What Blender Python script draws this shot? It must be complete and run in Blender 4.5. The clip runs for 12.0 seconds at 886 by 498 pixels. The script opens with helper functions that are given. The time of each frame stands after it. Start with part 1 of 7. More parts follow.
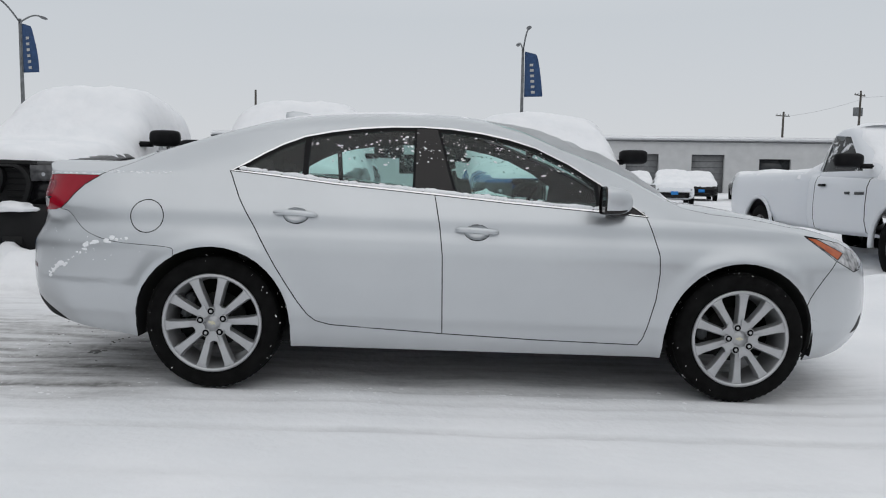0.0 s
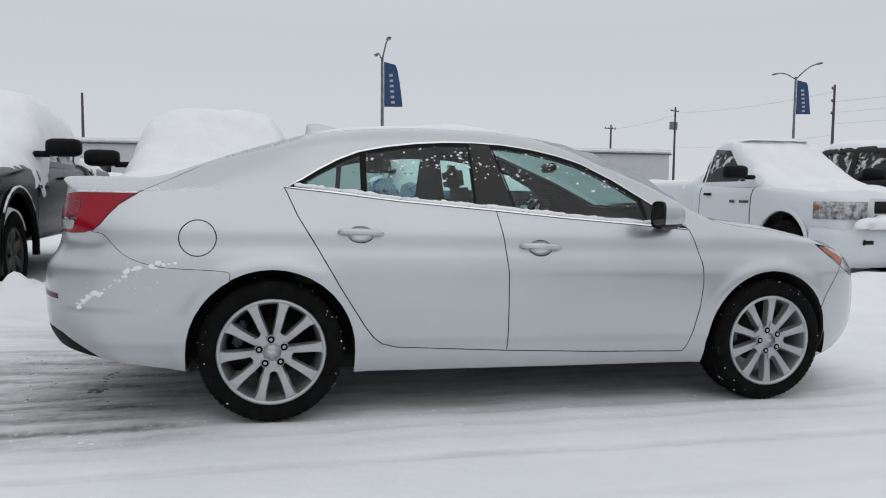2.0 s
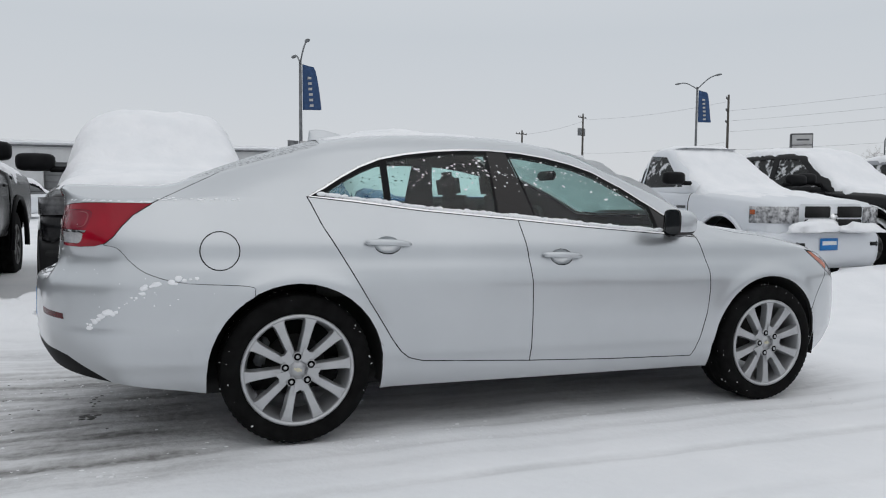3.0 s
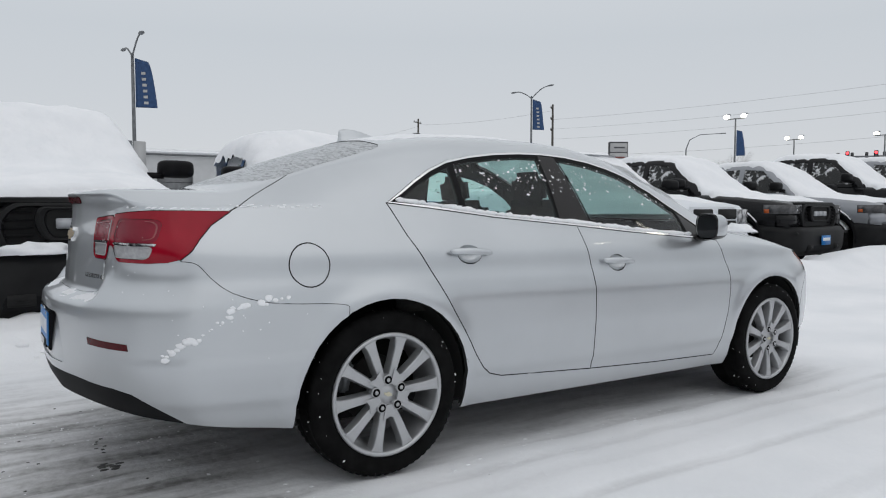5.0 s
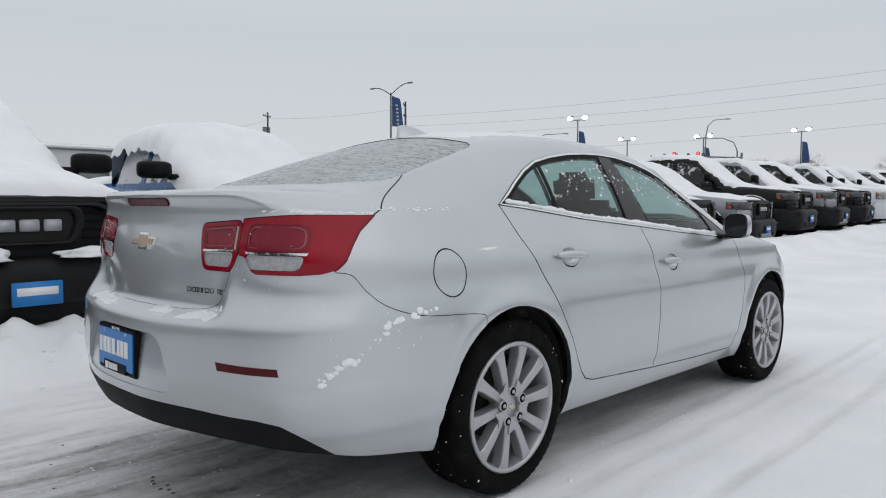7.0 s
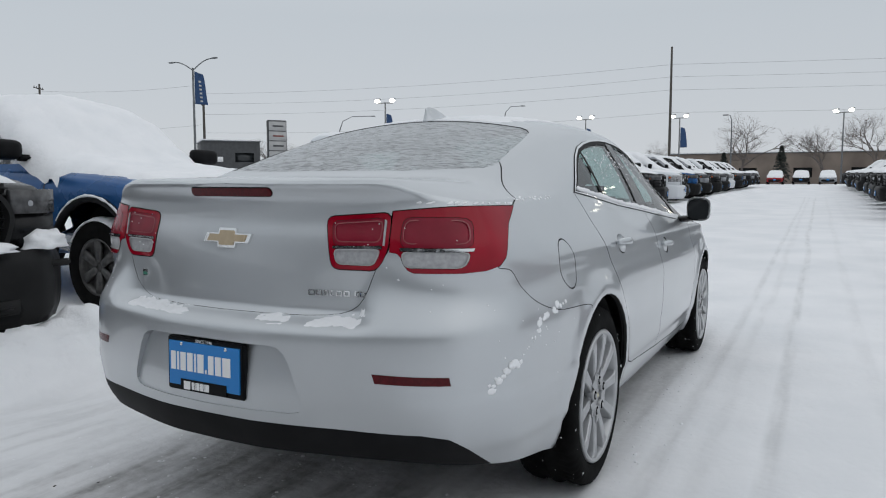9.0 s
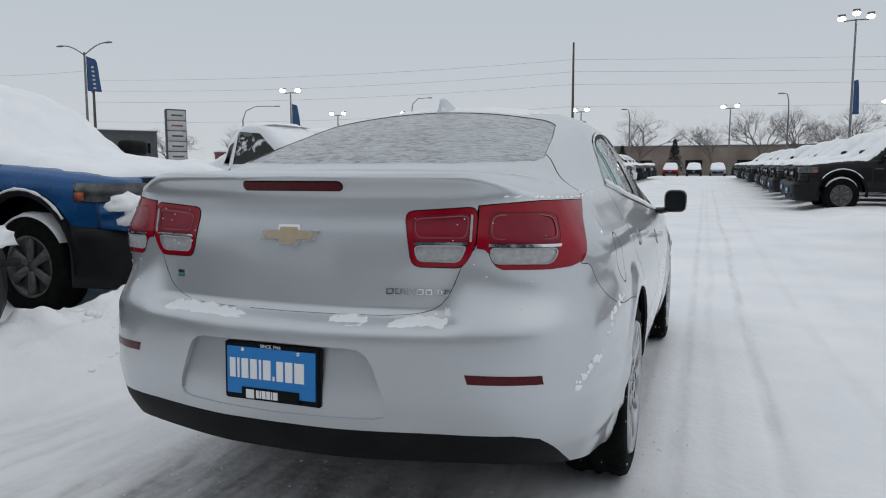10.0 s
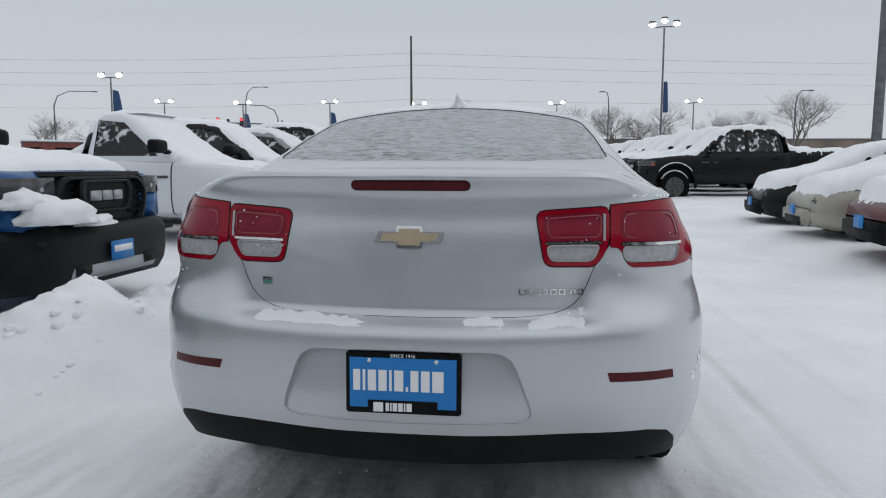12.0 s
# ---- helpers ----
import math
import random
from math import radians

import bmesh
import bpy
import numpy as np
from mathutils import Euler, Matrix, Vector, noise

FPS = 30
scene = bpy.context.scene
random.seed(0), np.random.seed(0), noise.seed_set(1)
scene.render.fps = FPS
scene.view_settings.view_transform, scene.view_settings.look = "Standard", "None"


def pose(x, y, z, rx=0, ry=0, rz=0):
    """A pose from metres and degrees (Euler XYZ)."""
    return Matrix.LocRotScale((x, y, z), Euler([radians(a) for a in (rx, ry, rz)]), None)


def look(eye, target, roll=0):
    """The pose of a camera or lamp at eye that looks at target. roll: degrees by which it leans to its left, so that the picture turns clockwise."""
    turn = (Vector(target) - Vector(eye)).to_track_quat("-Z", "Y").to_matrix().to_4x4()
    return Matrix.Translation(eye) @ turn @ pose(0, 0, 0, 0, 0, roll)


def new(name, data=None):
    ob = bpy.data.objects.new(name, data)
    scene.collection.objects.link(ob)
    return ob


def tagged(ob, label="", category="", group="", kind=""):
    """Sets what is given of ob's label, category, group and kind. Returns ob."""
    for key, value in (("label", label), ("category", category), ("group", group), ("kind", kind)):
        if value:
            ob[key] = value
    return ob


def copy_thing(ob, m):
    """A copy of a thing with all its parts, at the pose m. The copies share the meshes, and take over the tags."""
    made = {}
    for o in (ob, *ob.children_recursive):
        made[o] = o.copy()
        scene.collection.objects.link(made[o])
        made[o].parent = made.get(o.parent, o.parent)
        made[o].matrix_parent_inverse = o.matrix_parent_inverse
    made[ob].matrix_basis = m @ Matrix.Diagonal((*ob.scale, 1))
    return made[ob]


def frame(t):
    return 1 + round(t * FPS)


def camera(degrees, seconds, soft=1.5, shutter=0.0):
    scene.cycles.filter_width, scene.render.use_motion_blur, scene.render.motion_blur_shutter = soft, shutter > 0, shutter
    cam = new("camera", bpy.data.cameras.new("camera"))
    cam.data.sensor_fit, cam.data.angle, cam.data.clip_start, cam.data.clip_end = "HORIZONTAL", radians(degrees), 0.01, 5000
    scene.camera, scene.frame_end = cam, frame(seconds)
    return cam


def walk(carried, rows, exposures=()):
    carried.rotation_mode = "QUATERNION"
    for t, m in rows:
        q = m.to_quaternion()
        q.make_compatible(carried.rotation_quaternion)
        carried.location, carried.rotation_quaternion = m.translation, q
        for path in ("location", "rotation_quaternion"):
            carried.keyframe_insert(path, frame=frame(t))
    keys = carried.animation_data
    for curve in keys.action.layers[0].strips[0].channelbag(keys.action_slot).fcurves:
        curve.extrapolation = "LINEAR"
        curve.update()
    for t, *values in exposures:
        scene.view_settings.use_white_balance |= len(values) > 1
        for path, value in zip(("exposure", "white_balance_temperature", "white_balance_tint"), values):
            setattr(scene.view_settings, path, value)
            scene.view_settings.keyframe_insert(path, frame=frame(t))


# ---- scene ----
cam = camera(64.0, 12.0, soft=1.1)
PATH = [
    (0, (1.119, -4.494, 1.057), (1.157, -2.503, 0.877), 0.8),
    (0.5, (0.835, -4.483, 1.063), (0.987, -2.496, 0.893), 0.6),
    (1, (0.554, -4.451, 1.066), (0.818, -2.476, 0.901), 0.6),
    (1.5, (0.278, -4.399, 1.078), (0.652, -2.44, 0.92), 0.5),
    (2, (0.012, -4.303, 1.084), (0.481, -2.365, 0.933), 0.4),
    (2.5, (-0.248, -4.192, 1.104), (0.346, -2.287, 0.959), 0.4),
    (3, (-0.501, -4.065, 1.105), (0.204, -2.199, 0.967), 0.3),
    (5, (-1.413, -3.368, 1.111), (-0.293, -1.717, 0.985), 0.1),
    (5.5, (-1.616, -3.185, 1.105), (-0.413, -1.592, 0.977), 0.1),
    (6, (-1.798, -2.988, 1.122), (-0.52, -1.455, 0.993), 0.1),
    (6.5, (-1.968, -2.773, 1.132), (-0.609, -1.312, 0.999), 0.2),
    (7, (-2.137, -2.552, 1.132), (-0.693, -1.174, 0.996), 0.1),
    (9, (-2.644, -1.6, 1.152), (-0.883, -0.671, 0.967), 0.0),
    (9.5, (-2.731, -1.351, 1.155), (-0.91, -0.548, 0.96), -0.0),
    (10, (-2.789, -1.119, 1.157), (-0.922, -0.432, 0.949), 0.0),
    (10.5, (-2.836, -0.878, 1.166), (-0.926, -0.329, 0.944), 0.0),
    (11, (-2.889, -0.669, 1.167), (-0.948, -0.245, 0.939), 0.1),
    (11.5, (-2.926, -0.479, 1.17), (-0.966, -0.152, 0.942), 0.1),
    (12, (-2.937, -0.328, 1.176), (-0.965, -0.085, 0.946), 0.1),
]
walk(cam, [(t, look(eye, target, roll)) for t, eye, target, roll in PATH],
     [(0, 0.0, 6500, 10), (3, 0.0, 6450, 10), (6, 0.02, 6460, 10), (7, 0.02, 6450, 10), (9, -0.09, 6350, 9), (11, -0.13, 6310, 9), (12, -0.10, 6300, 9)])

# ---- light: an overcast winter sky ----
world = bpy.data.worlds.new("overcast")
scene.world = world
world.use_nodes = True
wn, wl = world.node_tree.nodes, world.node_tree.links
sky = wn.new("ShaderNodeTexSky")
sky.sky_type, sky.sun_disc, sky.sun_elevation, sky.sun_rotation = "NISHITA", False, radians(35), radians(200)
coord, sep, ramp, mix = wn.new("ShaderNodeTexCoord"), wn.new("ShaderNodeSeparateXYZ"), wn.new("ShaderNodeValToRGB"), wn.new("ShaderNodeMix")
wl.new(coord.outputs["Generated"], sep.inputs[0])
wl.new(sep.outputs["Z"], ramp.inputs[0])
el = ramp.color_ramp.elements
el[0].position, el[0].color = 0.0, (0.64, 0.655, 0.68, 1)
el[1].position, el[1].color = 0.75, (0.76, 0.785, 0.81, 1)
mid = el.new(0.22)
mid.color = (0.575, 0.61, 0.645, 1)
high = el.new(0.42)
high.color = (0.68, 0.71, 0.74, 1)
mix.data_type = "RGBA"
mix.inputs["Factor"].default_value = 0.97
skydim = wn.new("ShaderNodeVectorMath")
skydim.operation = "SCALE"
skydim.inputs["Scale"].default_value = 0.1
wl.new(sky.outputs[0], skydim.inputs[0])
wl.new(skydim.outputs[0], mix.inputs["A"])
wl.new(ramp.outputs[0], mix.inputs["B"])
wl.new(mix.outputs["Result"], wn["Background"].inputs[0])
wn["Background"].inputs[1].default_value = 1.0
sun = new("sun", bpy.data.lights.new("sun", "SUN"))
sun.data.energy, sun.data.angle, sun.data.color = 0.22, radians(60), (1.0, 0.97, 0.93)
sun.matrix_world = look((0, 0, 0), (-0.1, 0.75, -1.0))
scene.view_settings.exposure = 0.0


# ---- materials ----
def material(name, colour, rough=0.6, metal=0.0, spec=0.5):
    m = bpy.data.materials.new(name)
    m.use_nodes = True
    b = m.node_tree.nodes["Principled BSDF"]
    b.inputs["Base Color"].default_value = (*colour, 1)
    b.inputs["Roughness"].default_value = rough
    b.inputs["Metallic"].default_value = metal
    b.inputs["Specular IOR Level"].default_value = spec
    return m


def noisy(m, low, high, scale, fine=0.0, bump=0.0, bump_scale=40.0, rough=None, detail=4.0, distance=0.01):
    """Varies a material's colour between two colours at one scale and its relief at another."""
    n, l = m.node_tree.nodes, m.node_tree.links
    b = n["Principled BSDF"]
    tc = n.new("ShaderNodeTexCoord")
    big = n.new("ShaderNodeTexNoise")
    big.inputs["Scale"].default_value, big.inputs["Detail"].default_value = scale, detail
    l.new(tc.outputs["Object"], big.inputs["Vector"])
    r = n.new("ShaderNodeValToRGB")
    r.color_ramp.elements[0].color, r.color_ramp.elements[1].color = (*low, 1), (*high, 1)
    r.color_ramp.elements[0].position, r.color_ramp.elements[1].position = 0.3, 0.7
    l.new(big.outputs["Fac"], r.inputs["Fac"])
    l.new(r.outputs["Color"], b.inputs["Base Color"])
    if rough:
        mr = n.new("ShaderNodeMapRange")
        mr.inputs["To Min"].default_value, mr.inputs["To Max"].default_value = rough
        l.new(big.outputs["Fac"], mr.inputs["Value"])
        l.new(mr.outputs["Result"], b.inputs["Roughness"])
    if bump:
        sm = n.new("ShaderNodeTexNoise")
        sm.inputs["Scale"].default_value, sm.inputs["Detail"].default_value = bump_scale, 6.0
        l.new(tc.outputs["Object"], sm.inputs["Vector"])
        bp = n.new("ShaderNodeBump")
        bp.inputs["Strength"].default_value, bp.inputs["Distance"].default_value = bump, distance
        l.new(sm.outputs["Fac"], bp.inputs["Height"])
        l.new(bp.outputs["Normal"], b.inputs["Normal"])
    return m


SILVER = noisy(material("silver paint", (0.6, 0.62, 0.64), 0.36, 0.8), (0.535, 0.555, 0.575), (0.575, 0.595, 0.615), 2.2, rough=(0.32, 0.42))
SILVER.node_tree.nodes["Principled BSDF"].inputs["Coat Weight"].default_value = 0.9
SILVER.node_tree.nodes["Principled BSDF"].inputs["Coat Roughness"].default_value = 0.04
SNOW = noisy(material("snow", (0.86, 0.87, 0.89), 0.85, 0, 0.25), (0.85, 0.86, 0.88), (0.92, 0.92, 0.935), 3.0, bump=0.35, bump_scale=14.0, distance=0.03)
BLACK = noisy(material("black plastic", (0.006, 0.006, 0.007), 0.55, 0, 0.12), (0.004, 0.004, 0.005), (0.009, 0.009, 0.010), 10)
RUBBER = noisy(material("tyre rubber", (0.008, 0.008, 0.008), 0.85, 0, 0.08), (0.003, 0.003, 0.003), (0.009, 0.009, 0.009), 14.0, bump=0.3, bump_scale=60, distance=0.002)
GAP = material("dark seam", (0.01, 0.01, 0.01), 0.9)
RED = noisy(material("red lamp plastic", (0.30, 0.003, 0.014), 0.08, 0, 0.3), (0.23, 0.002, 0.012), (0.32, 0.004, 0.018), 7, rough=(0.05, 0.16))
CLEAR = noisy(material("clear lamp plastic", (0.4, 0.4, 0.41), 0.12), (0.33, 0.33, 0.34), (0.46, 0.46, 0.47), 70, bump=0.15, bump_scale=300, distance=0.002)
DARKRED = noisy(material("dark red reflector", (0.08, 0.003, 0.007), 0.22, 0, 0.25), (0.055, 0.002, 0.005), (0.10, 0.004, 0.008), 120)
CHROME = material("chrome", (0.8, 0.8, 0.8), 0.12, 1.0)
PIANO = material("gloss black", (0.012, 0.010, 0.010), 0.15, 0, 0.35)
VALMAT = noisy(material("valance plastic", (0.007, 0.007, 0.008), 0.6, 0, 0.15), (0.005, 0.005, 0.006), (0.010, 0.010, 0.011), 9)
LINING = material("cabin lining", (0.022, 0.022, 0.022), 0.9)


def glass_material(name, tint, snow=0.0, scale=30.0, ice=0.0):
    """Tinted glass: clear with a sheen by angle, part of it under frost or specks of snow."""
    m = bpy.data.materials.new(name)
    m.use_nodes = True
    n, l = m.node_tree.nodes, m.node_tree.links
    out = n["Material Output"]
    n.remove(n["Principled BSDF"])
    tr, gl, mx, lw = n.new("ShaderNodeBsdfTransparent"), n.new("ShaderNodeBsdfGlossy"), n.new("ShaderNodeMixShader"), n.new("ShaderNodeLayerWeight")
    fr, sheen = n.new("ShaderNodeMath"), n.new("ShaderNodeMath")
    fr.operation, sheen.operation = "POWER", "MULTIPLY_ADD"
    tr.inputs[0].default_value = (*tint, 1)
    gl.inputs["Roughness"].default_value = 0.03
    fr.inputs[1].default_value, sheen.inputs[1].default_value, sheen.inputs[2].default_value = 4.5, 0.9, 0.05
    l.new(lw.outputs["Facing"], fr.inputs[0])
    l.new(fr.outputs[0], sheen.inputs[0])
    l.new(sheen.outputs[0], mx.inputs[0])
    l.new(tr.outputs[0], mx.inputs[1])
    l.new(gl.outputs[0], mx.inputs[2])
    last = mx
    tc = n.new("ShaderNodeTexCoord")
    if snow:
        no = n.new("ShaderNodeTexNoise")
        no.inputs["Scale"].default_value, no.inputs["Detail"].default_value, no.inputs["Roughness"].default_value = scale, 7.0, 0.6
        big = n.new("ShaderNodeTexNoise")
        big.inputs["Scale"].default_value = 2.5
        add = n.new("ShaderNodeMath")
        add.operation = "MULTIPLY_ADD"
        add.inputs[1].default_value = 0.55
        l.new(tc.outputs["Object"], no.inputs["Vector"])
        l.new(tc.outputs["Object"], big.inputs["Vector"])
        l.new(big.outputs["Fac"], add.inputs[0])
        l.new(no.outputs["Fac"], add.inputs[2])
        ramp = n.new("ShaderNodeValToRGB")
        ramp.color_ramp.elements[0].position, ramp.color_ramp.elements[1].position = 0.99 - snow, 1.09 - snow
        ramp.color_ramp.elements[1].color = (0.85, 0.85, 0.85, 1)
        l.new(add.outputs[0], ramp.inputs[0])
        df, mx2 = n.new("ShaderNodeBsdfDiffuse"), n.new("ShaderNodeMixShader")
        df.inputs[0].default_value = (0.8, 0.81, 0.83, 1)
        l.new(ramp.outputs[0], mx2.inputs[0])
        l.new(last.outputs[0], mx2.inputs[1])
        l.new(df.outputs[0], mx2.inputs[2])
        last = mx2
    if ice:
        mp = n.new("ShaderNodeMapping")
        mp.inputs["Scale"].default_value = (70.0, 17.0, 70.0)
        no = n.new("ShaderNodeTexNoise")
        no.inputs["Scale"].default_value, no.inputs["Detail"].default_value, no.inputs["Distortion"].default_value = 1.0, 3.0, 1.1
        l.new(tc.outputs["Object"], mp.inputs[0])
        l.new(mp.outputs[0], no.inputs["Vector"])
        ramp = n.new("ShaderNodeValToRGB")
        ramp.color_ramp.elements[0].position, ramp.color_ramp.elements[1].position = 0.36, 0.56
        ramp.color_ramp.elements[0].color, ramp.color_ramp.elements[1].color = (ice * 0.42,) * 3 + (1,), (ice,) * 3 + (1,)
        l.new(no.outputs["Fac"], ramp.inputs[0])
        pb, bp, mx3 = n.new("ShaderNodeBsdfPrincipled"), n.new("ShaderNodeBump"), n.new("ShaderNodeMixShader")
        pb.inputs["Base Color"].default_value, pb.inputs["Roughness"].default_value = (0.55, 0.57, 0.59, 1), 0.35
        bp.inputs["Strength"].default_value, bp.inputs["Distance"].default_value = 0.8, 0.01
        l.new(no.outputs["Fac"], bp.inputs["Height"])
        l.new(bp.outputs["Normal"], pb.inputs["Normal"])
        l.new(ramp.outputs[0], mx3.inputs[0])
        l.new(last.outputs[0], mx3.inputs[1])
        l.new(pb.outputs[0], mx3.inputs[2])
        last = mx3
    l.new(last.outputs[0], out.inputs[0])
    return m


GLASS = glass_material("tinted side glass", (0.72, 0.90, 0.87))
ICEGLASS = glass_material("frosted rear glass", (0.35, 0.4, 0.4), ice=0.85)


def thin_snow():
    """A sheet of snow thin enough to let light through."""
    m = bpy.data.materials.new("thin snow")
    m.use_nodes = True
    n, l = m.node_tree.nodes, m.node_tree.links
    n.remove(n["Principled BSDF"])
    df, ts, mx = n.new("ShaderNodeBsdfDiffuse"), n.new("ShaderNodeBsdfTranslucent"), n.new("ShaderNodeMixShader")
    no, rp = n.new("ShaderNodeTexNoise"), n.new("ShaderNodeMapRange")
    no.inputs["Scale"].default_value, no.inputs["Detail"].default_value = 6.0, 6.0
    rp.inputs["To Min"].default_value, rp.inputs["To Max"].default_value = 0.35, 0.7
    df.inputs[0].default_value, ts.inputs[0].default_value = (0.88, 0.89, 0.91, 1), (0.85, 0.90, 0.92, 1)
    l.new(no.outputs["Fac"], rp.inputs["Value"])
    l.new(rp.outputs["Result"], mx.inputs[0])
    l.new(df.outputs[0], mx.inputs[1])
    l.new(ts.outputs[0], mx.inputs[2])
    l.new(mx.outputs[0], n["Material Output"].inputs[0])
    return m


THINSNOW = thin_snow()
FROSTGLASS = glass_material("clear windscreen", (0.72, 0.90, 0.87))
LAMPEDGE = noisy(material("pale lamp outline", (0.27, 0.05, 0.06), 0.2), (0.22, 0.035, 0.045), (0.32, 0.07, 0.08), 30)
LAMPRED = noisy(material("ribbed red lamp", (0.24, 0.008, 0.022), 0.2, 0, 0.3), (0.18, 0.007, 0.020), (0.25, 0.012, 0.030), 9, bump=0.12, bump_scale=260, distance=0.002)
ALLOY = noisy(material("painted alloy", (0.46, 0.465, 0.475), 0.3, 0.7), (0.42, 0.425, 0.435), (0.50, 0.505, 0.515), 14, rough=(0.25, 0.45))
GOLD = noisy(material("satin gold", (0.5, 0.4, 0.27), 0.35, 0.35), (0.46, 0.365, 0.245), (0.52, 0.42, 0.29), 40)
PALEGOLD = noisy(material("pale gold", (0.6, 0.56, 0.42), 0.4, 0.6), (0.56, 0.53, 0.4), (0.64, 0.6, 0.45), 200)
IRON = noisy(material("grey iron", (0.12, 0.12, 0.12), 0.5, 0.6), (0.08, 0.08, 0.08), (0.16, 0.155, 0.15), 20)
RUSTIRON = noisy(material("dark brake iron", (0.02, 0.02, 0.02), 0.6, 0.4), (0.012, 0.012, 0.012), (0.03, 0.028, 0.026), 20)
TRUCKBLACK = noisy(material("textured black plastic", (0.009, 0.009, 0.0095), 0.5, 0, 0.2), (0.006, 0.006, 0.0065), (0.012, 0.012, 0.0125), 6, rough=(0.42, 0.6))
LINER = material("wheel house plastic", (0.01, 0.01, 0.01), 0.9)
MIRROR = material("dark mirror", (0.02, 0.022, 0.024), 0.05, 0.0, 0.3)
GREENB = material("green enamel", (0.05, 0.22, 0.15), 0.3)
PLATEBLUE = material("plate blue", (0.012, 0.20, 0.56), 0.35)
WHITE = material("white enamel", (0.85, 0.85, 0.85), 0.5)
CLOTH = noisy(material("dark cloth", (0.03, 0.03, 0.03), 0.95), (0.022, 0.022, 0.022), (0.045, 0.042, 0.04), 30)
BLUEPAINT = noisy(material("blue paint", (0.008, 0.085, 0.26), 0.25, 0.3), (0.006, 0.072, 0.22), (0.010, 0.095, 0.29), 2.5, rough=(0.2, 0.35))
BLACKPAINT = material("black paint", (0.006, 0.006, 0.007), 0.25, 0, 0.25)
WHITEPAINT = material("white paint", (0.72, 0.74, 0.77), 0.3)
GREYPAINT = material("grey paint", (0.30, 0.31, 0.33), 0.3, 0.5)
MAROON = material("maroon paint", (0.10, 0.015, 0.02), 0.3, 0.3)
BEIGE = material("beige paint", (0.36, 0.34, 0.29), 0.35, 0.4)
DARKGLASS = material("dark vehicle glass", (0.02, 0.023, 0.025), 0.08)
AMBER = noisy(material("amber lens", (0.45, 0.10, 0.03), 0.15, 0, 0.3), (0.36, 0.07, 0.02), (0.5, 0.12, 0.035), 30)
HEADCLEAR = noisy(material("clear headlamp", (0.4, 0.4, 0.41), 0.08), (0.07, 0.07, 0.075), (0.62, 0.62, 0.63), 18, detail=2.0)
SKID = material("silver skid plate", (0.42, 0.43, 0.45), 0.45, 0.5)
STEEL = noisy(material("galvanised steel", (0.16, 0.17, 0.18), 0.55, 0.5), (0.12, 0.125, 0.13), (0.2, 0.21, 0.22), 6)
WOODPOLE = noisy(material("weathered pole wood", (0.075, 0.068, 0.06), 0.9), (0.055, 0.05, 0.044), (0.10, 0.09, 0.08), 8)
FLAG = noisy(material("blue banner cloth", (0.025, 0.06, 0.15), 0.85), (0.02, 0.05, 0.12), (0.035, 0.08, 0.19), 5)
CONCRETE = noisy(material("grey rendered wall", (0.5, 0.505, 0.51), 0.9), (0.46, 0.465, 0.47), (0.53, 0.535, 0.54), 1.2, bump=0.1)
CLADDING = noisy(material("pale ribbed cladding", (0.36, 0.37, 0.38), 0.6), (0.31, 0.32, 0.33), (0.41, 0.42, 0.43), 4)
SHUTTER = noisy(material("grey roller shutter", (0.16, 0.165, 0.175), 0.6), (0.14, 0.145, 0.15), (0.19, 0.195, 0.2), 4)
DARKWALL = noisy(material("dark grey cladding", (0.06, 0.062, 0.066), 0.7), (0.05, 0.052, 0.055), (0.075, 0.078, 0.082), 2)
TANWALL = noisy(material("brown wall", (0.2, 0.165, 0.14), 0.9), (0.15, 0.122, 0.104), (0.26, 0.215, 0.18), 0.25)
# bark colour lightened a little to stand for distance haze
HAZED_BARK = noisy(material("hazed bark", (0.15, 0.13, 0.12), 0.95), (0.11, 0.095, 0.088), (0.19, 0.165, 0.152), 3)
NEEDLES = noisy(material("dark needles", (0.03, 0.04, 0.035), 0.9), (0.02, 0.028, 0.024), (0.05, 0.06, 0.055), 2)
REDWALL = noisy(material("red sign wall", (0.2, 0.06, 0.05), 0.8), (0.16, 0.05, 0.04), (0.24, 0.07, 0.06), 2)
SIGNGREY = noisy(material("sign face", (0.42, 0.42, 0.42), 0.6), (0.38, 0.38, 0.38), (0.46, 0.46, 0.46), 1)
WIRE = material("grey cable", (0.27, 0.275, 0.285), 0.8)


def glowing(name, colour, strength):
    m = material(name, colour, 0.4)
    b = m.node_tree.nodes["Principled BSDF"]
    b.inputs["Emission Color"].default_value, b.inputs["Emission Strength"].default_value = (*colour, 1), strength
    return m


LAMP_ON = glowing("lit lamp glass", (1.0, 0.95, 0.80), 6.0)
RED_ON = glowing("lit red signal", (1.0, 0.05, 0.06), 3.0)


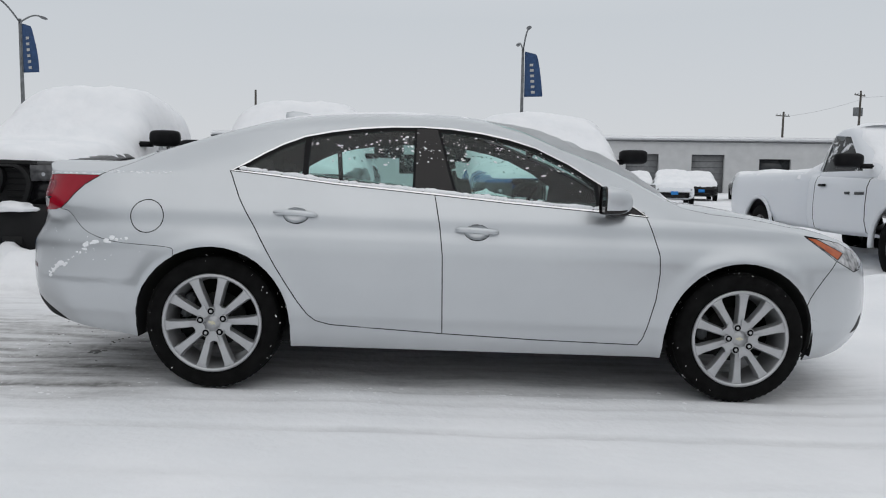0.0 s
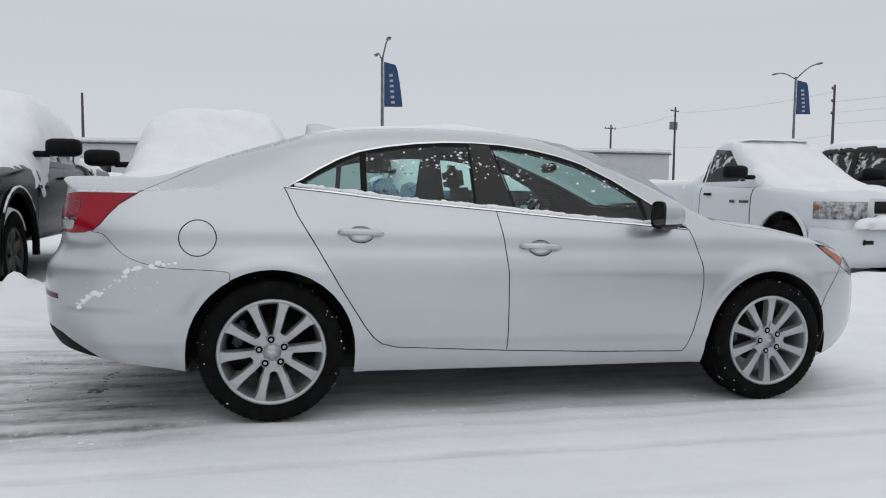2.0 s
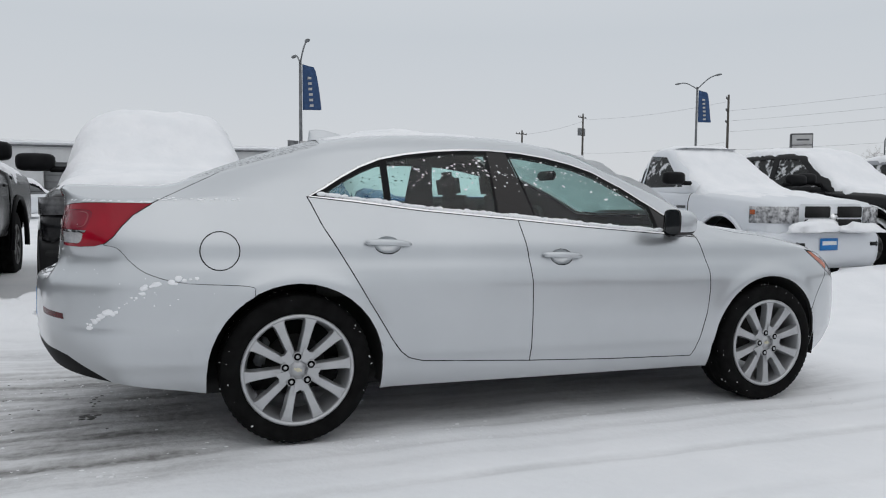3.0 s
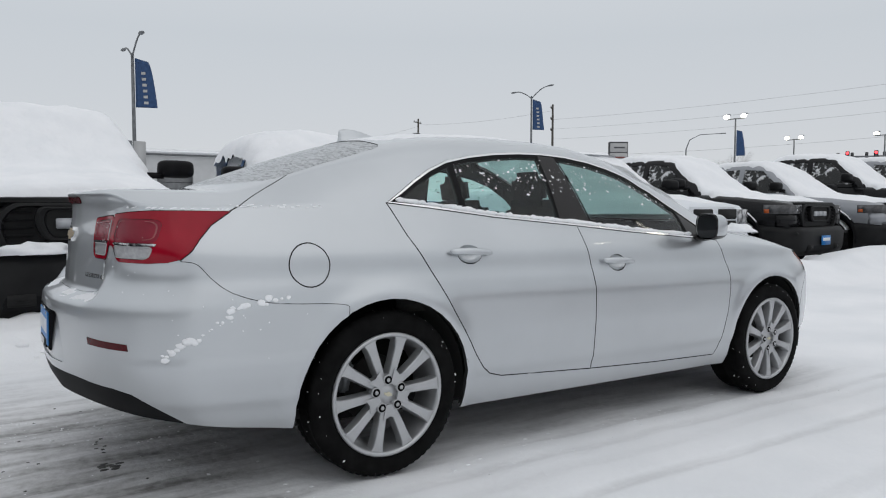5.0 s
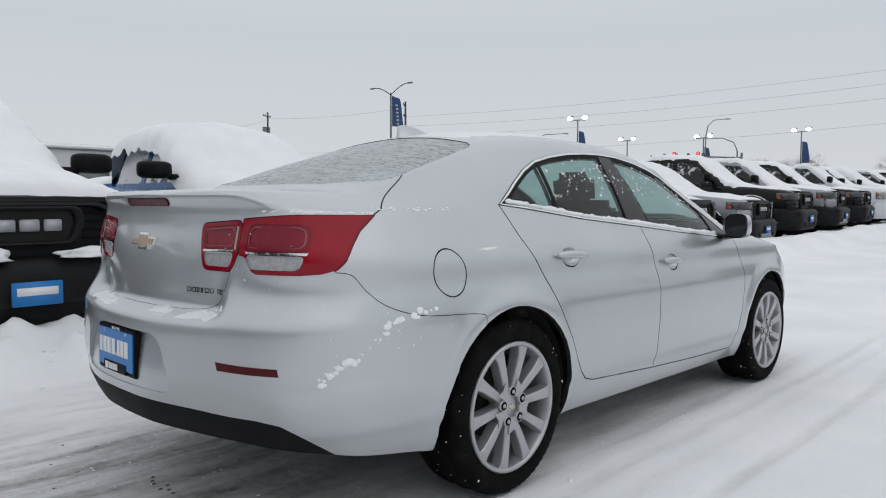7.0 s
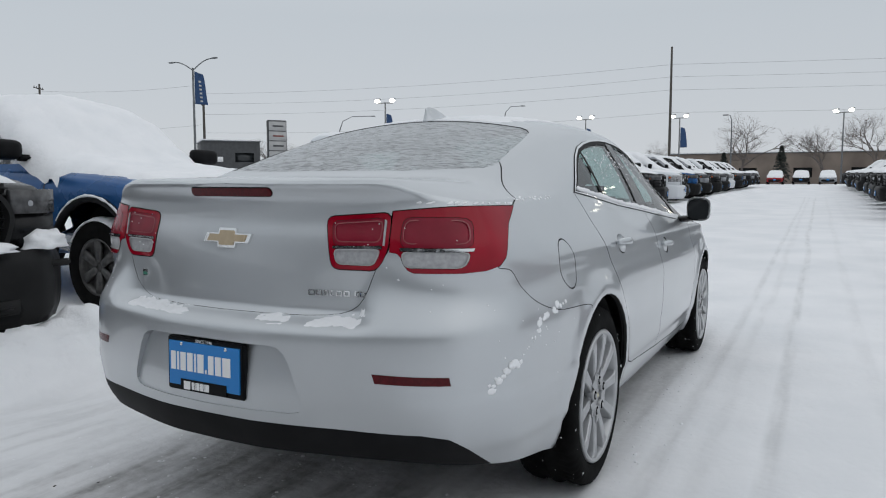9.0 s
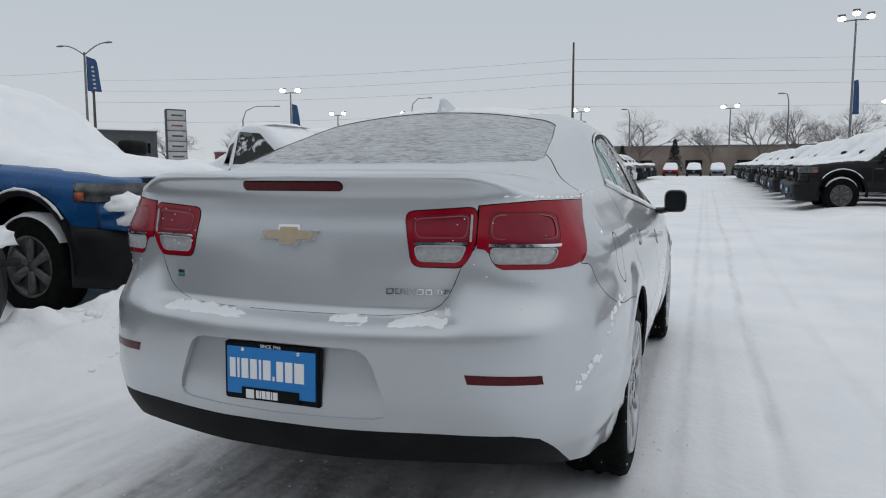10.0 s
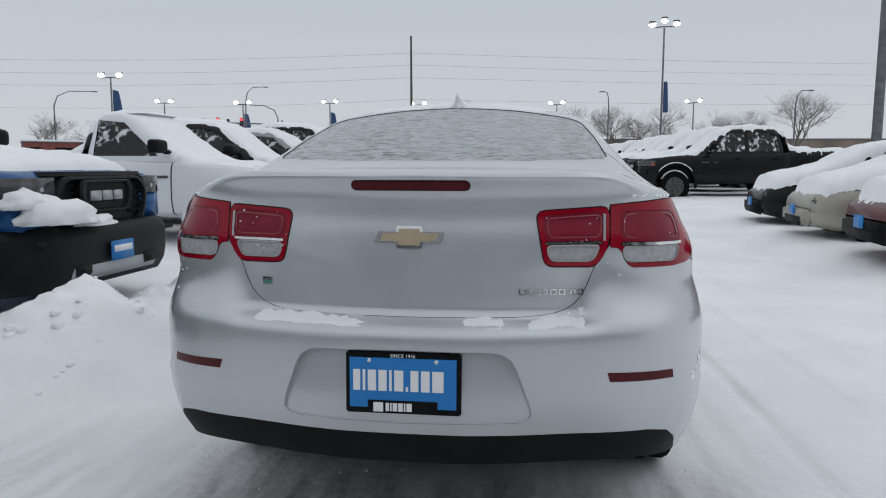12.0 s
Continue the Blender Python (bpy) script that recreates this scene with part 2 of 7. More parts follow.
def snow_ground():
    """Packed snow: bright where untouched, grey and rougher where wheels have worn it; shade round the sedan is put
    into the same grey (the mesh's own mask).
    """
    m = material("trodden snow", (0.8, 0.8, 0.82), 0.8, 0, 0.25)
    n, l = m.node_tree.nodes, m.node_tree.links
    b = n["Principled BSDF"]
    tc, at = n.new("ShaderNodeTexCoord"), n.new("ShaderNodeAttribute")
    at.attribute_name = "wear_shade"
    big, small, streak = n.new("ShaderNodeTexNoise"), n.new("ShaderNodeTexNoise"), n.new("ShaderNodeTexNoise")
    mp = n.new("ShaderNodeMapping")
    mp.inputs["Scale"].default_value = (1.6, 9.0, 1.0)
    big.inputs["Scale"].default_value, small.inputs["Scale"].default_value, streak.inputs["Scale"].default_value = 0.9, 22.0, 1.0
    small.inputs["Detail"].default_value, streak.inputs["Detail"].default_value, big.inputs["Detail"].default_value = 8.0, 5.0, 5.0
    l.new(tc.outputs["Object"], mp.inputs[0])
    l.new(mp.outputs[0], streak.inputs["Vector"])
    l.new(tc.outputs["Object"], big.inputs["Vector"])
    l.new(tc.outputs["Object"], small.inputs["Vector"])
    base = n.new("ShaderNodeValToRGB")
    base.color_ramp.elements[0].color, base.color_ramp.elements[1].color = (0.82, 0.83, 0.85, 1), (0.91, 0.91, 0.925, 1)
    base.color_ramp.elements[0].position, base.color_ramp.elements[1].position = 0.35, 0.65
    l.new(big.outputs["Fac"], base.inputs[0])
    # grey of wheel wear, and of shade painted under and behind the sedan
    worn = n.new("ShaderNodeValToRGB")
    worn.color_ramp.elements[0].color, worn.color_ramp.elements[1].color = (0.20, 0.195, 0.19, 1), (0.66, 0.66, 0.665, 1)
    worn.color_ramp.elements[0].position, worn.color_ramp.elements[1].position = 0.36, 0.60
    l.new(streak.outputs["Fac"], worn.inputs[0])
    jag = n.new("ShaderNodeMath")
    jag.operation = "MULTIPLY_ADD"
    jag.inputs[1].default_value, jag.inputs[2].default_value = 1.1, -0.55
    l.new(small.outputs["Fac"], jag.inputs[0])
    add = n.new("ShaderNodeMath")
    add.operation = "MULTIPLY_ADD"
    add.use_clamp = True
    l.new(at.outputs["Fac"], add.inputs[0])
    add.inputs[1].default_value = 1.0
    soft = n.new("ShaderNodeMath")
    soft.operation = "MULTIPLY"
    l.new(jag.outputs[0], soft.inputs[0])
    l.new(at.outputs["Fac"], soft.inputs[1])
    l.new(soft.outputs[0], add.inputs[2])
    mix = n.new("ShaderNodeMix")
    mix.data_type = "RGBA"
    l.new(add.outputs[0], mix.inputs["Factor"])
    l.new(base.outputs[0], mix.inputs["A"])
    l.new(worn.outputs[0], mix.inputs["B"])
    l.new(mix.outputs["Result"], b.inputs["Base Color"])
    bp = n.new("ShaderNodeBump")
    bp.inputs["Strength"].default_value, bp.inputs["Distance"].default_value = 0.4, 0.02
    l.new(small.outputs["Fac"], bp.inputs["Height"])
    l.new(bp.outputs["Normal"], b.inputs["Normal"])
    return m


TRODDEN = snow_ground()
SNOWGLASS = glass_material("vehicle glass streaked with snow", (0.30, 0.33, 0.33), snow=0.20, scale=9)
DRIFTGLASS = glass_material("vehicle glass packed with snow", (0.30, 0.33, 0.33), snow=0.40, scale=6)
HEADLENS = noisy(material("headlamp lens", (0.05, 0.05, 0.055), 0.08), (0.02, 0.02, 0.022), (0.12, 0.12, 0.125), 12)


# ---- mesh helpers ----
def part(name, bm, mat, parent=None, label="", smooth=True):
    """Links a bmesh as one mesh object, under a thing where one is given."""
    me = bpy.data.meshes.new(name)
    bm.to_mesh(me)
    bm.free()
    for m in (mat if isinstance(mat, (list, tuple)) else [mat]):
        me.materials.append(m)
    if smooth:
        me.polygons.foreach_set("use_smooth", [True] * len(me.polygons))
    ob = new(name, me)
    ob.parent = parent
    if label:
        tagged(ob, label)
    return ob


def lerp_table(table, x):
    """Smooth (monotone cubic) reading of a table of x, y pairs."""
    xs, ys = [p[0] for p in table], [p[1] for p in table]
    if x <= xs[0]:
        return ys[0]
    if x >= xs[-1]:
        return ys[-1]
    i = next(k for k in range(len(xs) - 1) if xs[k] <= x <= xs[k + 1])
    d = [(ys[k + 1] - ys[k]) / (xs[k + 1] - xs[k]) for k in range(len(xs) - 1)]

    def slope(k):
        if k == 0:
            return d[0]
        if k == len(xs) - 1:
            return d[-1]
        if d[k - 1] * d[k] <= 0:
            return 0.0
        return 2 * d[k - 1] * d[k] / (d[k - 1] + d[k])

    h = xs[i + 1] - xs[i]
    t = (x - xs[i]) / h
    return (ys[i] * (1 + 2 * t) * (1 - t) ** 2 + h * slope(i) * t * (1 - t) ** 2
            + ys[i + 1] * t * t * (3 - 2 * t) + h * slope(i + 1) * t * t * (t - 1))


def smoothstep(a, b, x):
    t = min(1.0, max(0.0, (x - a) / (b - a)))
    return t * t * (3 - 2 * t)


# ---- the silver sedan: x forward from the rear axle, z up, built for one side and mirrored ----
REAR_X = [(0.18, -0.95), (0.26, -1.04), (0.35, -1.11), (0.43, -1.145), (0.55, -1.158), (0.66, -1.156), (0.714, -1.151), (0.727, -1.139), (0.737, -1.10), (0.748, -1.066), (0.80, -1.062), (0.90, -1.053), (0.97, -1.044), (1.03, -1.034), (1.075, -1.033), (1.11, -1.043), (1.13, -1.055)]
REAR_X_OUTER = [(0.18, -0.95), (0.26, -1.04), (0.35, -1.11), (0.43, -1.145), (0.55, -1.158), (0.64, -1.157), (0.712, -1.152), (0.732, -1.143), (0.80, -1.101), (0.90, -1.060), (0.97, -1.048), (1.03, -1.036), (1.075, -1.033), (1.11, -1.043), (1.13, -1.055)]
FRONT_X = [(0.18, 3.48), (0.24, 3.60), (0.35, 3.68), (0.45, 3.70), (0.60, 3.69), (0.72, 3.665), (0.80, 3.60), (0.88, 3.47), (0.95, 3.38), (1.13, 3.2)]
HALF_W = [(0.18, 0.80), (0.24, 0.835), (0.29, 0.855), (0.345, 0.868), (0.385, 0.882), (0.46, 0.889), (0.58, 0.898), (0.70, 0.899), (0.78, 0.886), (0.84, 0.868), (0.90, 0.858), (0.95, 0.838), (1.0, 0.812), (1.06, 0.782), (1.13, 0.745)]
TAIL_ROUND = [(0.0, 0.0), (0.17, 0.004), (0.3, 0.02), (0.45, 0.05), (0.6, 0.085), (0.7, 0.117), (0.8, 0.17), (0.85, 0.212), (0.9, 0.275), (0.95, 0.36), (0.971, 0.45), (0.987, 0.55), (0.9967, 0.65), (1.0, 0.75)]
LAMP_FLAT = [(0.0, 1.0), (0.4, 0.92), (0.8, 0.75), (0.88, 0.77), (0.95, 0.87), (1.0, 1.0)]
TOP_Z = [(-1.06, 1.128), (-0.99, 1.128), (-0.93, 1.10), (-0.82, 1.085), (-0.63, 1.09), (-0.3, 1.105), (0.06, 1.103), (0.26, 1.088), (0.61, 1.052), (1.13, 1.015), (1.5, 0.986), (1.96, 0.955), (2.22, 0.94), (2.5, 0.935), (2.8, 0.915), (3.07, 0.885), (3.33, 0.84), (3.5, 0.80), (3.62, 0.78)]
CENTRE_Z = [(-1.06, 1.128), (-1.03, 1.142), (-0.95, 1.152), (-0.62, 1.16), (-0.55, 1.172), (-0.40, 1.235), (-0.084, 1.355), (0.237, 1.448), (0.558, 1.492), (0.88, 1.507), (1.2, 1.503), (1.54, 1.458), (1.80, 1.37), (2.07, 1.262), (2.40, 1.085), (2.47, 1.05), (2.8, 1.008), (3.16, 0.94), (3.4, 0.875), (3.55, 0.815), (3.62, 0.78)]
EDGE_Y = [(-1.06, 0.50), (-0.9, 0.56), (-0.6, 0.60), (-0.3, 0.60), (0.1, 0.585), (0.9, 0.575), (1.5, 0.575), (1.9, 0.59), (2.3, 0.66), (2.5, 0.70), (3.2, 0.66), (3.62, 0.5)]
EDGE_DROP = [(-1.06, 0.004), (-0.6, 0.012), (-0.3, 0.036), (0.2, 0.06), (0.9, 0.067), (1.6, 0.062), (2.1, 0.055), (2.4, 0.05), (2.6, 0.04), (3.3, 0.03), (3.62, 0.004)]


def side_point(s, z):
    """The outer skin in plan at height z; s runs 0 to 1 from the tail's middle along the side to the nose's middle."""
    b = lerp_table(HALF_W, z)
    if s < 0.3:
        t = s / 0.3
        xr, k = lerp_table(REAR_X, z), 1.06 - 0.34 * smoothstep(0.70, 1.05, z)
        if t < 0.85:
            v = 1 - (1 - t / 0.85) ** 2.2
            y = 0.992 * b * v
            out = smoothstep(0.44, 0.55, y)
            xr = xr * (1 - out) + lerp_table(REAR_X_OUTER, z) * out
            x = xr + k * lerp_table(TAIL_ROUND, v) * (1 + (lerp_table(LAMP_FLAT, v) - 1) * smoothstep(0.80, 0.96, z))
        else:
            xe = lerp_table(REAR_X_OUTER, z) + k * 0.75
            x, y = xe + (-0.3 - xe) * (t - 0.85) / 0.15, 0.992 * b
        y += 0.006 * smoothstep(0.545, 0.525, z) * smoothstep(0.5, 0.8, y) * smoothstep(0.40, 0.48, z)
    elif s > 0.72:
        n, c = 2.6, 2.75
        a = lerp_table(FRONT_X, z) - c
        th = ((1 - s) / 0.28) * math.pi / 2
        cx, sy = math.cos(th), math.sin(th)
        x, y = c + a * cx ** (2 / n), 0.985 * b * sy ** (2 / n)
    else:
        t = (s - 0.3) / 0.42
        x = -0.3 + t * 3.05
        y = b * (1 - 0.008 * (2 * t - 1) ** 2 if t < 0.5 else 1 - 0.015 * (2 * t - 1) ** 2)
    for wx in (0.0, 2.737):
        r = math.hypot(x - wx, z - 0.335)
        y += 0.014 * math.exp(-(((r - 0.41) / 0.045) ** 2)) * smoothstep(0.2, 0.6, abs(y))
    return x, y


def car_skin():
    """The whole outer skin of one side as a grid, from sill to the roof's middle."""
    bm = bmesh.new()
    ss = []
    for k in range(57):
        t = k / 56
        ss.append(0.3 * (0.65 * t + 0.35 * t * t * (3 - 2 * t)))
    ss += [0.3 + 0.42 * k / 92 for k in range(1, 93)]
    ss += [1 - 0.28 * (0.65 * t + 0.35 * t * t * (3 - 2 * t)) for t in [k / 28 for k in range(27, -1, -1)]]
    nv, nu = 48, 30
    cols = []
    for s in ss:
        zt = 1.0
        for _ in range(6):
            zt = lerp_table(TOP_Z, side_point(s, zt)[0])
        col = []
        z0 = lerp_table([(-1.2, 0.352), (-1.05, 0.35), (-0.95, 0.33), (-0.757, 0.287), (-0.47, 0.238), (-0.38, 0.215), (0.3, 0.213), (3.0, 0.205), (3.7, 0.20)], side_point(s, 0.4)[0])
        for k in range(nv + 1):
            z = z0 + (zt - z0) * k / nv
            x, y = side_point(s, z)
            col.append((x, y, z))
        xt, yt, _ = col[-1]
        zc, drop = lerp_table(CENTRE_Z, xt), lerp_table(EDGE_DROP, xt)
        ye = min(lerp_table(EDGE_Y, xt), yt * 0.9)
        ze = max(zc - drop, zt + 0.3 * (zc - zt)) if zc > zt else zt
        a = (yt + 0.82 * (ye - yt), zt + 0.82 * (ze - zt))
        yb = 0.82 * ye
        b = (yb, zc - (zc - ze) * (yb / ye) ** 2 if ye > 1e-6 else zc)
        for k in range(1, nu + 1):
            if k <= 14:
                t = k / 14
                bulge = 0.012 * math.sin(math.pi * t) * min(1, (zc - zt) / 0.3)
                col.append((xt, yt + t * (a[0] - yt) + bulge, zt + t * (a[1] - zt)))
            elif k <= 20:
                t = (k - 14) / 6
                col.append((xt, a[0] * (1 - t) ** 2 + 2 * t * (1 - t) * ye + b[0] * t * t, a[1] * (1 - t) ** 2 + 2 * t * (1 - t) * ze + b[1] * t * t))
            else:
                t = (k - 20) / 10
                y = yb * (1 - t)
                col.append((xt, y, zc - (zc - ze) * (y / ye) ** 2 if ye > 1e-6 else zc))
        cols.append([bm.verts.new((x, -y, z)) for x, y, z in col])
    for c0, c1 in zip(cols, cols[1:]):
        for k in range(len(c0) - 1):
            bm.faces.new((c0[k], c1[k], c1[k + 1], c0[k + 1]))
    bmesh.ops.remove_doubles(bm, verts=bm.verts, dist=0.0004)
    bmesh.ops.dissolve_degenerate(bm, edges=bm.edges, dist=0.0002)
    bmesh.ops.recalc_face_normals(bm, faces=bm.faces)
    top = max(bm.faces, key=lambda f: f.calc_center_median().z)
    if top.normal.z < 0:
        bmesh.ops.reverse_faces(bm, faces=bm.faces)
    return bm


CAR_POSE = pose(0, 0, 0, 0, 1.2, 0)
sedan = tagged(new("sedan"), "silver four-door sedan dusted with snow, parked in a plowed lane", "car")
sedan.matrix_world = CAR_POSE


def offset_poly(poly, d):
    """A closed polygon moved inward by d (outward where negative)."""
    area = sum(a[0] * b[1] - b[0] * a[1] for a, b in zip(poly, poly[1:] + poly[:1]))
    sgn = 1 if area > 0 else -1
    out = []
    for p, q, r in zip(poly[-1:] + poly[:-1], poly, poly[1:] + poly[:1]):
        e0, e1 = Vector((q[0] - p[0], q[1] - p[1])).normalized(), Vector((r[0] - q[0], r[1] - q[1])).normalized()
        n0, n1 = Vector((-e0.y, e0.x)) * sgn, Vector((-e1.y, e1.x)) * sgn
        m = n0 + n1
        m = m / max(0.45, m.length_squared / 2) if m.length > 1e-6 else n0
        out.append((q[0] + m.x * d, q[1] + m.y * d))
    return out


def round_poly(poly, r, n=3):
    """A closed polygon with its corners rounded."""
    out = []
    for p, q, s in zip(poly[-1:] + poly[:-1], poly, poly[1:] + poly[:1]):
        q = Vector(q)
        a, b = Vector(p) - q, Vector(s) - q
        d = min(r, 0.45 * a.length, 0.45 * b.length)
        a, b = q + a.normalized() * d, q + b.normalized() * d
        out += [tuple(a * (1 - t) ** 2 + q * 2 * t * (1 - t) + b * t * t) for t in [k / n for k in range(n + 1)]]
    return out


def clip_poly(poly, p, n):
    """The part of a polygon on the side of the line through p to which n points."""
    out = []
    for a, b in zip(poly, poly[1:] + poly[:1]):
        da, db = (a[0] - p[0]) * n[0] + (a[1] - p[1]) * n[1], (b[0] - p[0]) * n[0] + (b[1] - p[1]) * n[1]
        if da >= 0:
            out.append(a)
        if da * db < 0:
            t = da / (da - db)
            out.append((a[0] + t * (b[0] - a[0]), a[1] + t * (b[1] - a[1])))
    return out


def inside(poly, u, v):
    hit = False
    for (x0, y0), (x1, y1) in zip(poly, poly[1:] + poly[:1]):
        if (y0 > v) != (y1 > v) and u < (x1 - x0) * (v - y0) / (y1 - y0) + x0:
            hit = not hit
    return hit


def carve(bm, poly, axes, keep, index, over):
    """Cuts the outline of a polygon into the skin and gives the faces inside it a panel number. axes: the two that the polygon lies in."""
    i, j = axes
    k = 3 - i - j
    for a, b in zip(poly, poly[1:] + poly[:1]):
        if math.hypot(b[0] - a[0], b[1] - a[1]) < 1e-5:
            continue
        co, no = Vector((0, 0, 0)), Vector((0, 0, 0))
        co[i], co[j] = a
        no[i], no[j] = -(b[1] - a[1]), b[0] - a[0]
        lo, hi = (min(a[0], b[0]) - 1e-3, min(a[1], b[1]) - 1e-3), (max(a[0], b[0]) + 1e-3, max(a[1], b[1]) + 1e-3)
        near = []
        for f in bm.faces:
            if f.material_index not in over or not keep(f.calc_center_median()):
                continue
            us, vs = [v.co[i] for v in f.verts], [v.co[j] for v in f.verts]
            if max(us) >= lo[0] and min(us) <= hi[0] and max(vs) >= lo[1] and min(vs) <= hi[1]:
                near.append(f)
        if near:
            geom = near + list({e for f in near for e in f.edges}) + list({v for f in near for v in f.verts})
            bmesh.ops.bisect_plane(bm, geom=geom, dist=1e-5, plane_co=co, plane_no=no)
    for f in bm.faces:
        c = f.calc_center_median()
        if f.material_index in over and keep(c) and inside(poly, c[i], c[j]):
            f.material_index = index


DLO = [(0.055, 1.118), (0.13, 1.165), (0.21, 1.216), (0.31, 1.272), (0.42, 1.318), (0.56, 1.35), (0.72, 1.374), (0.88, 1.388), (1.04, 1.393), (1.20, 1.388), (1.37, 1.369), (1.52, 1.341), (1.66, 1.302), (1.84, 1.218), (2.0, 1.118), (2.12, 1.035), (2.235, 0.95), (1.96, 0.968), (1.5, 0.998), (1.13, 1.027), (0.61, 1.064), (0.26, 1.10)]
RUBBER_EDGE = offset_poly(DLO, 0.009)
GLASS_EDGE = offset_poly(DLO, 0.024)
REAR_DOOR = [(0.05, 1.118), (0.064, 1.092), (0.116, 0.98), (0.203, 0.84), (0.32, 0.642), (0.438, 0.456), (0.485, 0.395), (0.527, 0.362), (0.60, 0.342), (0.76, 0.333), (1.182, 0.311), (1.176, 0.5), (1.169, 0.728), (1.152, 0.87), (1.118, 1.05)]
FRONT_DOOR = [(1.118, 1.05), (1.152, 0.87), (1.169, 0.728), (1.176, 0.5), (1.182, 0.311), (1.672, 0.292), (2.21, 0.28), (2.235, 0.32), (2.282, 0.528), (2.294, 0.66), (2.290, 0.76), (2.262, 0.853), (2.215, 0.975)]
OUTER_LAMP = [(-1.2, 0.880), (-0.90, 0.881), (-0.84, 0.886), (-0.80, 0.898), (-0.765, 0.928), (-0.735, 0.97), (-0.69, 1.02), (-0.615, 1.071), (-0.74, 1.086), (-0.86, 1.086), (-1.2, 1.086)]
INNER_LAMP = round_poly([(0.342, 1.035), (0.5445, 1.05), (0.5445, 0.945), (0.512, 0.884), (0.368, 0.884)], 0.026)
TRUNK = [(-0.02, 0.746), (0.30, 0.748), (0.36, 0.751), (0.40, 0.756), (0.43, 0.766), (0.452, 0.781), (0.47, 0.803), (0.484, 0.83), (0.496, 0.86), (0.506, 0.885), (0.518, 0.90), (0.545, 0.945), (0.545, 1.053), (0.70, 1.068), (0.9, 1.075), (0.9, 1.4), (-0.02, 1.4)]
VALANCE = [(-1.3, 0.446), (-1.08, 0.442), (-1.0, 0.435), (-0.95, 0.42), (-0.86, 0.36), (-0.757, 0.292), (-0.66, 0.25), (-0.60, 0.1), (-1.3, 0.1)]
BUMPER_REAR = [(-1.3, 0.955), (-0.86, 0.955), (-0.80, 0.89), (-0.751, 0.880), (-0.70, 0.825), (-0.645, 0.782), (-0.56, 0.75), (-0.45, 0.732), (-0.222, 0.719), (-0.195, 0.70), (-0.2, 0.3), (-0.35, 0.1), (-1.3, 0.1)]
HEADLAMP = [(3.07, 0.880), (3.20, 0.862), (3.331, 0.84), (3.45, 0.79), (3.46, 0.70), (3.40, 0.69), (3.263, 0.75)]
BUMPER_FRONT = [(3.263, 0.75), (3.19, 0.67), (3.10, 0.56), (3.0, 0.3), (3.0, 0.1), (3.8, 0.1), (3.8, 0.79), (3.62, 0.79), (3.45, 0.70), (3.40, 0.69)]


def eased(points, n=4):
    """A line of points with smooth bends between them."""
    out = []
    for i in range(len(points) - 1):
        p0, p1, p2, p3 = (Vector(points[max(0, min(len(points) - 1, i + d))]) for d in (-1, 0, 1, 2))
        for k in range(n):
            t = k / n
            out.append(tuple(0.5 * (2 * p1 + (p2 - p0) * t + (2 * p0 - 5 * p1 + 4 * p2 - p3) * t * t + (3 * p1 - p0 - 3 * p2 + p3) * t ** 3)))
    return out + [tuple(points[-1])]


BUMPER_REAR = BUMPER_REAR[:2] + eased(BUMPER_REAR[2:10]) + BUMPER_REAR[10:]
REFLECTOR = [(0.539, 0.608), (0.727, 0.600), (0.731, 0.576), (0.547, 0.582)]
PLAN_REAR_GLASS = [(-0.505, -0.02), (-0.495, 0.30), (-0.46, 0.50), (-0.43, 0.575), (-0.38, 0.592), (-0.1, 0.565), (0.10, 0.535), (0.13, 0.515), (0.15, 0.48), (0.175, 0.25), (0.18, -0.02)]
PLAN_WINDSHIELD = [(2.44, -0.02), (2.40, 0.45), (2.33, 0.62), (1.50, 0.525), (1.40, 0.45), (1.37, -0.02)]
PLAN_HOOD = [(2.46, -0.02), (2.43, 0.45), (2.38, 0.68), (2.6, 0.74), (3.02, 0.73), (3.25, 0.62), (3.47, 0.40), (3.52, -0.02)]


HANDLES = [(0.415, 0.902), (1.345, 0.846)]


def wheel_hole(wx, r=0.393, n=40):
    return [(wx + r * math.cos(2 * math.pi * k / n), 0.335 + r * math.sin(2 * math.pi * k / n)) for k in range(n)]


(BODY, TRIM, SEAL, PILLAR, SAIL, GL_Q, GL_R, GL_F, DOOR_R, DOOR_F, FUEL, LAMP_O, LAMP_I, LID, VAL, BUMP_R, HEAD, BUMP_F, REFL, GL_BACK, GL_WIND, HOOD, HOLE, CLR_I, PAN_I, BAR_I, CLR_O, PAN_O, BAR_O, SCOOP, AMB, FOG, RECESS) = range(33)


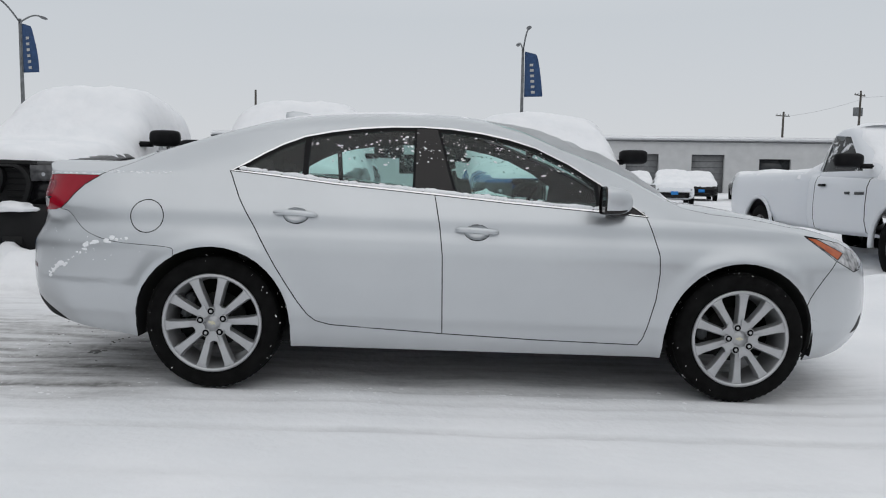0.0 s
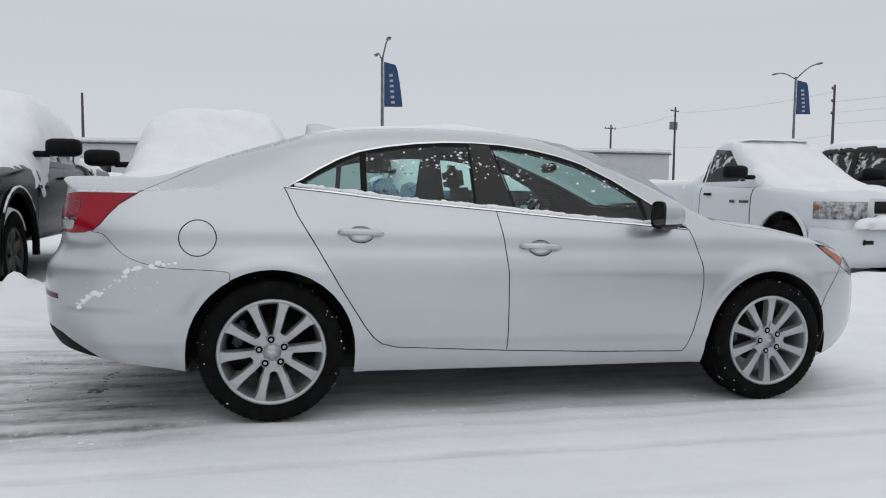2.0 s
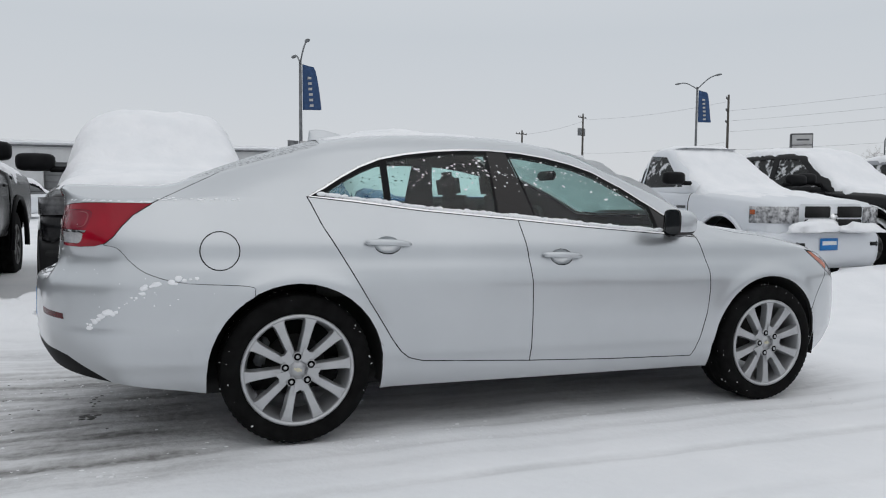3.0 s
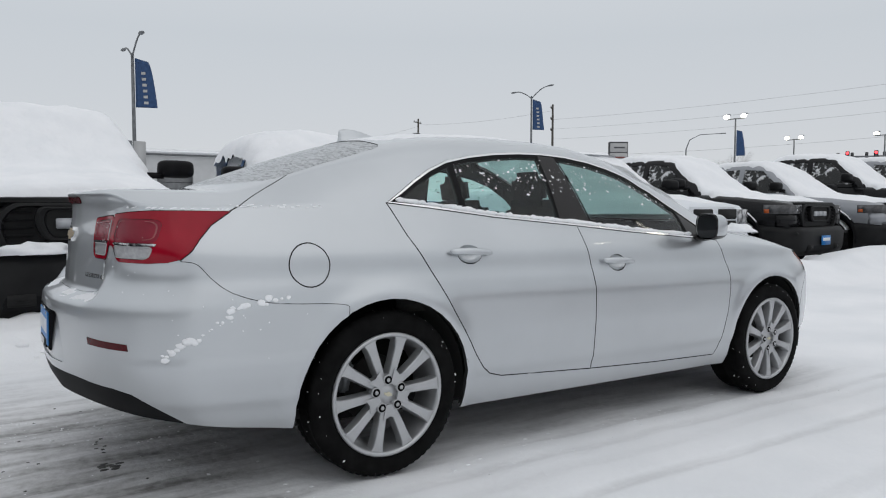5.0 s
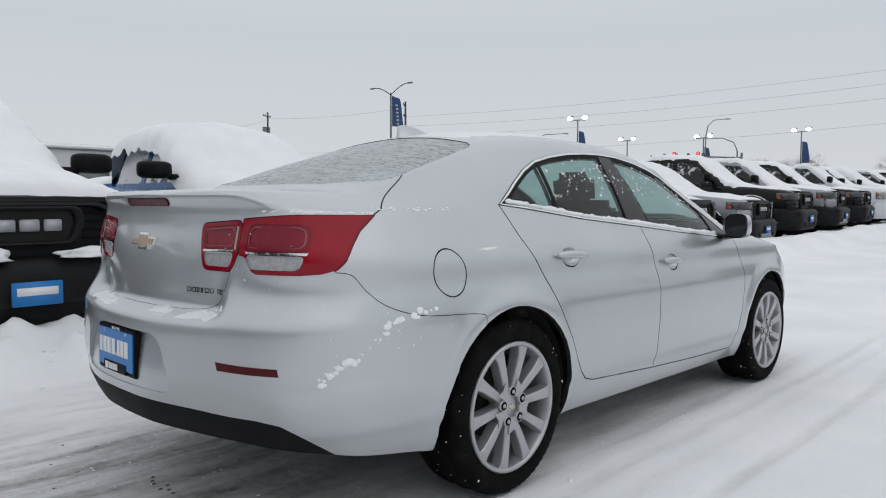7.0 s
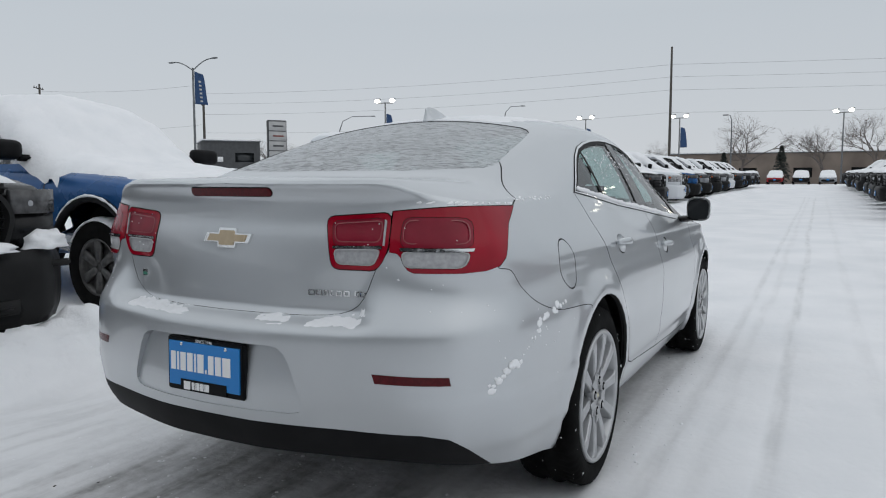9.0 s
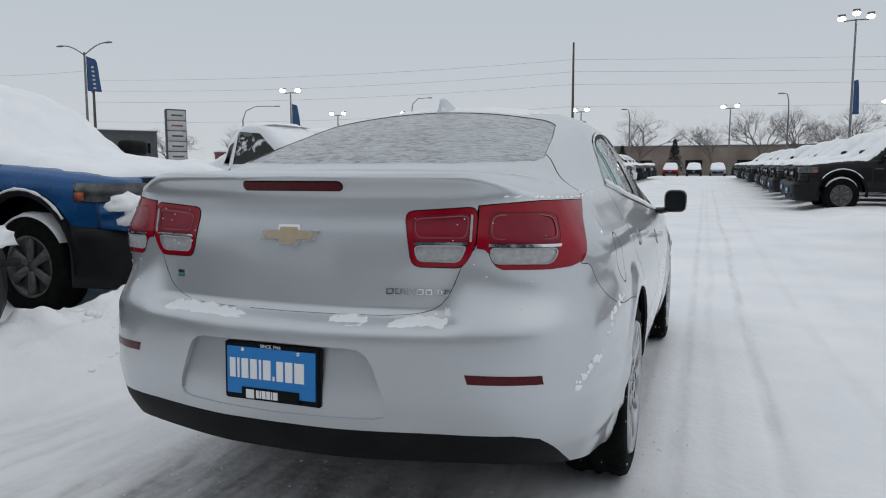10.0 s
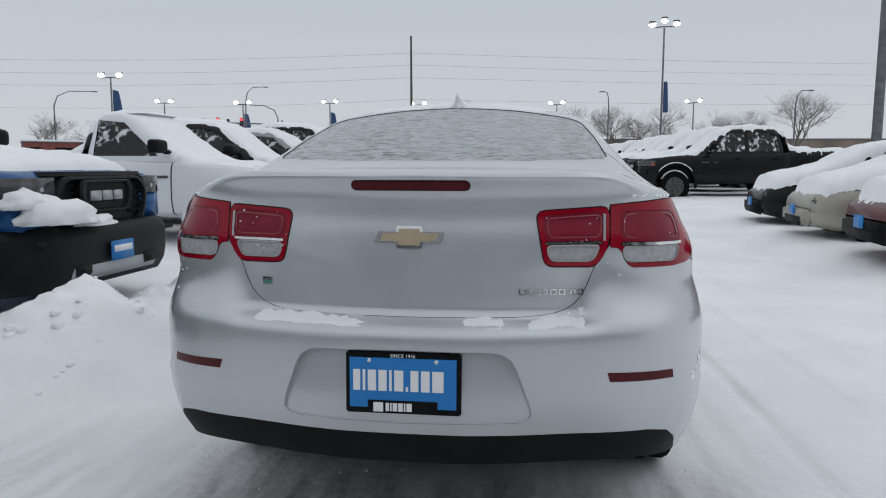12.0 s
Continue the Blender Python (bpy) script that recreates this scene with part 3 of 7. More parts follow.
def carved_skin():
    bm = car_skin()
    for f in bm.faces:
        f.material_index = BODY
    bmesh.ops.scale(bm, vec=(1, -1, 1), verts=bm.verts)
    bmesh.ops.reverse_faces(bm, faces=bm.faces)
    side, plan, rear = (0, 2), (0, 1), (1, 2)
    anywhere = lambda c: True
    upper = lambda c: c.y > 0.45
    for wx in (0.0, 2.737):
        carve(bm, wheel_hole(wx), side, lambda c: c.y > 0.5, HOLE, (BODY,))
        carve(bm, [(wx - 0.394, 0.1), (wx + 0.394, 0.1), (wx + 0.394, 0.34), (wx - 0.394, 0.34)], side, lambda c: c.y > 0.5, HOLE, (BODY,))
    carve(bm, DLO, side, upper, TRIM, (BODY,))
    carve(bm, RUBBER_EDGE, side, upper, SEAL, (TRIM,))
    q = clip_poly(GLASS_EDGE, (0.425, 0), (-1, 0))
    r = clip_poly(clip_poly(GLASS_EDGE, (0.455, 0), (1, 0)), (1.005, 0), (-1, 0))
    b = clip_poly(clip_poly(RUBBER_EDGE, (1.015, 0), (1, 0)), (1.23, 1.02), (-0.36, -0.10))
    fr = clip_poly(clip_poly(GLASS_EDGE, (1.24, 1.02), (0.36, 0.10)), (1.97, 0), (-1, 0))
    sl = clip_poly(RUBBER_EDGE, (1.985, 0), (1, 0))
    for poly, index in ((q, GL_Q), (r, GL_R), (b, PILLAR), (fr, GL_F), (sl, SAIL)):
        carve(bm, poly, side, upper, index, (SEAL,))
    carve(bm, REAR_DOOR, side, upper, DOOR_R, (BODY,))
    carve(bm, FRONT_DOOR, side, upper, DOOR_F, (BODY,))
    for hx, hz in HANDLES:
        carve(bm, [(hx + 0.062 * math.cos(k * math.pi / 14), hz - 0.003 + 0.040 * math.sin(k * math.pi / 14)) for k in range(28)], side, upper, SCOOP, (DOOR_R, DOOR_F))
    carve(bm, [(-0.34 + 0.083 * math.cos(k * math.pi / 16), 0.872 + 0.083 * math.sin(k * math.pi / 16)) for k in range(32)], side, upper, FUEL, (BODY,))
    carve(bm, PLAN_REAR_GLASS, plan, lambda c: c.z > 1.1, GL_BACK, (BODY,))
    carve(bm, PLAN_WINDSHIELD, plan, lambda c: c.z > 1.0, GL_WIND, (BODY,))
    carve(bm, PLAN_HOOD, plan, lambda c: c.z > 0.78, HOOD, (BODY,))
    back = lambda c: c.x < -0.45
    carve(bm, INNER_LAMP, rear, lambda c: c.x < -0.8, LAMP_I, (BODY,))
    carve(bm, OUTER_LAMP, side, lambda c: c.x < -0.5, LAMP_O, (BODY,))
    # the lamp ends at the lid's edge
    carve(bm, [(-0.02, 0.8), (0.62, 0.8), (0.62, 0.878), (0.598, 0.888), (0.585, 0.905), (0.578, 0.925), (0.567, 0.935), (0.5457, 0.938), (0.5457, 1.1), (-0.02, 1.1)], rear, lambda c: c.x < -0.6, BODY, (LAMP_O,))
    seam = lambda c: c.x < -0.47 - (1.15 - max(1.064, c.z)) * 1.9
    carve(bm, round_poly([(0.372, 0.952), (0.524, 0.955), (0.527, 1.034), (0.363, 1.022)], 0.02), rear, lambda c: c.x < -0.8, PAN_I, (LAMP_I,))
    carve(bm, [(0.370, 0.944), (0.523, 0.947), (0.524, 0.954), (0.371, 0.951)], rear, lambda c: c.x < -0.8, BAR_I, (LAMP_I,))
    carve(bm, round_poly([(0.371, 0.943), (0.522, 0.946), (0.501, 0.898), (0.382, 0.898)], 0.018), rear, lambda c: c.x < -0.8, CLR_I, (LAMP_I,))
    lamp_back = lambda c: c.x < -0.66
    carve(bm, round_poly([(0.577, 0.952), (0.754, 0.952), (0.733, 1.036), (0.577, 1.036)], 0.025), rear, lamp_back, PAN_O, (LAMP_O,))
    carve(bm, [(0.577, 0.943), (0.752, 0.943), (0.754, 0.951), (0.577, 0.951)], rear, lamp_back, BAR_O, (LAMP_O,))
    carve(bm, round_poly([(0.578, 0.942), (0.752, 0.942), (0.738, 0.896), (0.587, 0.896)], 0.02), rear, lamp_back, CLR_O, (LAMP_O,))
    co, no = Vector((-0.47, 0, 1.15)), Vector((1, 0, -1.9)).normalized()
    faces = [f for f in bm.faces if f.material_index == BODY and -0.8 < f.calc_center_median().x < -0.3 and f.calc_center_median().z > 1.0]
    bmesh.ops.bisect_plane(bm, geom=faces + list({e for f in faces for e in f.edges}) + list({v for f in faces for v in f.verts}), dist=1e-5, plane_co=co, plane_no=no)
    carve(bm, TRUNK, rear, seam, LID, (BODY, LAMP_O))
    carve(bm, REFLECTOR, rear, back, REFL, (BODY,))
    carve(bm, VALANCE, side, back, VAL, (BODY,))
    carve(bm, BUMPER_REAR, side, back, BUMP_R, (BODY,))
    carve(bm, BUMPER_REAR, side, lambda c: c.x < -0.15 and c.x >= -0.45, BUMP_R, (BODY,))
    carve(bm, [(-0.02, 0.672)] + round_poly([(-0.02, 0.672), (0.283, 0.668), (0.352, 0.478), (-0.02, 0.472)], 0.05)[4:-4] + [(-0.02, 0.472)], rear, back, RECESS, (BUMP_R,))
    carve(bm, HEADLAMP, side, lambda c: c.x > 3 and c.y > 0.3, HEAD, (BODY, HOOD))
    carve(bm, [(3.085, 0.874), (3.272, 0.757), (3.325, 0.79), (3.15, 0.865)], side, lambda c: c.x > 3 and c.y > 0.3, AMB, (HEAD,))
    carve(bm, BUMPER_FRONT, side, lambda c: c.x > 3, BUMP_F, (BODY,))
    carve(bm, [(3.44, 0.345), (3.52, 0.36), (3.525, 0.45), (3.50, 0.435)], side, lambda c: c.x > 3.3 and c.y > 0.3, FOG, (BUMP_F,))
    bmesh.ops.delete(bm, geom=[f for f in bm.faces if f.material_index in (HOLE, SCOOP)], context="FACES")
    return bm


from mathutils.bvhtree import BVHTree

_ref = car_skin()
bmesh.ops.scale(_ref, vec=(1, -1, 1), verts=_ref.verts)
bmesh.ops.reverse_faces(_ref, faces=_ref.faces)
_dup = bmesh.ops.duplicate(_ref, geom=_ref.verts[:] + _ref.edges[:] + _ref.faces[:])["geom"]
_dv = [g for g in _dup if isinstance(g, bmesh.types.BMVert)]
bmesh.ops.scale(_ref, vec=(1, -1, 1), verts=_dv)
bmesh.ops.reverse_faces(_ref, faces=[g for g in _dup if isinstance(g, bmesh.types.BMFace)])
bmesh.ops.remove_doubles(_ref, verts=_ref.verts, dist=1e-4)
bmesh.ops.triangulate(_ref, faces=_ref.faces)
_ref.normal_update()
_ref.verts.ensure_lookup_table()
SKIN_N = [v.normal.copy() for v in _ref.verts]
SKIN_V = [v.co.copy() for v in _ref.verts]
SKIN_F = [[v.index for v in f.verts] for f in _ref.faces]
SKIN = BVHTree.FromPolygons(SKIN_V, SKIN_F)
_ref.free()


def skin_at(p):
    """The nearest place on the sedan's skin and the smooth normal there."""
    co, _, i, _ = SKIN.find_nearest(p)
    w = [max(1e-6, 1.0 / ((SKIN_V[k] - co).length + 1e-5)) for k in SKIN_F[i]]
    n = sum((SKIN_N[k] * a for k, a in zip(SKIN_F[i], w)), Vector())
    return co, n.normalized()


def skin_side(x, z, out=0.0, sign=-1):
    """The skin's place beside (x, z), seen square from the side."""
    co, n, i, _ = SKIN.ray_cast(Vector((x, sign * 3, z)), Vector((0, -sign, 0)))
    _, n = skin_at(co)
    return co + n * out, n


def skin_rear(y, z, out=0.0):
    y = y if abs(y) > 0.0008 else 0.0008
    co, n, i, _ = SKIN.ray_cast(Vector((-4, y, z)), Vector((1, 0, 0)))
    _, n = skin_at(co)
    return co + n * out, n


def panel_mesh(source, index, sign, both=False, lift=0.0, gap=0.0027):
    """The faces of one panel as a bmesh of their own; its rim is turned in, dark, so that a real joint stays open round it."""
    bm = source.copy()
    bmesh.ops.delete(bm, geom=[f for f in bm.faces if f.material_index != index], context="FACES")
    for f in bm.faces:
        f.material_index = 0
    if both:
        dup = bmesh.ops.duplicate(bm, geom=bm.verts[:] + bm.edges[:] + bm.faces[:])["geom"]
        bmesh.ops.scale(bm, vec=(1, -1, 1), verts=[g for g in dup if isinstance(g, bmesh.types.BMVert)])
        bmesh.ops.reverse_faces(bm, faces=[g for g in dup if isinstance(g, bmesh.types.BMFace)])
    elif sign < 0:
        bmesh.ops.scale(bm, vec=(1, -1, 1), verts=bm.verts)
        bmesh.ops.reverse_faces(bm, faces=bm.faces)
    bmesh.ops.remove_doubles(bm, verts=bm.verts, dist=0.0008)
    if gap:
        rim = bmesh.ops.inset_region(bm, faces=bm.faces[:], use_boundary=True, use_even_offset=False, thickness=gap)["faces"]
        for f in rim:
            f.material_index = 1
        edge = {v for e in bm.edges if e.is_boundary for v in e.verts}
        for v in edge:
            co, n = skin_at(v.co)
            v.co = v.co - n * 0.010
    if lift:
        for v in bm.verts:
            _, n = skin_at(v.co)
            v.co = v.co + n * lift
    return bm


def skin_part(name, bm, mats, parent, label=""):
    """Links a panel with the smooth normals of the whole skin."""
    ob = part(name, bm, mats, parent, label)
    me = ob.data
    normals = []
    for v in me.vertices:
        normals.append(skin_at(v.co)[1])
    me.normals_split_custom_set_from_vertices(normals)
    return ob


source = carved_skin()
for index, name, mat, label in ((DOOR_F, "front_door", SILVER, ""), (DOOR_R, "rear_door", SILVER, ""), (FUEL, "fuel_flap", SILVER, "round silver fuel flap"),
                                (LAMP_O, "tail_lamp", RED, "red wraparound tail lamp with clear band"), (LAMP_I, "inner_tail_lamp", RED, "red tail lamp on the boot lid"),
                                (PAN_O, "lamp_panel", LAMPRED, "paler red lamp panel"), (PAN_I, "lamp_panel", LAMPRED, "paler red lamp panel"),
                                (BAR_O, "lamp_bar", CHROME, "thin chrome lamp divider"), (BAR_I, "lamp_bar", CHROME, "thin chrome lamp divider"),
                                (CLR_O, "reversing_lamp", CLEAR, "clear ribbed reversing lamp"), (CLR_I, "reversing_lamp", CLEAR, "clear ribbed reversing lamp"),
                                (HEAD, "headlamp", HEADCLEAR, "clear headlamp with amber corner"), (AMB, "corner_lamp", AMBER, "amber corner lamp"), (FOG, "fog_vent", BLACK, "small black fog lamp vent"), (REFL, "bumper_reflector", DARKRED, "dark red bumper reflector"),
                                (TRIM, "window_trim", CHROME, "bright chrome window surround"), (SEAL, "window_seal", BLACK, "black rubber window seal"),
                                (PILLAR, "pillar_cover", PIANO, "gloss black door pillar cover"), (SAIL, "mirror_sail", PIANO, "black mirror corner panel"),
                                (GL_Q, "quarter_window", GLASS, "tinted quarter glass"), (GL_R, "rear_side_window", GLASS, "tinted side glass speckled with snow"), (GL_F, "front_side_window", GLASS, "tinted side glass speckled with snow")):
    for sign in (-1, 1):
        glass = index in (GL_Q, GL_R, GL_F)
        lift = {TRIM: 0.004, REFL: 0.001, LAMP_O: 0.002, LAMP_I: 0.002, GL_Q: -0.004, GL_R: -0.004, GL_F: -0.004, PAN_O: 0.001, PAN_I: 0.001, CLR_O: 0.0, CLR_I: 0.0, BAR_O: 0.004, BAR_I: 0.004}.get(index, 0.0)
        ob = skin_part(name, panel_mesh(source, index, sign, lift=lift, gap=0.0012 if index in (LAMP_O, LAMP_I) else 0 if glass or index in (TRIM, SEAL, REFL, PAN_O, PAN_I, BAR_O, BAR_I, CLR_O, CLR_I) else 0.0027), [mat, GAP], sedan, label)
        if glass:
            ob.visible_shadow = False
for index, name, mat, label, gap in ((BODY, "body", SILVER, "silver painted unibody", 0.0027), (LID, "boot_lid", SILVER, "silver boot lid with lip spoiler", 0.0022), (BUMP_R, "rear_bumper", SILVER, "silver rear bumper with plate recess", 0.0),
                                     (VAL, "rear_valance", VALMAT, "black plastic lower valance", 0.0), (BUMP_F, "front_bumper", SILVER, "", 0.0025), (HOOD, "bonnet", SILVER, "", 0.0025),
                                     (GL_BACK, "rear_window", ICEGLASS, "rear window covered with rippled frost", 0.0), (GL_WIND, "windscreen", FROSTGLASS, "windscreen under a film of snow", 0.0)):
    ob = skin_part(name, panel_mesh(source, index, 1, both=True, gap=gap, lift=-0.003 if index == GL_BACK else 0.0), [mat, GAP], sedan, label)
    if mat in (ICEGLASS, FROSTGLASS):
        ob.visible_shadow = False
# the plate recess: the skin pressed in, deepest at its top
rec = panel_mesh(source, RECESS, 1, both=True, gap=0.0)
flat = rec.faces[:]
grown = bmesh.ops.extrude_face_region(rec, geom=flat)["geom"]
bmesh.ops.delete(rec, geom=[f for f in flat if f.is_valid], context="FACES_ONLY")
moved = [g for g in grown if isinstance(g, bmesh.types.BMVert)]
for v in moved:
    v.co.x += 0.005 + 0.024 * min(1.0, max(0.0, (v.co.z - 0.472) / 0.2))
bmesh.ops.recalc_face_normals(rec, faces=rec.faces)
part("plate_recess", rec, SILVER, sedan, "silver plate recess", smooth=False)
# the dark inside of the shell behind the joints
lining = source.copy()
bmesh.ops.delete(lining, geom=[f for f in lining.faces if f.material_index in (GL_Q, GL_R, GL_F, GL_BACK, GL_WIND)], context="FACES")
dup = bmesh.ops.duplicate(lining, geom=lining.verts[:] + lining.edges[:] + lining.faces[:])["geom"]
bmesh.ops.scale(lining, vec=(1, -1, 1), verts=[g for g in dup if isinstance(g, bmesh.types.BMVert)])
for v in lining.verts:
    v.co = v.co - skin_at(v.co)[1] * 0.022
for f in lining.faces:
    f.material_index = 0
bmesh.ops.remove_doubles(lining, verts=lining.verts, dist=0.001)
for v in lining.verts:
    if abs(v.co.y) < 0.37 and 0.46 < v.co.z < 0.69 and v.co.x < -0.9:
        v.co.x += 0.03
part("cabin_lining", lining, LINING, sedan, "dark grey cabin lining")
source.free()


# ---- sedan: wheels, handles, mirrors, badges, cabin ----
def lathe(bm, profile, n, axis_y=True, start=0.0, index=0):
    """A ring swept round the y axis from pairs of radius and y."""
    rings = []
    for k in range(n):
        a = start + 2 * math.pi * k / n
        rings.append([bm.verts.new((r * math.cos(a), y, r * math.sin(a))) for r, y in profile])
    for k in range(n):
        a, b = rings[k], rings[(k + 1) % n]
        for i in range(len(profile) - 1):
            f = bm.faces.new((a[i], a[i + 1], b[i + 1], b[i]))
            f.material_index = index
    return rings


def sweep(bm, rings, close=True, cap=True):
    """Joins rings of points into a skin."""
    vs = [[bm.verts.new(p) for p in ring] for ring in rings]
    m = len(vs[0])
    for a, b in zip(vs, vs[1:]):
        for i in range(m if close else m - 1):
            bm.faces.new((a[i], a[(i + 1) % m], b[(i + 1) % m], b[i]))
    if cap:
        bm.faces.new(vs[0])
        bm.faces.new(vs[-1])
    bmesh.ops.recalc_face_normals(bm, faces=bm.faces)
    return vs


def tyre_mesh(r=0.346, rim=0.252, width=0.235, blocks=64):
    """A tyre about the y axis, its outer wall at y = 0, with grooves and sipes cut into the tread. The inside lies at +y."""
    bm = bmesh.new()
    w = width
    tread = [0.03, 0.062, 0.066, 0.084, 0.088, 0.112, 0.116, 0.122, 0.126, 0.148, 0.152, 0.17, 0.174, 0.205]
    prof = [(rim - 0.006, 0.022), (rim + 0.004, 0.006), (rim + 0.02, 0.001), (rim + 0.045, -0.003), (r - 0.03, 0.002), (r - 0.012, 0.010)]
    n0 = len(prof)
    for y in tread:
        prof.append((r - 0.002 * abs((y - w / 2) / (w / 2)) ** 2 * 3, y * w / 0.235))
    prof += [(r - 0.012, w - 0.010), (r - 0.03, w - 0.002), (rim + 0.02, w), (rim - 0.006, w - 0.022)]
    n = blocks * 3
    rings = lathe(bm, prof, n)
    for k, ring in enumerate(rings):
        for i in range(n0 - 1, n0 + len(tread) + 1):
            v = ring[i]
            cut = 0.0
            if i - n0 in (2, 4, 8, 10) or i - n0 in (1, 3, 9, 11):
                cut = 0.010
            if (k + i * 2) % 3 == 0 and (i <= n0 + 1 or i >= n0 + len(tread) - 2 or i - n0 in (5, 6, 7)):
                cut = 0.0045
            f = (v.co.x ** 2 + v.co.z ** 2) ** 0.5
            v.co.x *= (f - cut) / f
            v.co.z *= (f - cut) / f
    bmesh.ops.recalc_face_normals(bm, faces=bm.faces)
    return bm


def spoke_mesh():
    """One spoke of an alloy wheel, lying along +z, its face towards -y."""
    bm = bmesh.new()
    rows = [(0.04, 0.013, 0.006), (0.075, 0.0155, 0.002), (0.12, 0.0175, -0.005), (0.18, 0.0195, -0.011), (0.215, 0.0225, -0.013), (0.229, 0.026, -0.012), (0.238, 0.034, -0.010)]
    prev = None
    for r, w, y in rows:
        pts = [(-w, y + 0.004), (-w + 0.003, y), (w - 0.003, y), (w, y + 0.004), (w + 0.005, y + 0.042), (-w - 0.005, y + 0.042)]
        ring = [bm.verts.new((px, py, r)) for px, py in pts]
        if prev:
            for i in range(6):
                bm.faces.new((prev[i], prev[(i + 1) % 6], ring[(i + 1) % 6], ring[i]))
        prev = ring
    bmesh.ops.recalc_face_normals(bm, faces=bm.faces)
    return bm


def car_wheel(sign, x):
    """A ten-spoke alloy wheel with its tyre, outer face at 0.888 m from the car's middle."""
    rim_bm = bmesh.new()
    lathe(rim_bm, [(0.215, 0.16), (0.222, 0.06), (0.230, 0.024), (0.235, 0.010), (0.239, -0.002), (0.249, -0.006), (0.256, 0.002), (0.252, 0.02), (0.240, 0.03), (0.232, 0.06), (0.225, 0.16), (0.235, 0.20)], 72)
    bmesh.ops.recalc_face_normals(rim_bm, faces=rim_bm.faces)
    hub = bmesh.new()
    lathe(hub, [(0.0, 0.012), (0.028, 0.012), (0.031, 0.016), (0.05, 0.018), (0.066, 0.022), (0.07, 0.04), (0.07, 0.07)], 40)
    bmesh.ops.remove_doubles(hub, verts=hub.verts, dist=1e-5)
    bmesh.ops.recalc_face_normals(hub, faces=hub.faces)
    turn = 0.0 if sign < 0 else 180.0
    base = Matrix.Translation((x, sign * 0.888, 0.335)) @ pose(0, 0, 0, 0, 0, turn) @ pose(0, 0, 0, 0, WHEEL_TURN[x], 0)
    tyre = part("tyre", tyre_mesh(), RUBBER, sedan, "black tyre flecked with snow")
    tyre.matrix_local = base
    specks = bmesh.new()
    rt = random.Random(int(x * 7) + sign)
    for k in range(90):
        a, wy = rt.uniform(0, 2 * math.pi), rt.uniform(0.012, 0.20)
        r, size = 0.343, 0.0008 + 0.0030 * rt.random() ** 3
        if k % 4 == 0:
            r, wy = rt.uniform(0.30, 0.335), 0.001
        bmesh.ops.create_icosphere(specks, subdivisions=1, radius=size, matrix=Matrix.Translation((r * math.cos(a), wy, r * math.sin(a))) @ Matrix.Rotation(rt.uniform(0, 3), 4, "Y") @ Matrix.Diagonal((rt.uniform(1, 2.4), 0.8, 1, 1)))
    speck = tagged(part("tyre_fleck", specks, SNOW, tyre, "flecks of snow in the tread"), kind="stuff")
    speck.matrix_local = Matrix.Identity(4)
    rim = part("rim", rim_bm, ALLOY, sedan, "bright ten-spoke alloy rim")
    rim.matrix_local = base
    centre = part("hub", hub, ALLOY, rim)
    centre.matrix_local = Matrix.Identity(4)
    first = None
    for k in range(10):
        if first is None:
            sp = first = part("spoke", spoke_mesh(), ALLOY, rim, smooth=False)
        else:
            sp = new("spoke", first.data)
            sp.parent = rim
        sp.matrix_local = Matrix.Translation((0, 0.012, 0)) @ pose(0, 0, 0, 0, 36 * k, 0)
    web = None
    for k in range(5):
        if web is None:
            wb = bmesh.new()
            half = math.radians(17)
            outline = [(0.045 * math.sin(-half), 0.045 * math.cos(half)), (0.108 * math.sin(-half), 0.108 * math.cos(half)), (-0.010, 0.097), (0.0, 0.093), (0.010, 0.097), (0.108 * math.sin(half), 0.108 * math.cos(half)), (0.045 * math.sin(half), 0.045 * math.cos(half))]
            sweep(wb, [[(px, 0.006 + d, pz) for px, pz in outline] for d in (0.0, 0.034)])
            o = web = part("spoke_web", wb, ALLOY, rim, smooth=False)
        else:
            o = new("spoke_web", web.data)
            o.parent = rim
        o.matrix_local = pose(0, 0, 0, 0, 72 * k + 18, 0)
    nut_bm = bmesh.new()
    lathe(nut_bm, [(0.0, 0.001), (0.007, 0.001), (0.0085, 0.004), (0.0088, 0.0145), (0.0165, 0.0145), (0.0172, 0.006), (0.0195, 0.0055), (0.0215, 0.012), (0.022, 0.035)], 16)
    bmesh.ops.recalc_face_normals(nut_bm, faces=nut_bm.faces)
    for f in nut_bm.faces:
        c = f.calc_center_median()
        f.material_index = 1 if 0.0084 < math.hypot(c.x, c.z) < 0.0170 else 0
    nut = None
    for k in range(5):
        if nut is None:
            o = nut = part("wheel_nut", nut_bm, [ALLOY, BLACK], rim, "chrome nut in a dark pocket")
        else:
            o = new("wheel_nut", nut.data)
            o.parent = rim
            tagged(o, "chrome nut in a dark pocket")
        a = 2 * math.pi * k / 5 + math.pi / 5
        o.matrix_local = Matrix.Translation((0.061 * math.cos(a), -0.004, 0.061 * math.sin(a)))
    cap = bmesh.new()
    for pts in ([(-0.018, -0.005), (-0.006, -0.005), (-0.006, -0.009), (0.006, -0.009), (0.006, -0.005), (0.018, -0.005), (0.014, 0.005), (0.006, 0.005), (0.006, 0.009), (-0.006, 0.009), (-0.006, 0.005), (-0.022, 0.005)],):
        top = [cap.verts.new((px, 0.0075, pz)) for px, pz in pts]
        low = [cap.verts.new((px, 0.0125, pz)) for px, pz in pts]
        cap.faces.new(top)
        for i in range(len(pts)):
            cap.faces.new((top[i], top[(i + 1) % len(pts)], low[(i + 1) % len(pts)], low[i]))
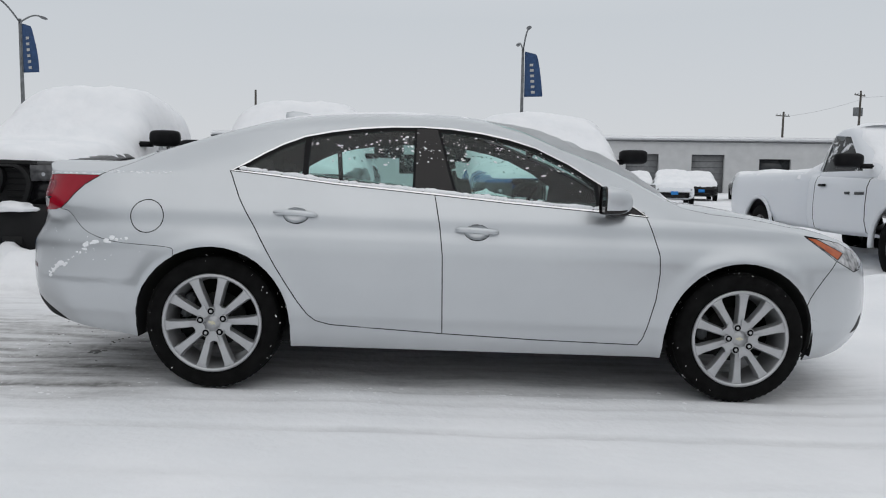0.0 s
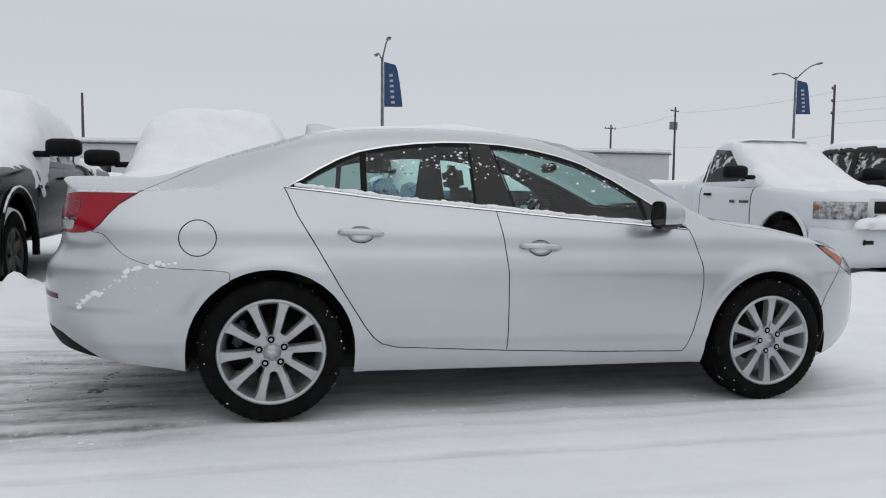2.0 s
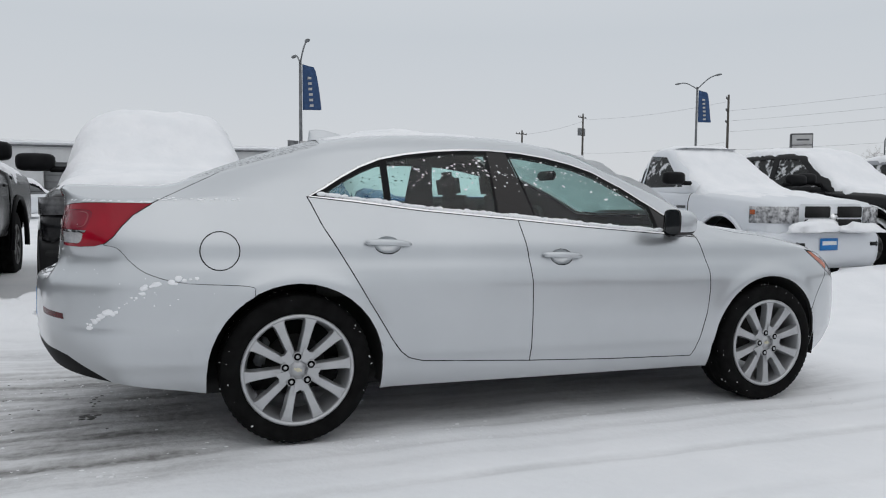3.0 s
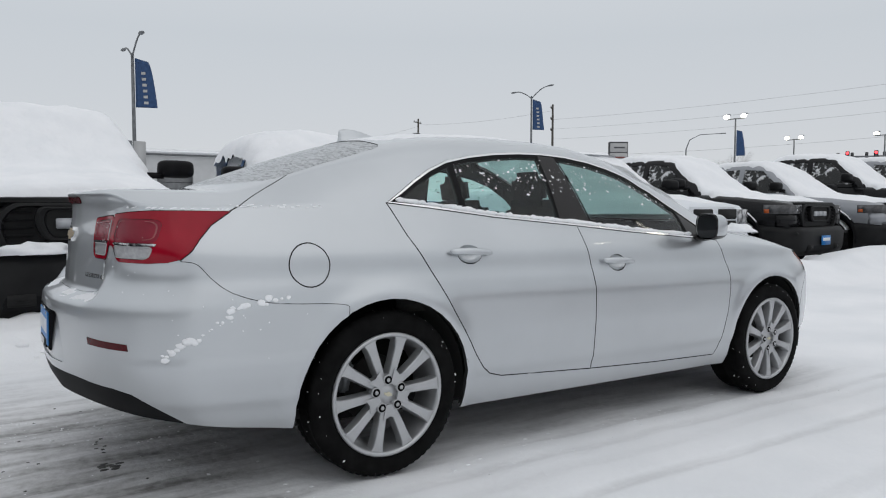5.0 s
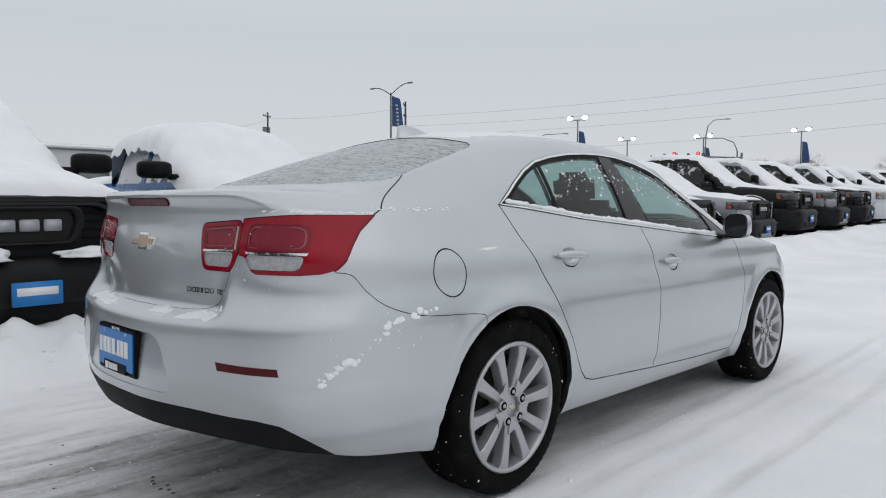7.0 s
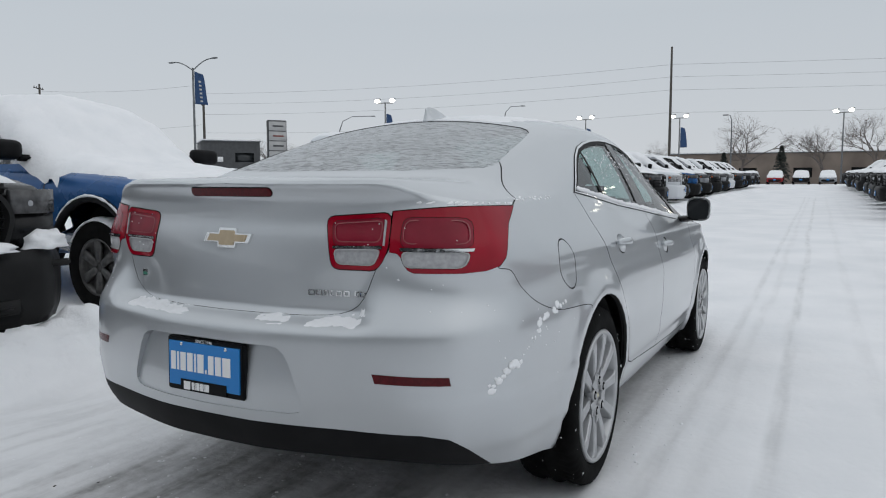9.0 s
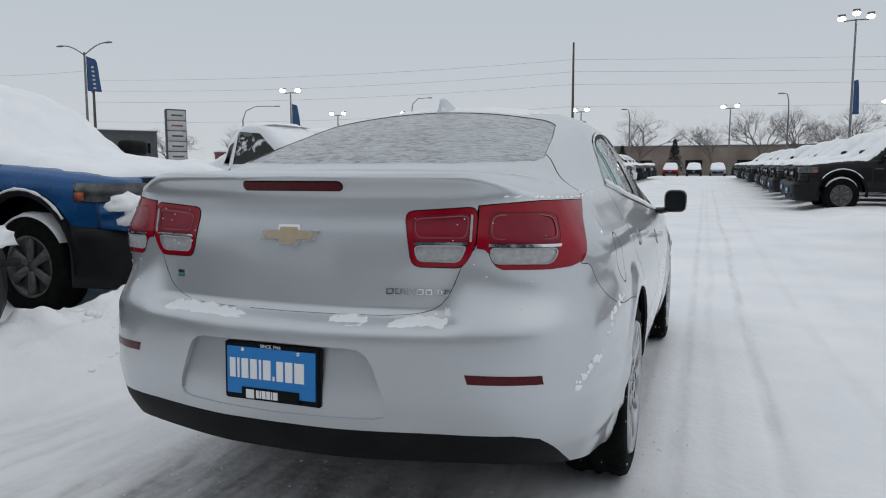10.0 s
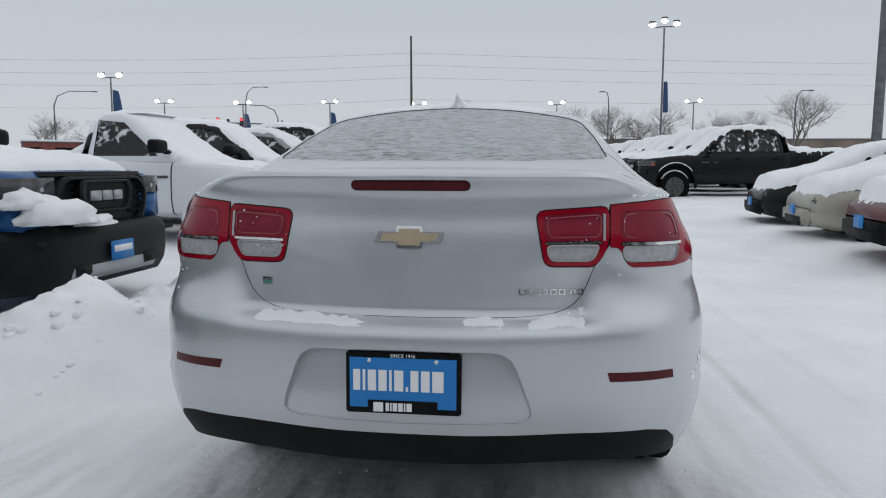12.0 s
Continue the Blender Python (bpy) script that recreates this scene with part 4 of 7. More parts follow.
    emblem = part("hub_emblem", cap, PALEGOLD, rim, "small pale gold cross-shaped emblem", smooth=False)
    emblem.matrix_local = Matrix.Identity(4)
    disc = bmesh.new()
    lathe(disc, [(0.0, 0.085), (0.07, 0.085), (0.072, 0.125), (0.142, 0.125), (0.142, 0.145), (0.0, 0.145)], 40)
    bmesh.ops.remove_doubles(disc, verts=disc.verts, dist=1e-5)
    d = part("brake_disc", disc, RUSTIRON, sedan, "dark iron brake disc")
    d.matrix_local = base
    cal = bmesh.new()
    bmesh.ops.create_cube(cal, size=1, matrix=Matrix.Translation((-0.165, 0.115, 0.035)) @ Matrix.Diagonal((0.05, 0.07, 0.13, 1)))
    bmesh.ops.bevel(cal, geom=cal.edges[:], offset=0.012, segments=2, affect="EDGES")
    c = part("brake_caliper", cal, STEEL, sedan, "grey brake caliper")
    c.matrix_local = base
    # dark liner of the wheel house
    liner = bmesh.new()
    pts = [(0.402 * math.cos(a), 0.402 * math.sin(a)) for a in [math.radians(-13 + 206 * k / 36) for k in range(37)]]
    rows = [[liner.verts.new((px, y, pz)) for px, pz in pts] for y in (0.03, 0.27)]
    mid_v = liner.verts.new((0, 0.27, 0))
    for i in range(36):
        liner.faces.new((rows[0][i], rows[0][i + 1], rows[1][i + 1], rows[1][i]))
        liner.faces.new((rows[1][i], rows[1][i + 1], mid_v))
    li = part("wheel_liner", liner, LINER, sedan, "black wheel house liner")
    li.matrix_local = Matrix.Translation((x, sign * 0.875, 0.335)) @ pose(0, 0, 0, 0, 0, turn)


WHEEL_TURN = {0.0: 13.0, 2.737: 1.0}
for wx in (0.0, 2.737):
    for sign in (-1, 1):
        car_wheel(sign, wx)

pan = bmesh.new()
bmesh.ops.create_cube(pan, size=1, matrix=Matrix.Translation((1.37, 0, 0.27)) @ Matrix.Diagonal((3.6, 1.5, 0.12, 1)))
bmesh.ops.bevel(pan, geom=pan.edges[:], offset=0.04, segments=2, affect="EDGES")
part("underbody", pan, LINER, sedan, "dark underbody")
for hx in (-0.62, 3.2):
    bar = bmesh.new()
    bmesh.ops.create_cube(bar, size=1, matrix=Matrix.Translation((hx, 0, 0.40)) @ Matrix.Diagonal((0.45, 1.2, 0.12, 1)))
    bmesh.ops.bevel(bar, geom=bar.edges[:], offset=0.04, segments=2, affect="EDGES")
    part("underbody_tray", bar, LINER, sedan)


def door_handle(x, z, sign):
    cup = bmesh.new()
    co, n = skin_side(x, z, 0.0, sign)
    up = Vector((0, 0, 1))
    up = (up - n * up.dot(n)).normalized()
    along = Vector((1, 0, 0))
    along = (along - n * along.dot(n)).normalized()
    rings = []
    for r, d in ((1.03, -0.001), (0.96, -0.006), (0.85, -0.016), (0.6, -0.024), (0.3, -0.028), (0.02, -0.029)):
        rings.append([co + along * (0.062 * r * math.cos(a)) + up * (0.040 * r * math.sin(a) - 0.003) + n * d for a in [2 * math.pi * k / 28 for k in range(28)]])
    sweep(cup, rings, cap=False)
    part("handle_cup", cup, SILVER, sedan, "silver scoop behind the handle")
    grip = bmesh.new()
    rings = []
    for k in range(15):
        t = k / 14
        px = -0.112 + 0.224 * t
        arch = 0.017 + 0.018 * math.sin(math.pi * min(1, max(0, t)))
        half = 0.0155 * (0.75 + 0.25 * math.sin(math.pi * t)) * (0.55 if k in (0, 14) else 1)
        thick = 0.007 if k not in (0, 14) else 0.004
        mid = co + along * px + n * arch
        dz = -0.035 * px
        rings.append([mid + up * (dz + half * math.cos(a)) + n * (thick * math.sin(a)) for a in [2 * math.pi * j / 14 for j in range(14)]])
    sweep(grip, rings)
    g = part("door_handle", grip, SILVER, sedan, "silver bow door handle")
    for px in (-0.085, 0.085):
        posts = bmesh.new()
        sweep(posts, [[co + along * (px + 0.014 * math.cos(a)) + up * (0.008 * math.sin(a) - 0.035 * px) + n * d for a in [2 * math.pi * j / 10 for j in range(10)]] for d in (-0.002, 0.028)])
        part("handle_mount", posts, SILVER, g)


for sign in (-1, 1):
    for hx, hz in HANDLES:
        door_handle(hx, hz + 0.003, sign)


def door_mirror(sign):
    shell = bmesh.new()
    rings = []
    # from the windscreen side back to the glass
    for x, s in ((2.112, 0.25), (2.10, 0.55), (2.078, 0.8), (2.04, 0.96), (1.985, 1.0), (1.972, 1.0), (1.962, 0.97)):
        ring = []
        for a in [2 * math.pi * k / 24 for k in range(24)]:
            c, d = math.cos(a), math.sin(a)
            e = 0.55
            yy = 0.946 + 0.069 * s * math.copysign(abs(c) ** e, c)
            zz = 1.032 + 0.072 * s * math.copysign(abs(d) ** e, d) - 0.012 * (1 - s)
            ring.append((x, sign * yy, zz))
        rings.append(ring)
    sweep(shell, rings, cap=False)
    shell.faces.ensure_lookup_table()
    m = part("door_mirror", shell, [SILVER, PIANO], sedan, "silver door mirror with black lower half")
    for f in m.data.polygons:
        if f.center.z < 0.985 or f.center.x < 1.975:
            f.material_index = 1
    gl = bmesh.new()
    ring = [gl.verts.new((1.97, sign * (0.946 + 0.062 * math.copysign(abs(math.cos(a)) ** 0.55, math.cos(a))), 1.032 + 0.063 * math.copysign(abs(math.sin(a)) ** 0.55, math.sin(a)))) for a in [2 * math.pi * k / 24 for k in range(24)]]
    gl.faces.new(ring if sign > 0 else ring[::-1])
    part("mirror_glass", gl, MIRROR, m, "dark mirror glass", smooth=False)
    arm = bmesh.new()
    sweep(arm, [[(2.07 + 0.055 * math.cos(a), sign * y, z + 0.022 * math.sin(a)) for a in [2 * math.pi * k / 12 for k in range(12)]] for y, z in ((0.80, 0.965), (0.86, 0.968), (0.93, 0.985))])
    part("mirror_arm", arm, PIANO, m, "black mirror foot")


for sign in (-1, 1):
    door_mirror(sign)

# shark-fin aerial
fin = bmesh.new()
rings = []
for z, x0, x1, w in ((0.0, 0.175, 0.40, 0.035), (0.012, 0.18, 0.385, 0.024), (0.035, 0.183, 0.33, 0.012), (0.055, 0.185, 0.275, 0.007), (0.066, 0.188, 0.225, 0.003)):
    ring = []
    for a in [2 * math.pi * k / 20 for k in range(20)]:
        c = math.cos(a)
        x = (x0 + x1) / 2 + (x1 - x0) / 2 * c
        ring.append((x, w * math.sin(a) * (1 - 0.45 * c), lerp_table(CENTRE_Z, x) - 0.006 + z))
    rings.append(ring)
sweep(fin, rings)
part("roof_aerial", fin, SILVER, sedan, "silver shark-fin roof aerial")


def on_rear(name, poly, mat, out, label, parent=sedan, thick=0.004):
    """A flat-faced piece that follows the tail: a polygon in y and z, raised by out."""
    bm = bmesh.new()
    top = [bm.verts.new(skin_rear(y, z, out)[0]) for y, z in poly]
    low = [bm.verts.new(skin_rear(y, z, out - thick)[0]) for y, z in poly]
    bm.faces.new(top)
    for i in range(len(poly)):
        bm.faces.new((top[i], top[(i + 1) % len(poly)], low[(i + 1) % len(poly)], low[i]))
    bmesh.ops.recalc_face_normals(bm, faces=bm.faces)
    bmesh.ops.triangulate(bm, faces=[f for f in bm.faces if len(f.verts) > 4])
    return part(name, bm, mat, parent, label, smooth=False)


# third brake lamp in the lip of the lid
def stadium(half, mid, r, n=8):
    """A long narrow outline with round ends."""
    right = [(half - r + r * math.cos(a), mid + r * math.sin(a)) for a in [math.pi / 2 - math.pi * k / n for k in range(n + 1)]]
    top = [((half - r) * (2 * k / 16 - 1), mid + r) for k in range(1, 16)]
    return top + right + [(y, 2 * mid - z) for y, z in top[::-1]] + [(-y, 2 * mid - z) for y, z in right]


on_rear("brake_lamp_surround", stadium(0.166, 1.104, 0.0145), BLACK, 0.0012, "black surround of the high brake lamp")
on_rear("high_brake_lamp", stadium(0.163, 1.104, 0.0118), DARKRED, 0.004, "narrow dark red high brake lamp")
# pale outlines moulded into the lamps
def lamp_outline(poly, width, mat, out):
    """A thin raised ring that follows a lamp."""
    bm = bmesh.new()
    inner = offset_poly(poly, width)
    for sgn in (-1, 1):
        a = [bm.verts.new(skin_rear(sgn * y, z, out)[0]) for y, z in poly]
        b = [bm.verts.new(skin_rear(sgn * y, z, out + 0.0012)[0]) for y, z in inner]
        for i in range(len(poly)):
            j = (i + 1) % len(poly)
            bm.faces.new((a[i], a[j], b[j], b[i]))
    bmesh.ops.recalc_face_normals(bm, faces=bm.faces)
    for sgn in (-1, 1):
        one = bm.copy()
        bmesh.ops.delete(one, geom=[f for f in one.faces if f.calc_center_median().y * sgn < 0], context="FACES")
        part("lamp_outline", one, mat, sedan, "pale outline moulded into the lamp")
    bm.free()


lamp_outline(round_poly([(0.378, 0.962), (0.520, 0.964), (0.523, 1.028), (0.369, 1.016)], 0.02), 0.0032, LAMPEDGE, 0.0030)
lamp_outline(round_poly([(0.582, 0.962), (0.748, 0.962), (0.728, 1.030), (0.582, 1.030)], 0.025), 0.0032, LAMPEDGE, 0.0030)
lamp_outline(round_poly([(0.371, 0.943), (0.522, 0.946), (0.501, 0.898), (0.382, 0.898)], 0.018), 0.0035, SIGNGREY, 0.0025)
lamp_outline(round_poly([(0.578, 0.942), (0.752, 0.942), (0.738, 0.896), (0.587, 0.896)], 0.02), 0.0035, SIGNGREY, 0.0025)
# bright inner edges of the lamps on the lid
for sign in (-1, 1):
    on_rear("lamp_edge", [(sign * y, z) for y, z in ((0.5265, 0.956), (0.5325, 0.956), (0.5325, 1.026), (0.5265, 1.03))], CLEAR, 0.0045, "bright inner edge of the lamp", thick=0.003)
# emblem, script bars and small badge
cross = [(0.93 * a, 0.962 + 1.0 * (b - 0.962)) for a, b in ((-0.104, 0.948), (-0.04, 0.948), (-0.036, 0.932), (0.036, 0.932), (0.04, 0.948), (0.092, 0.948), (0.104, 0.976), (0.04, 0.976), (0.036, 0.992), (-0.036, 0.992), (-0.04, 0.976), (-0.092, 0.976))]
frame_piece = on_rear("emblem_frame", [(-y, z) for y, z in cross], CHROME, 0.010, "chrome cross-shaped emblem frame", thick=0.012)
on_rear("emblem_face", [(-y * 0.83, 0.962 + (z - 0.962) * 0.74) for y, z in cross], GOLD, 0.0125, "gold emblem face", frame_piece)
bars = [(-0.300, 0.02), (-0.324, 0.018), (-0.347, 0.012), (-0.366, 0.010), (-0.384, 0.018), (-0.407, 0.018), (-0.440, 0.014), (-0.459, 0.016)]
for y, w in bars:
    # each mark is a thin open frame of four strokes
    t = 0.0034
    for y0, y1, z0, z1 in ((y, y - t, 0.807, 0.823), (y - w + t, y - w, 0.807, 0.823), (y, y - w, 0.8195, 0.823), (y, y - w, 0.807, 0.8100)):
        on_rear("script_bar", [(y0, z0), (y1, z0), (y1, z1), (y0, z1)], CHROME, 0.005, "chrome script drawn as plain strokes")
b1 = on_rear("small_badge", [(0.405, 0.818), (0.437, 0.818), (0.437, 0.84), (0.405, 0.84)], CHROME, 0.004, "small green and chrome badge")
on_rear("badge_face", [(0.408, 0.821), (0.434, 0.821), (0.434, 0.830), (0.408, 0.830)], GREENB, 0.0055, "green badge field", b1)

# dealer plate in its black frame
PLATE_X = -1.150


def slab(name, y0, y1, z0, z1, x0, x1, mat, parent, label="", bevel=0.0):
    bm = bmesh.new()
    bmesh.ops.create_cube(bm, size=1, matrix=Matrix.Translation(((x0 + x1) / 2, (y0 + y1) / 2, (z0 + z1) / 2)) @ Matrix.Diagonal((abs(x1 - x0), abs(y1 - y0), abs(z1 - z0), 1)))
    if bevel:
        bmesh.ops.bevel(bm, geom=bm.edges[:], offset=bevel, segments=2, affect="EDGES")
    return part(name, bm, mat, parent, label, smooth=False)


plate = slab("plate_frame", -0.155, 0.155, 0.498, 0.663, PLATE_X - 0.002, PLATE_X + 0.02, BLACK, sedan, "black dealer plate frame", 0.004)
slab("plate", -0.143, 0.143, 0.516, 0.650, PLATE_X - 0.0065, PLATE_X - 0.002, PLATEBLUE, plate, "bright blue dealer plate")
slab("frame_tab", -0.093, 0.093, 0.502, 0.536, PLATE_X - 0.009, PLATE_X - 0.003, BLACK, plate, "black tab on the frame")
y = 0.133
for w, kind in ((0.019, "L"), (0.007, "I"), (0.022, "T"), (0.022, "H"), (0.007, "I"), (0.024, "A"), (0.006, "."), (0.021, "C"), (0.023, "O"), (0.03, "M")):
    tall = 0.012 if kind == "." else 0.056
    slab("plate_bar", y, y - w, 0.562, 0.562 + tall, PLATE_X - 0.0085, PLATE_X - 0.006, WHITE, plate, "white bar of lettering")
    y -= w + 0.0068
y = 0.045
for w in (0.009, 0.004, 0.012, 0.012, 0.004, 0.014):
    slab("tab_bar", y, y - w, 0.508, 0.530, PLATE_X - 0.0105, PLATE_X - 0.008, WHITE, plate, "white bar of lettering")
    y -= w + 0.003
slab("tab_square", 0.078, 0.052, 0.506, 0.531, PLATE_X - 0.0105, PLATE_X - 0.008, WHITE, plate, "white square mark")
for y in (0.09, -0.09):
    bm = bmesh.new()
    bmesh.ops.create_uvsphere(bm, u_segments=12, v_segments=8, radius=0.006, matrix=Matrix.Translation((PLATE_X - 0.007, y, 0.643)) @ Matrix.Diagonal((0.5, 1, 1, 1)))
    part("plate_screw", bm, CHROME, plate, "chrome screw head")
text = bpy.data.curves.new("plate_text", "FONT")
text.body, text.size, text.align_x, text.extrude = "SINCE 1946", 0.0135, "CENTER", 0.0004
text_ob = new("plate_text", text)
bpy.context.view_layer.update()
text_me = bpy.data.meshes.new_from_object(text_ob.evaluated_get(bpy.context.evaluated_depsgraph_get()))
bpy.data.objects.remove(text_ob)
text_me.materials.append(WHITE)
words = new("plate_lettering", text_me)
words.parent = plate
words.matrix_local = Matrix.Translation((PLATE_X - 0.004, 0, 0.6515)) @ pose(0, 0, 0, 90, 0, -90)
tagged(words, "small white lettering")

# ---- the cabin ----
def rounded_box(name, size, at, mat, parent, label="", turn=(0, 0, 0), bevel=0.04, segments=3):
    bm = bmesh.new()
    bmesh.ops.create_cube(bm, size=1, matrix=Matrix.Diagonal((*size, 1)))
    bmesh.ops.bevel(bm, geom=bm.edges[:], offset=min(bevel, min(size) * 0.45), segments=segments, affect="EDGES")
    bmesh.ops.transform(bm, matrix=pose(*at, *turn), verts=bm.verts)
    return part(name, bm, mat, parent, label)


for y in (-0.36, 0.36):
    rounded_box("front_seat", (0.5, 0.5, 0.16), (1.62, y, 0.52), CLOTH, sedan, "dark cloth front seat cushion")
    back = rounded_box("seat_back", (0.15, 0.5, 0.66), (1.30, y, 0.84), CLOTH, sedan, "dark cloth seat back", (0, -14, 0), 0.06)
    rounded_box("headrest", (0.10, 0.26, 0.19), (1.18, y, 1.22), CLOTH, back, "dark headrest", (0, -10, 0), 0.045)
rounded_box("rear_bench", (0.5, 1.25, 0.18), (0.62, 0, 0.55), CLOTH, sedan, "dark cloth rear bench")
back = rounded_box("rear_seat_back", (0.16, 1.25, 0.6), (0.28, 0, 0.83), CLOTH, sedan, "dark cloth rear seat back", (0, -20, 0), 0.06)
for y in (-0.36, 0.36):
    rounded_box("rear_headrest", (0.09, 0.25, 0.14), (0.13, y, 1.15), CLOTH, back, "dark rear headrest", (0, -12, 0), 0.04)
rounded_box("parcel_shelf", (0.5, 1.2, 0.03), (-0.15, 0, 1.08), CLOTH, sedan, "dark parcel shelf", bevel=0.01)
rounded_box("dashboard", (0.62, 1.4, 0.26), (2.12, 0, 0.86), CLOTH, sedan, "dark dashboard", bevel=0.09)
ring = bmesh.new()
maj, minr = 0.185, 0.015
rings = []
for k in range(28):
    a = 2 * math.pi * k / 28
    rings.append([((maj + minr * math.cos(b)) * math.cos(a), (maj + minr * math.cos(b)) * math.sin(a), minr * math.sin(b)) for b in [2 * math.pi * j / 8 for j in range(8)]])
rings.append(rings[0])
sweep(ring, rings, cap=False)
bmesh.ops.transform(ring, matrix=pose(1.76, 0.36, 0.93, 0, -65, 0), verts=ring.verts)
wheel = part("steering_wheel", ring, BLACK, sedan, "black steering wheel")
rounded_box("wheel_hub", (0.05, 0.16, 0.12), (1.78, 0.36, 0.93), BLACK, wheel, "", (0, 25, 0), 0.02)
rounded_box("inside_mirror", (0.03, 0.22, 0.06), (1.72, 0.0, 1.30), BLACK, sedan, "black inside mirror", (0, 0, 0), 0.02)
rounded_box("interior_door_trim", (2.1, 0.04, 0.3), (1.15, 0.76, 0.80), CLOTH, sedan, "dark door trim", bevel=0.015)
rounded_box("interior_door_trim", (2.1, 0.04, 0.3), (1.15, -0.76, 0.80), CLOTH, sedan, "dark door trim", bevel=0.015)


# ---- snow lying on the sedan ----
_ball = bmesh.new()
bmesh.ops.create_icosphere(_ball, subdivisions=2, radius=1.0)
BALL_V, BALL_F = [v.co.copy() for v in _ball.verts], [[v.index for v in f.verts] for f in _ball.faces]
_ball.free()


def skin_lumps(name, spots, label, kind="stuff"):
    """Small clots of snow stuck to the skin: rows of place, normal, length, height and thickness."""
    bm = bmesh.new()
    for n_, (co, n, ax, a, b, c) in enumerate(spots):
        ax = (ax - n * ax.dot(n)).normalized()
        up = n.cross(ax)
        vs = []
        for q in BALL_V:
            d = 1 + 0.35 * noise.noise(q * 1.7 + Vector((n_ * 3.7, 0, 0)))
            vs.append(bm.verts.new(co + ax * (q.x * a * d) + up * (q.y * b * d) + n * (q.z * c * d)))
        for f in BALL_F:
            bm.faces.new([vs[k] for k in f])
    return tagged(part(name, bm, SNOW, sedan, label), kind=kind)


rs = random.Random(12)
X = Vector((1, 0, 0))
spots = []
for sign in (-1, 1):
    # along the sills of the side windows
    x = 0.12
    while x < 2.0:
        zb = lerp_table([(0.12, 1.112), (0.26, 1.10), (0.61, 1.064), (1.13, 1.027), (1.5, 0.998), (1.96, 0.968)], x)
        tall = 0.006 + 0.012 * max(0, noise.noise(Vector((x * 4.0, sign * 3.0, 0)))) + 0.006 * rs.random()
        co, n = skin_side(x, zb + 0.012 + tall * 0.6, 0.004, sign)
        spots.append((co, n, X, 0.014 + 0.014 * rs.random(), tall, 0.008))
        x += 0.016 + 0.012 * rs.random()
skin_lumps("sill_snow", spots, "crust of snow along the window sills")
spots = []
for sign in (-1, 1):
    for k in range(400):
        x = rs.uniform(0.45, 1.9)
        top = lerp_table([(0.42, 1.30), (0.72, 1.355), (1.04, 1.375), (1.37, 1.35), (1.66, 1.28), (1.9, 1.16)], x)
        z = top - abs(rs.gauss(0, 0.05)) - (0.13 * rs.random() if 0.55 < x < 1.35 else 0)
        if rs.random() > (1.0 if 0.75 < x < 1.3 else 0.5):
            continue
        co, n = skin_side(x, z, -0.001, sign)
        r = 0.0012 + 0.0055 * rs.random() ** 3
        spots.append((co, n, Vector((1, 0, rs.uniform(-0.8, 0.8))), r * rs.uniform(0.8, 2.2), r, 0.0015))
skin_lumps("window_fleck", spots, "flecks of snow stuck to the side windows")
# flecks of snow on the rear quarters
spots = []
for sign in (-1, 1):
    for k in range(14):
        co, n = skin_side(rs.uniform(-0.85, -0.35), rs.uniform(0.52, 0.80), 0.0, sign)
        r = 0.0015 + 0.002 * rs.random()
        spots.append((co, n, X, r, r, 0.0015))
    for k in range(14 if sign > 0 else 6):
        co, n = skin_rear(sign * rs.uniform(0.55, 0.82), rs.uniform(0.76, 0.885), 0.0)
        r = 0.001 + 0.0025 * rs.random() ** 2
        spots.append((co, n, Vector((0, 1, 0.3)), r * 1.4, r, 0.0025))
    for k in range(9):
        co, n = skin_rear(sign * rs.uniform(0.36, 0.74), rs.uniform(0.89, 1.03), 0.003)
        r = 0.001 + 0.0015 * rs.random() ** 2
        spots.append((co, n, Vector((0, 1, 0.3)), r * 1.4, r, 0.0015))
skin_lumps("quarter_snow", spots, "flecks of snow stuck to the rear quarters")
# snow on the bumper step, along the lid's edge and on the shoulder
def patch(rows_of, nu, nv, cover):
    """A skin of snow over part of a surface: rows_of gives the place and normal for u and v in 0..1, cover its thickness; where that is below nought there is none."""
    bm = bmesh.new()
    grid, thick = [], []
    for i in range(nu + 1):
        row, th = [], []
        for j in range(nv + 1):
            co, n = rows_of(i / nu, j / nv)
            c = cover(i / nu, j / nv)
            row.append(bm.verts.new(co + n * (max(c, 0.0) - 0.0015)))
            th.append(c)
        grid.append(row)
        thick.append(th)
    for i in range(nu):
        for j in range(nv):
            if max(thick[i][j], thick[i + 1][j], thick[i + 1][j + 1], thick[i][j + 1]) > 0:
                bm.faces.new((grid[i][j], grid[i + 1][j], grid[i + 1][j + 1], grid[i][j + 1]))
    bmesh.ops.delete(bm, geom=[v for v in bm.verts if not v.link_faces], context="VERTS")
    bmesh.ops.recalc_face_normals(bm, faces=bm.faces)
    return bm


def step_place(u, v):
    y = 0.50 - u * 1.0
    x0 = skin_rear(y, 0.70)[0].x + 0.012 + 0.075 * v
    hit = SKIN.ray_cast(Vector((x0, y if abs(y) > 1e-3 else 1e-3, 0.90)), Vector((0, 0, -1)))[0]
    if hit is None or hit.z > 0.80:
        hit = Vector((x0, y, 0.745))
    return hit, Vector((-0.3, 0, 0.95))


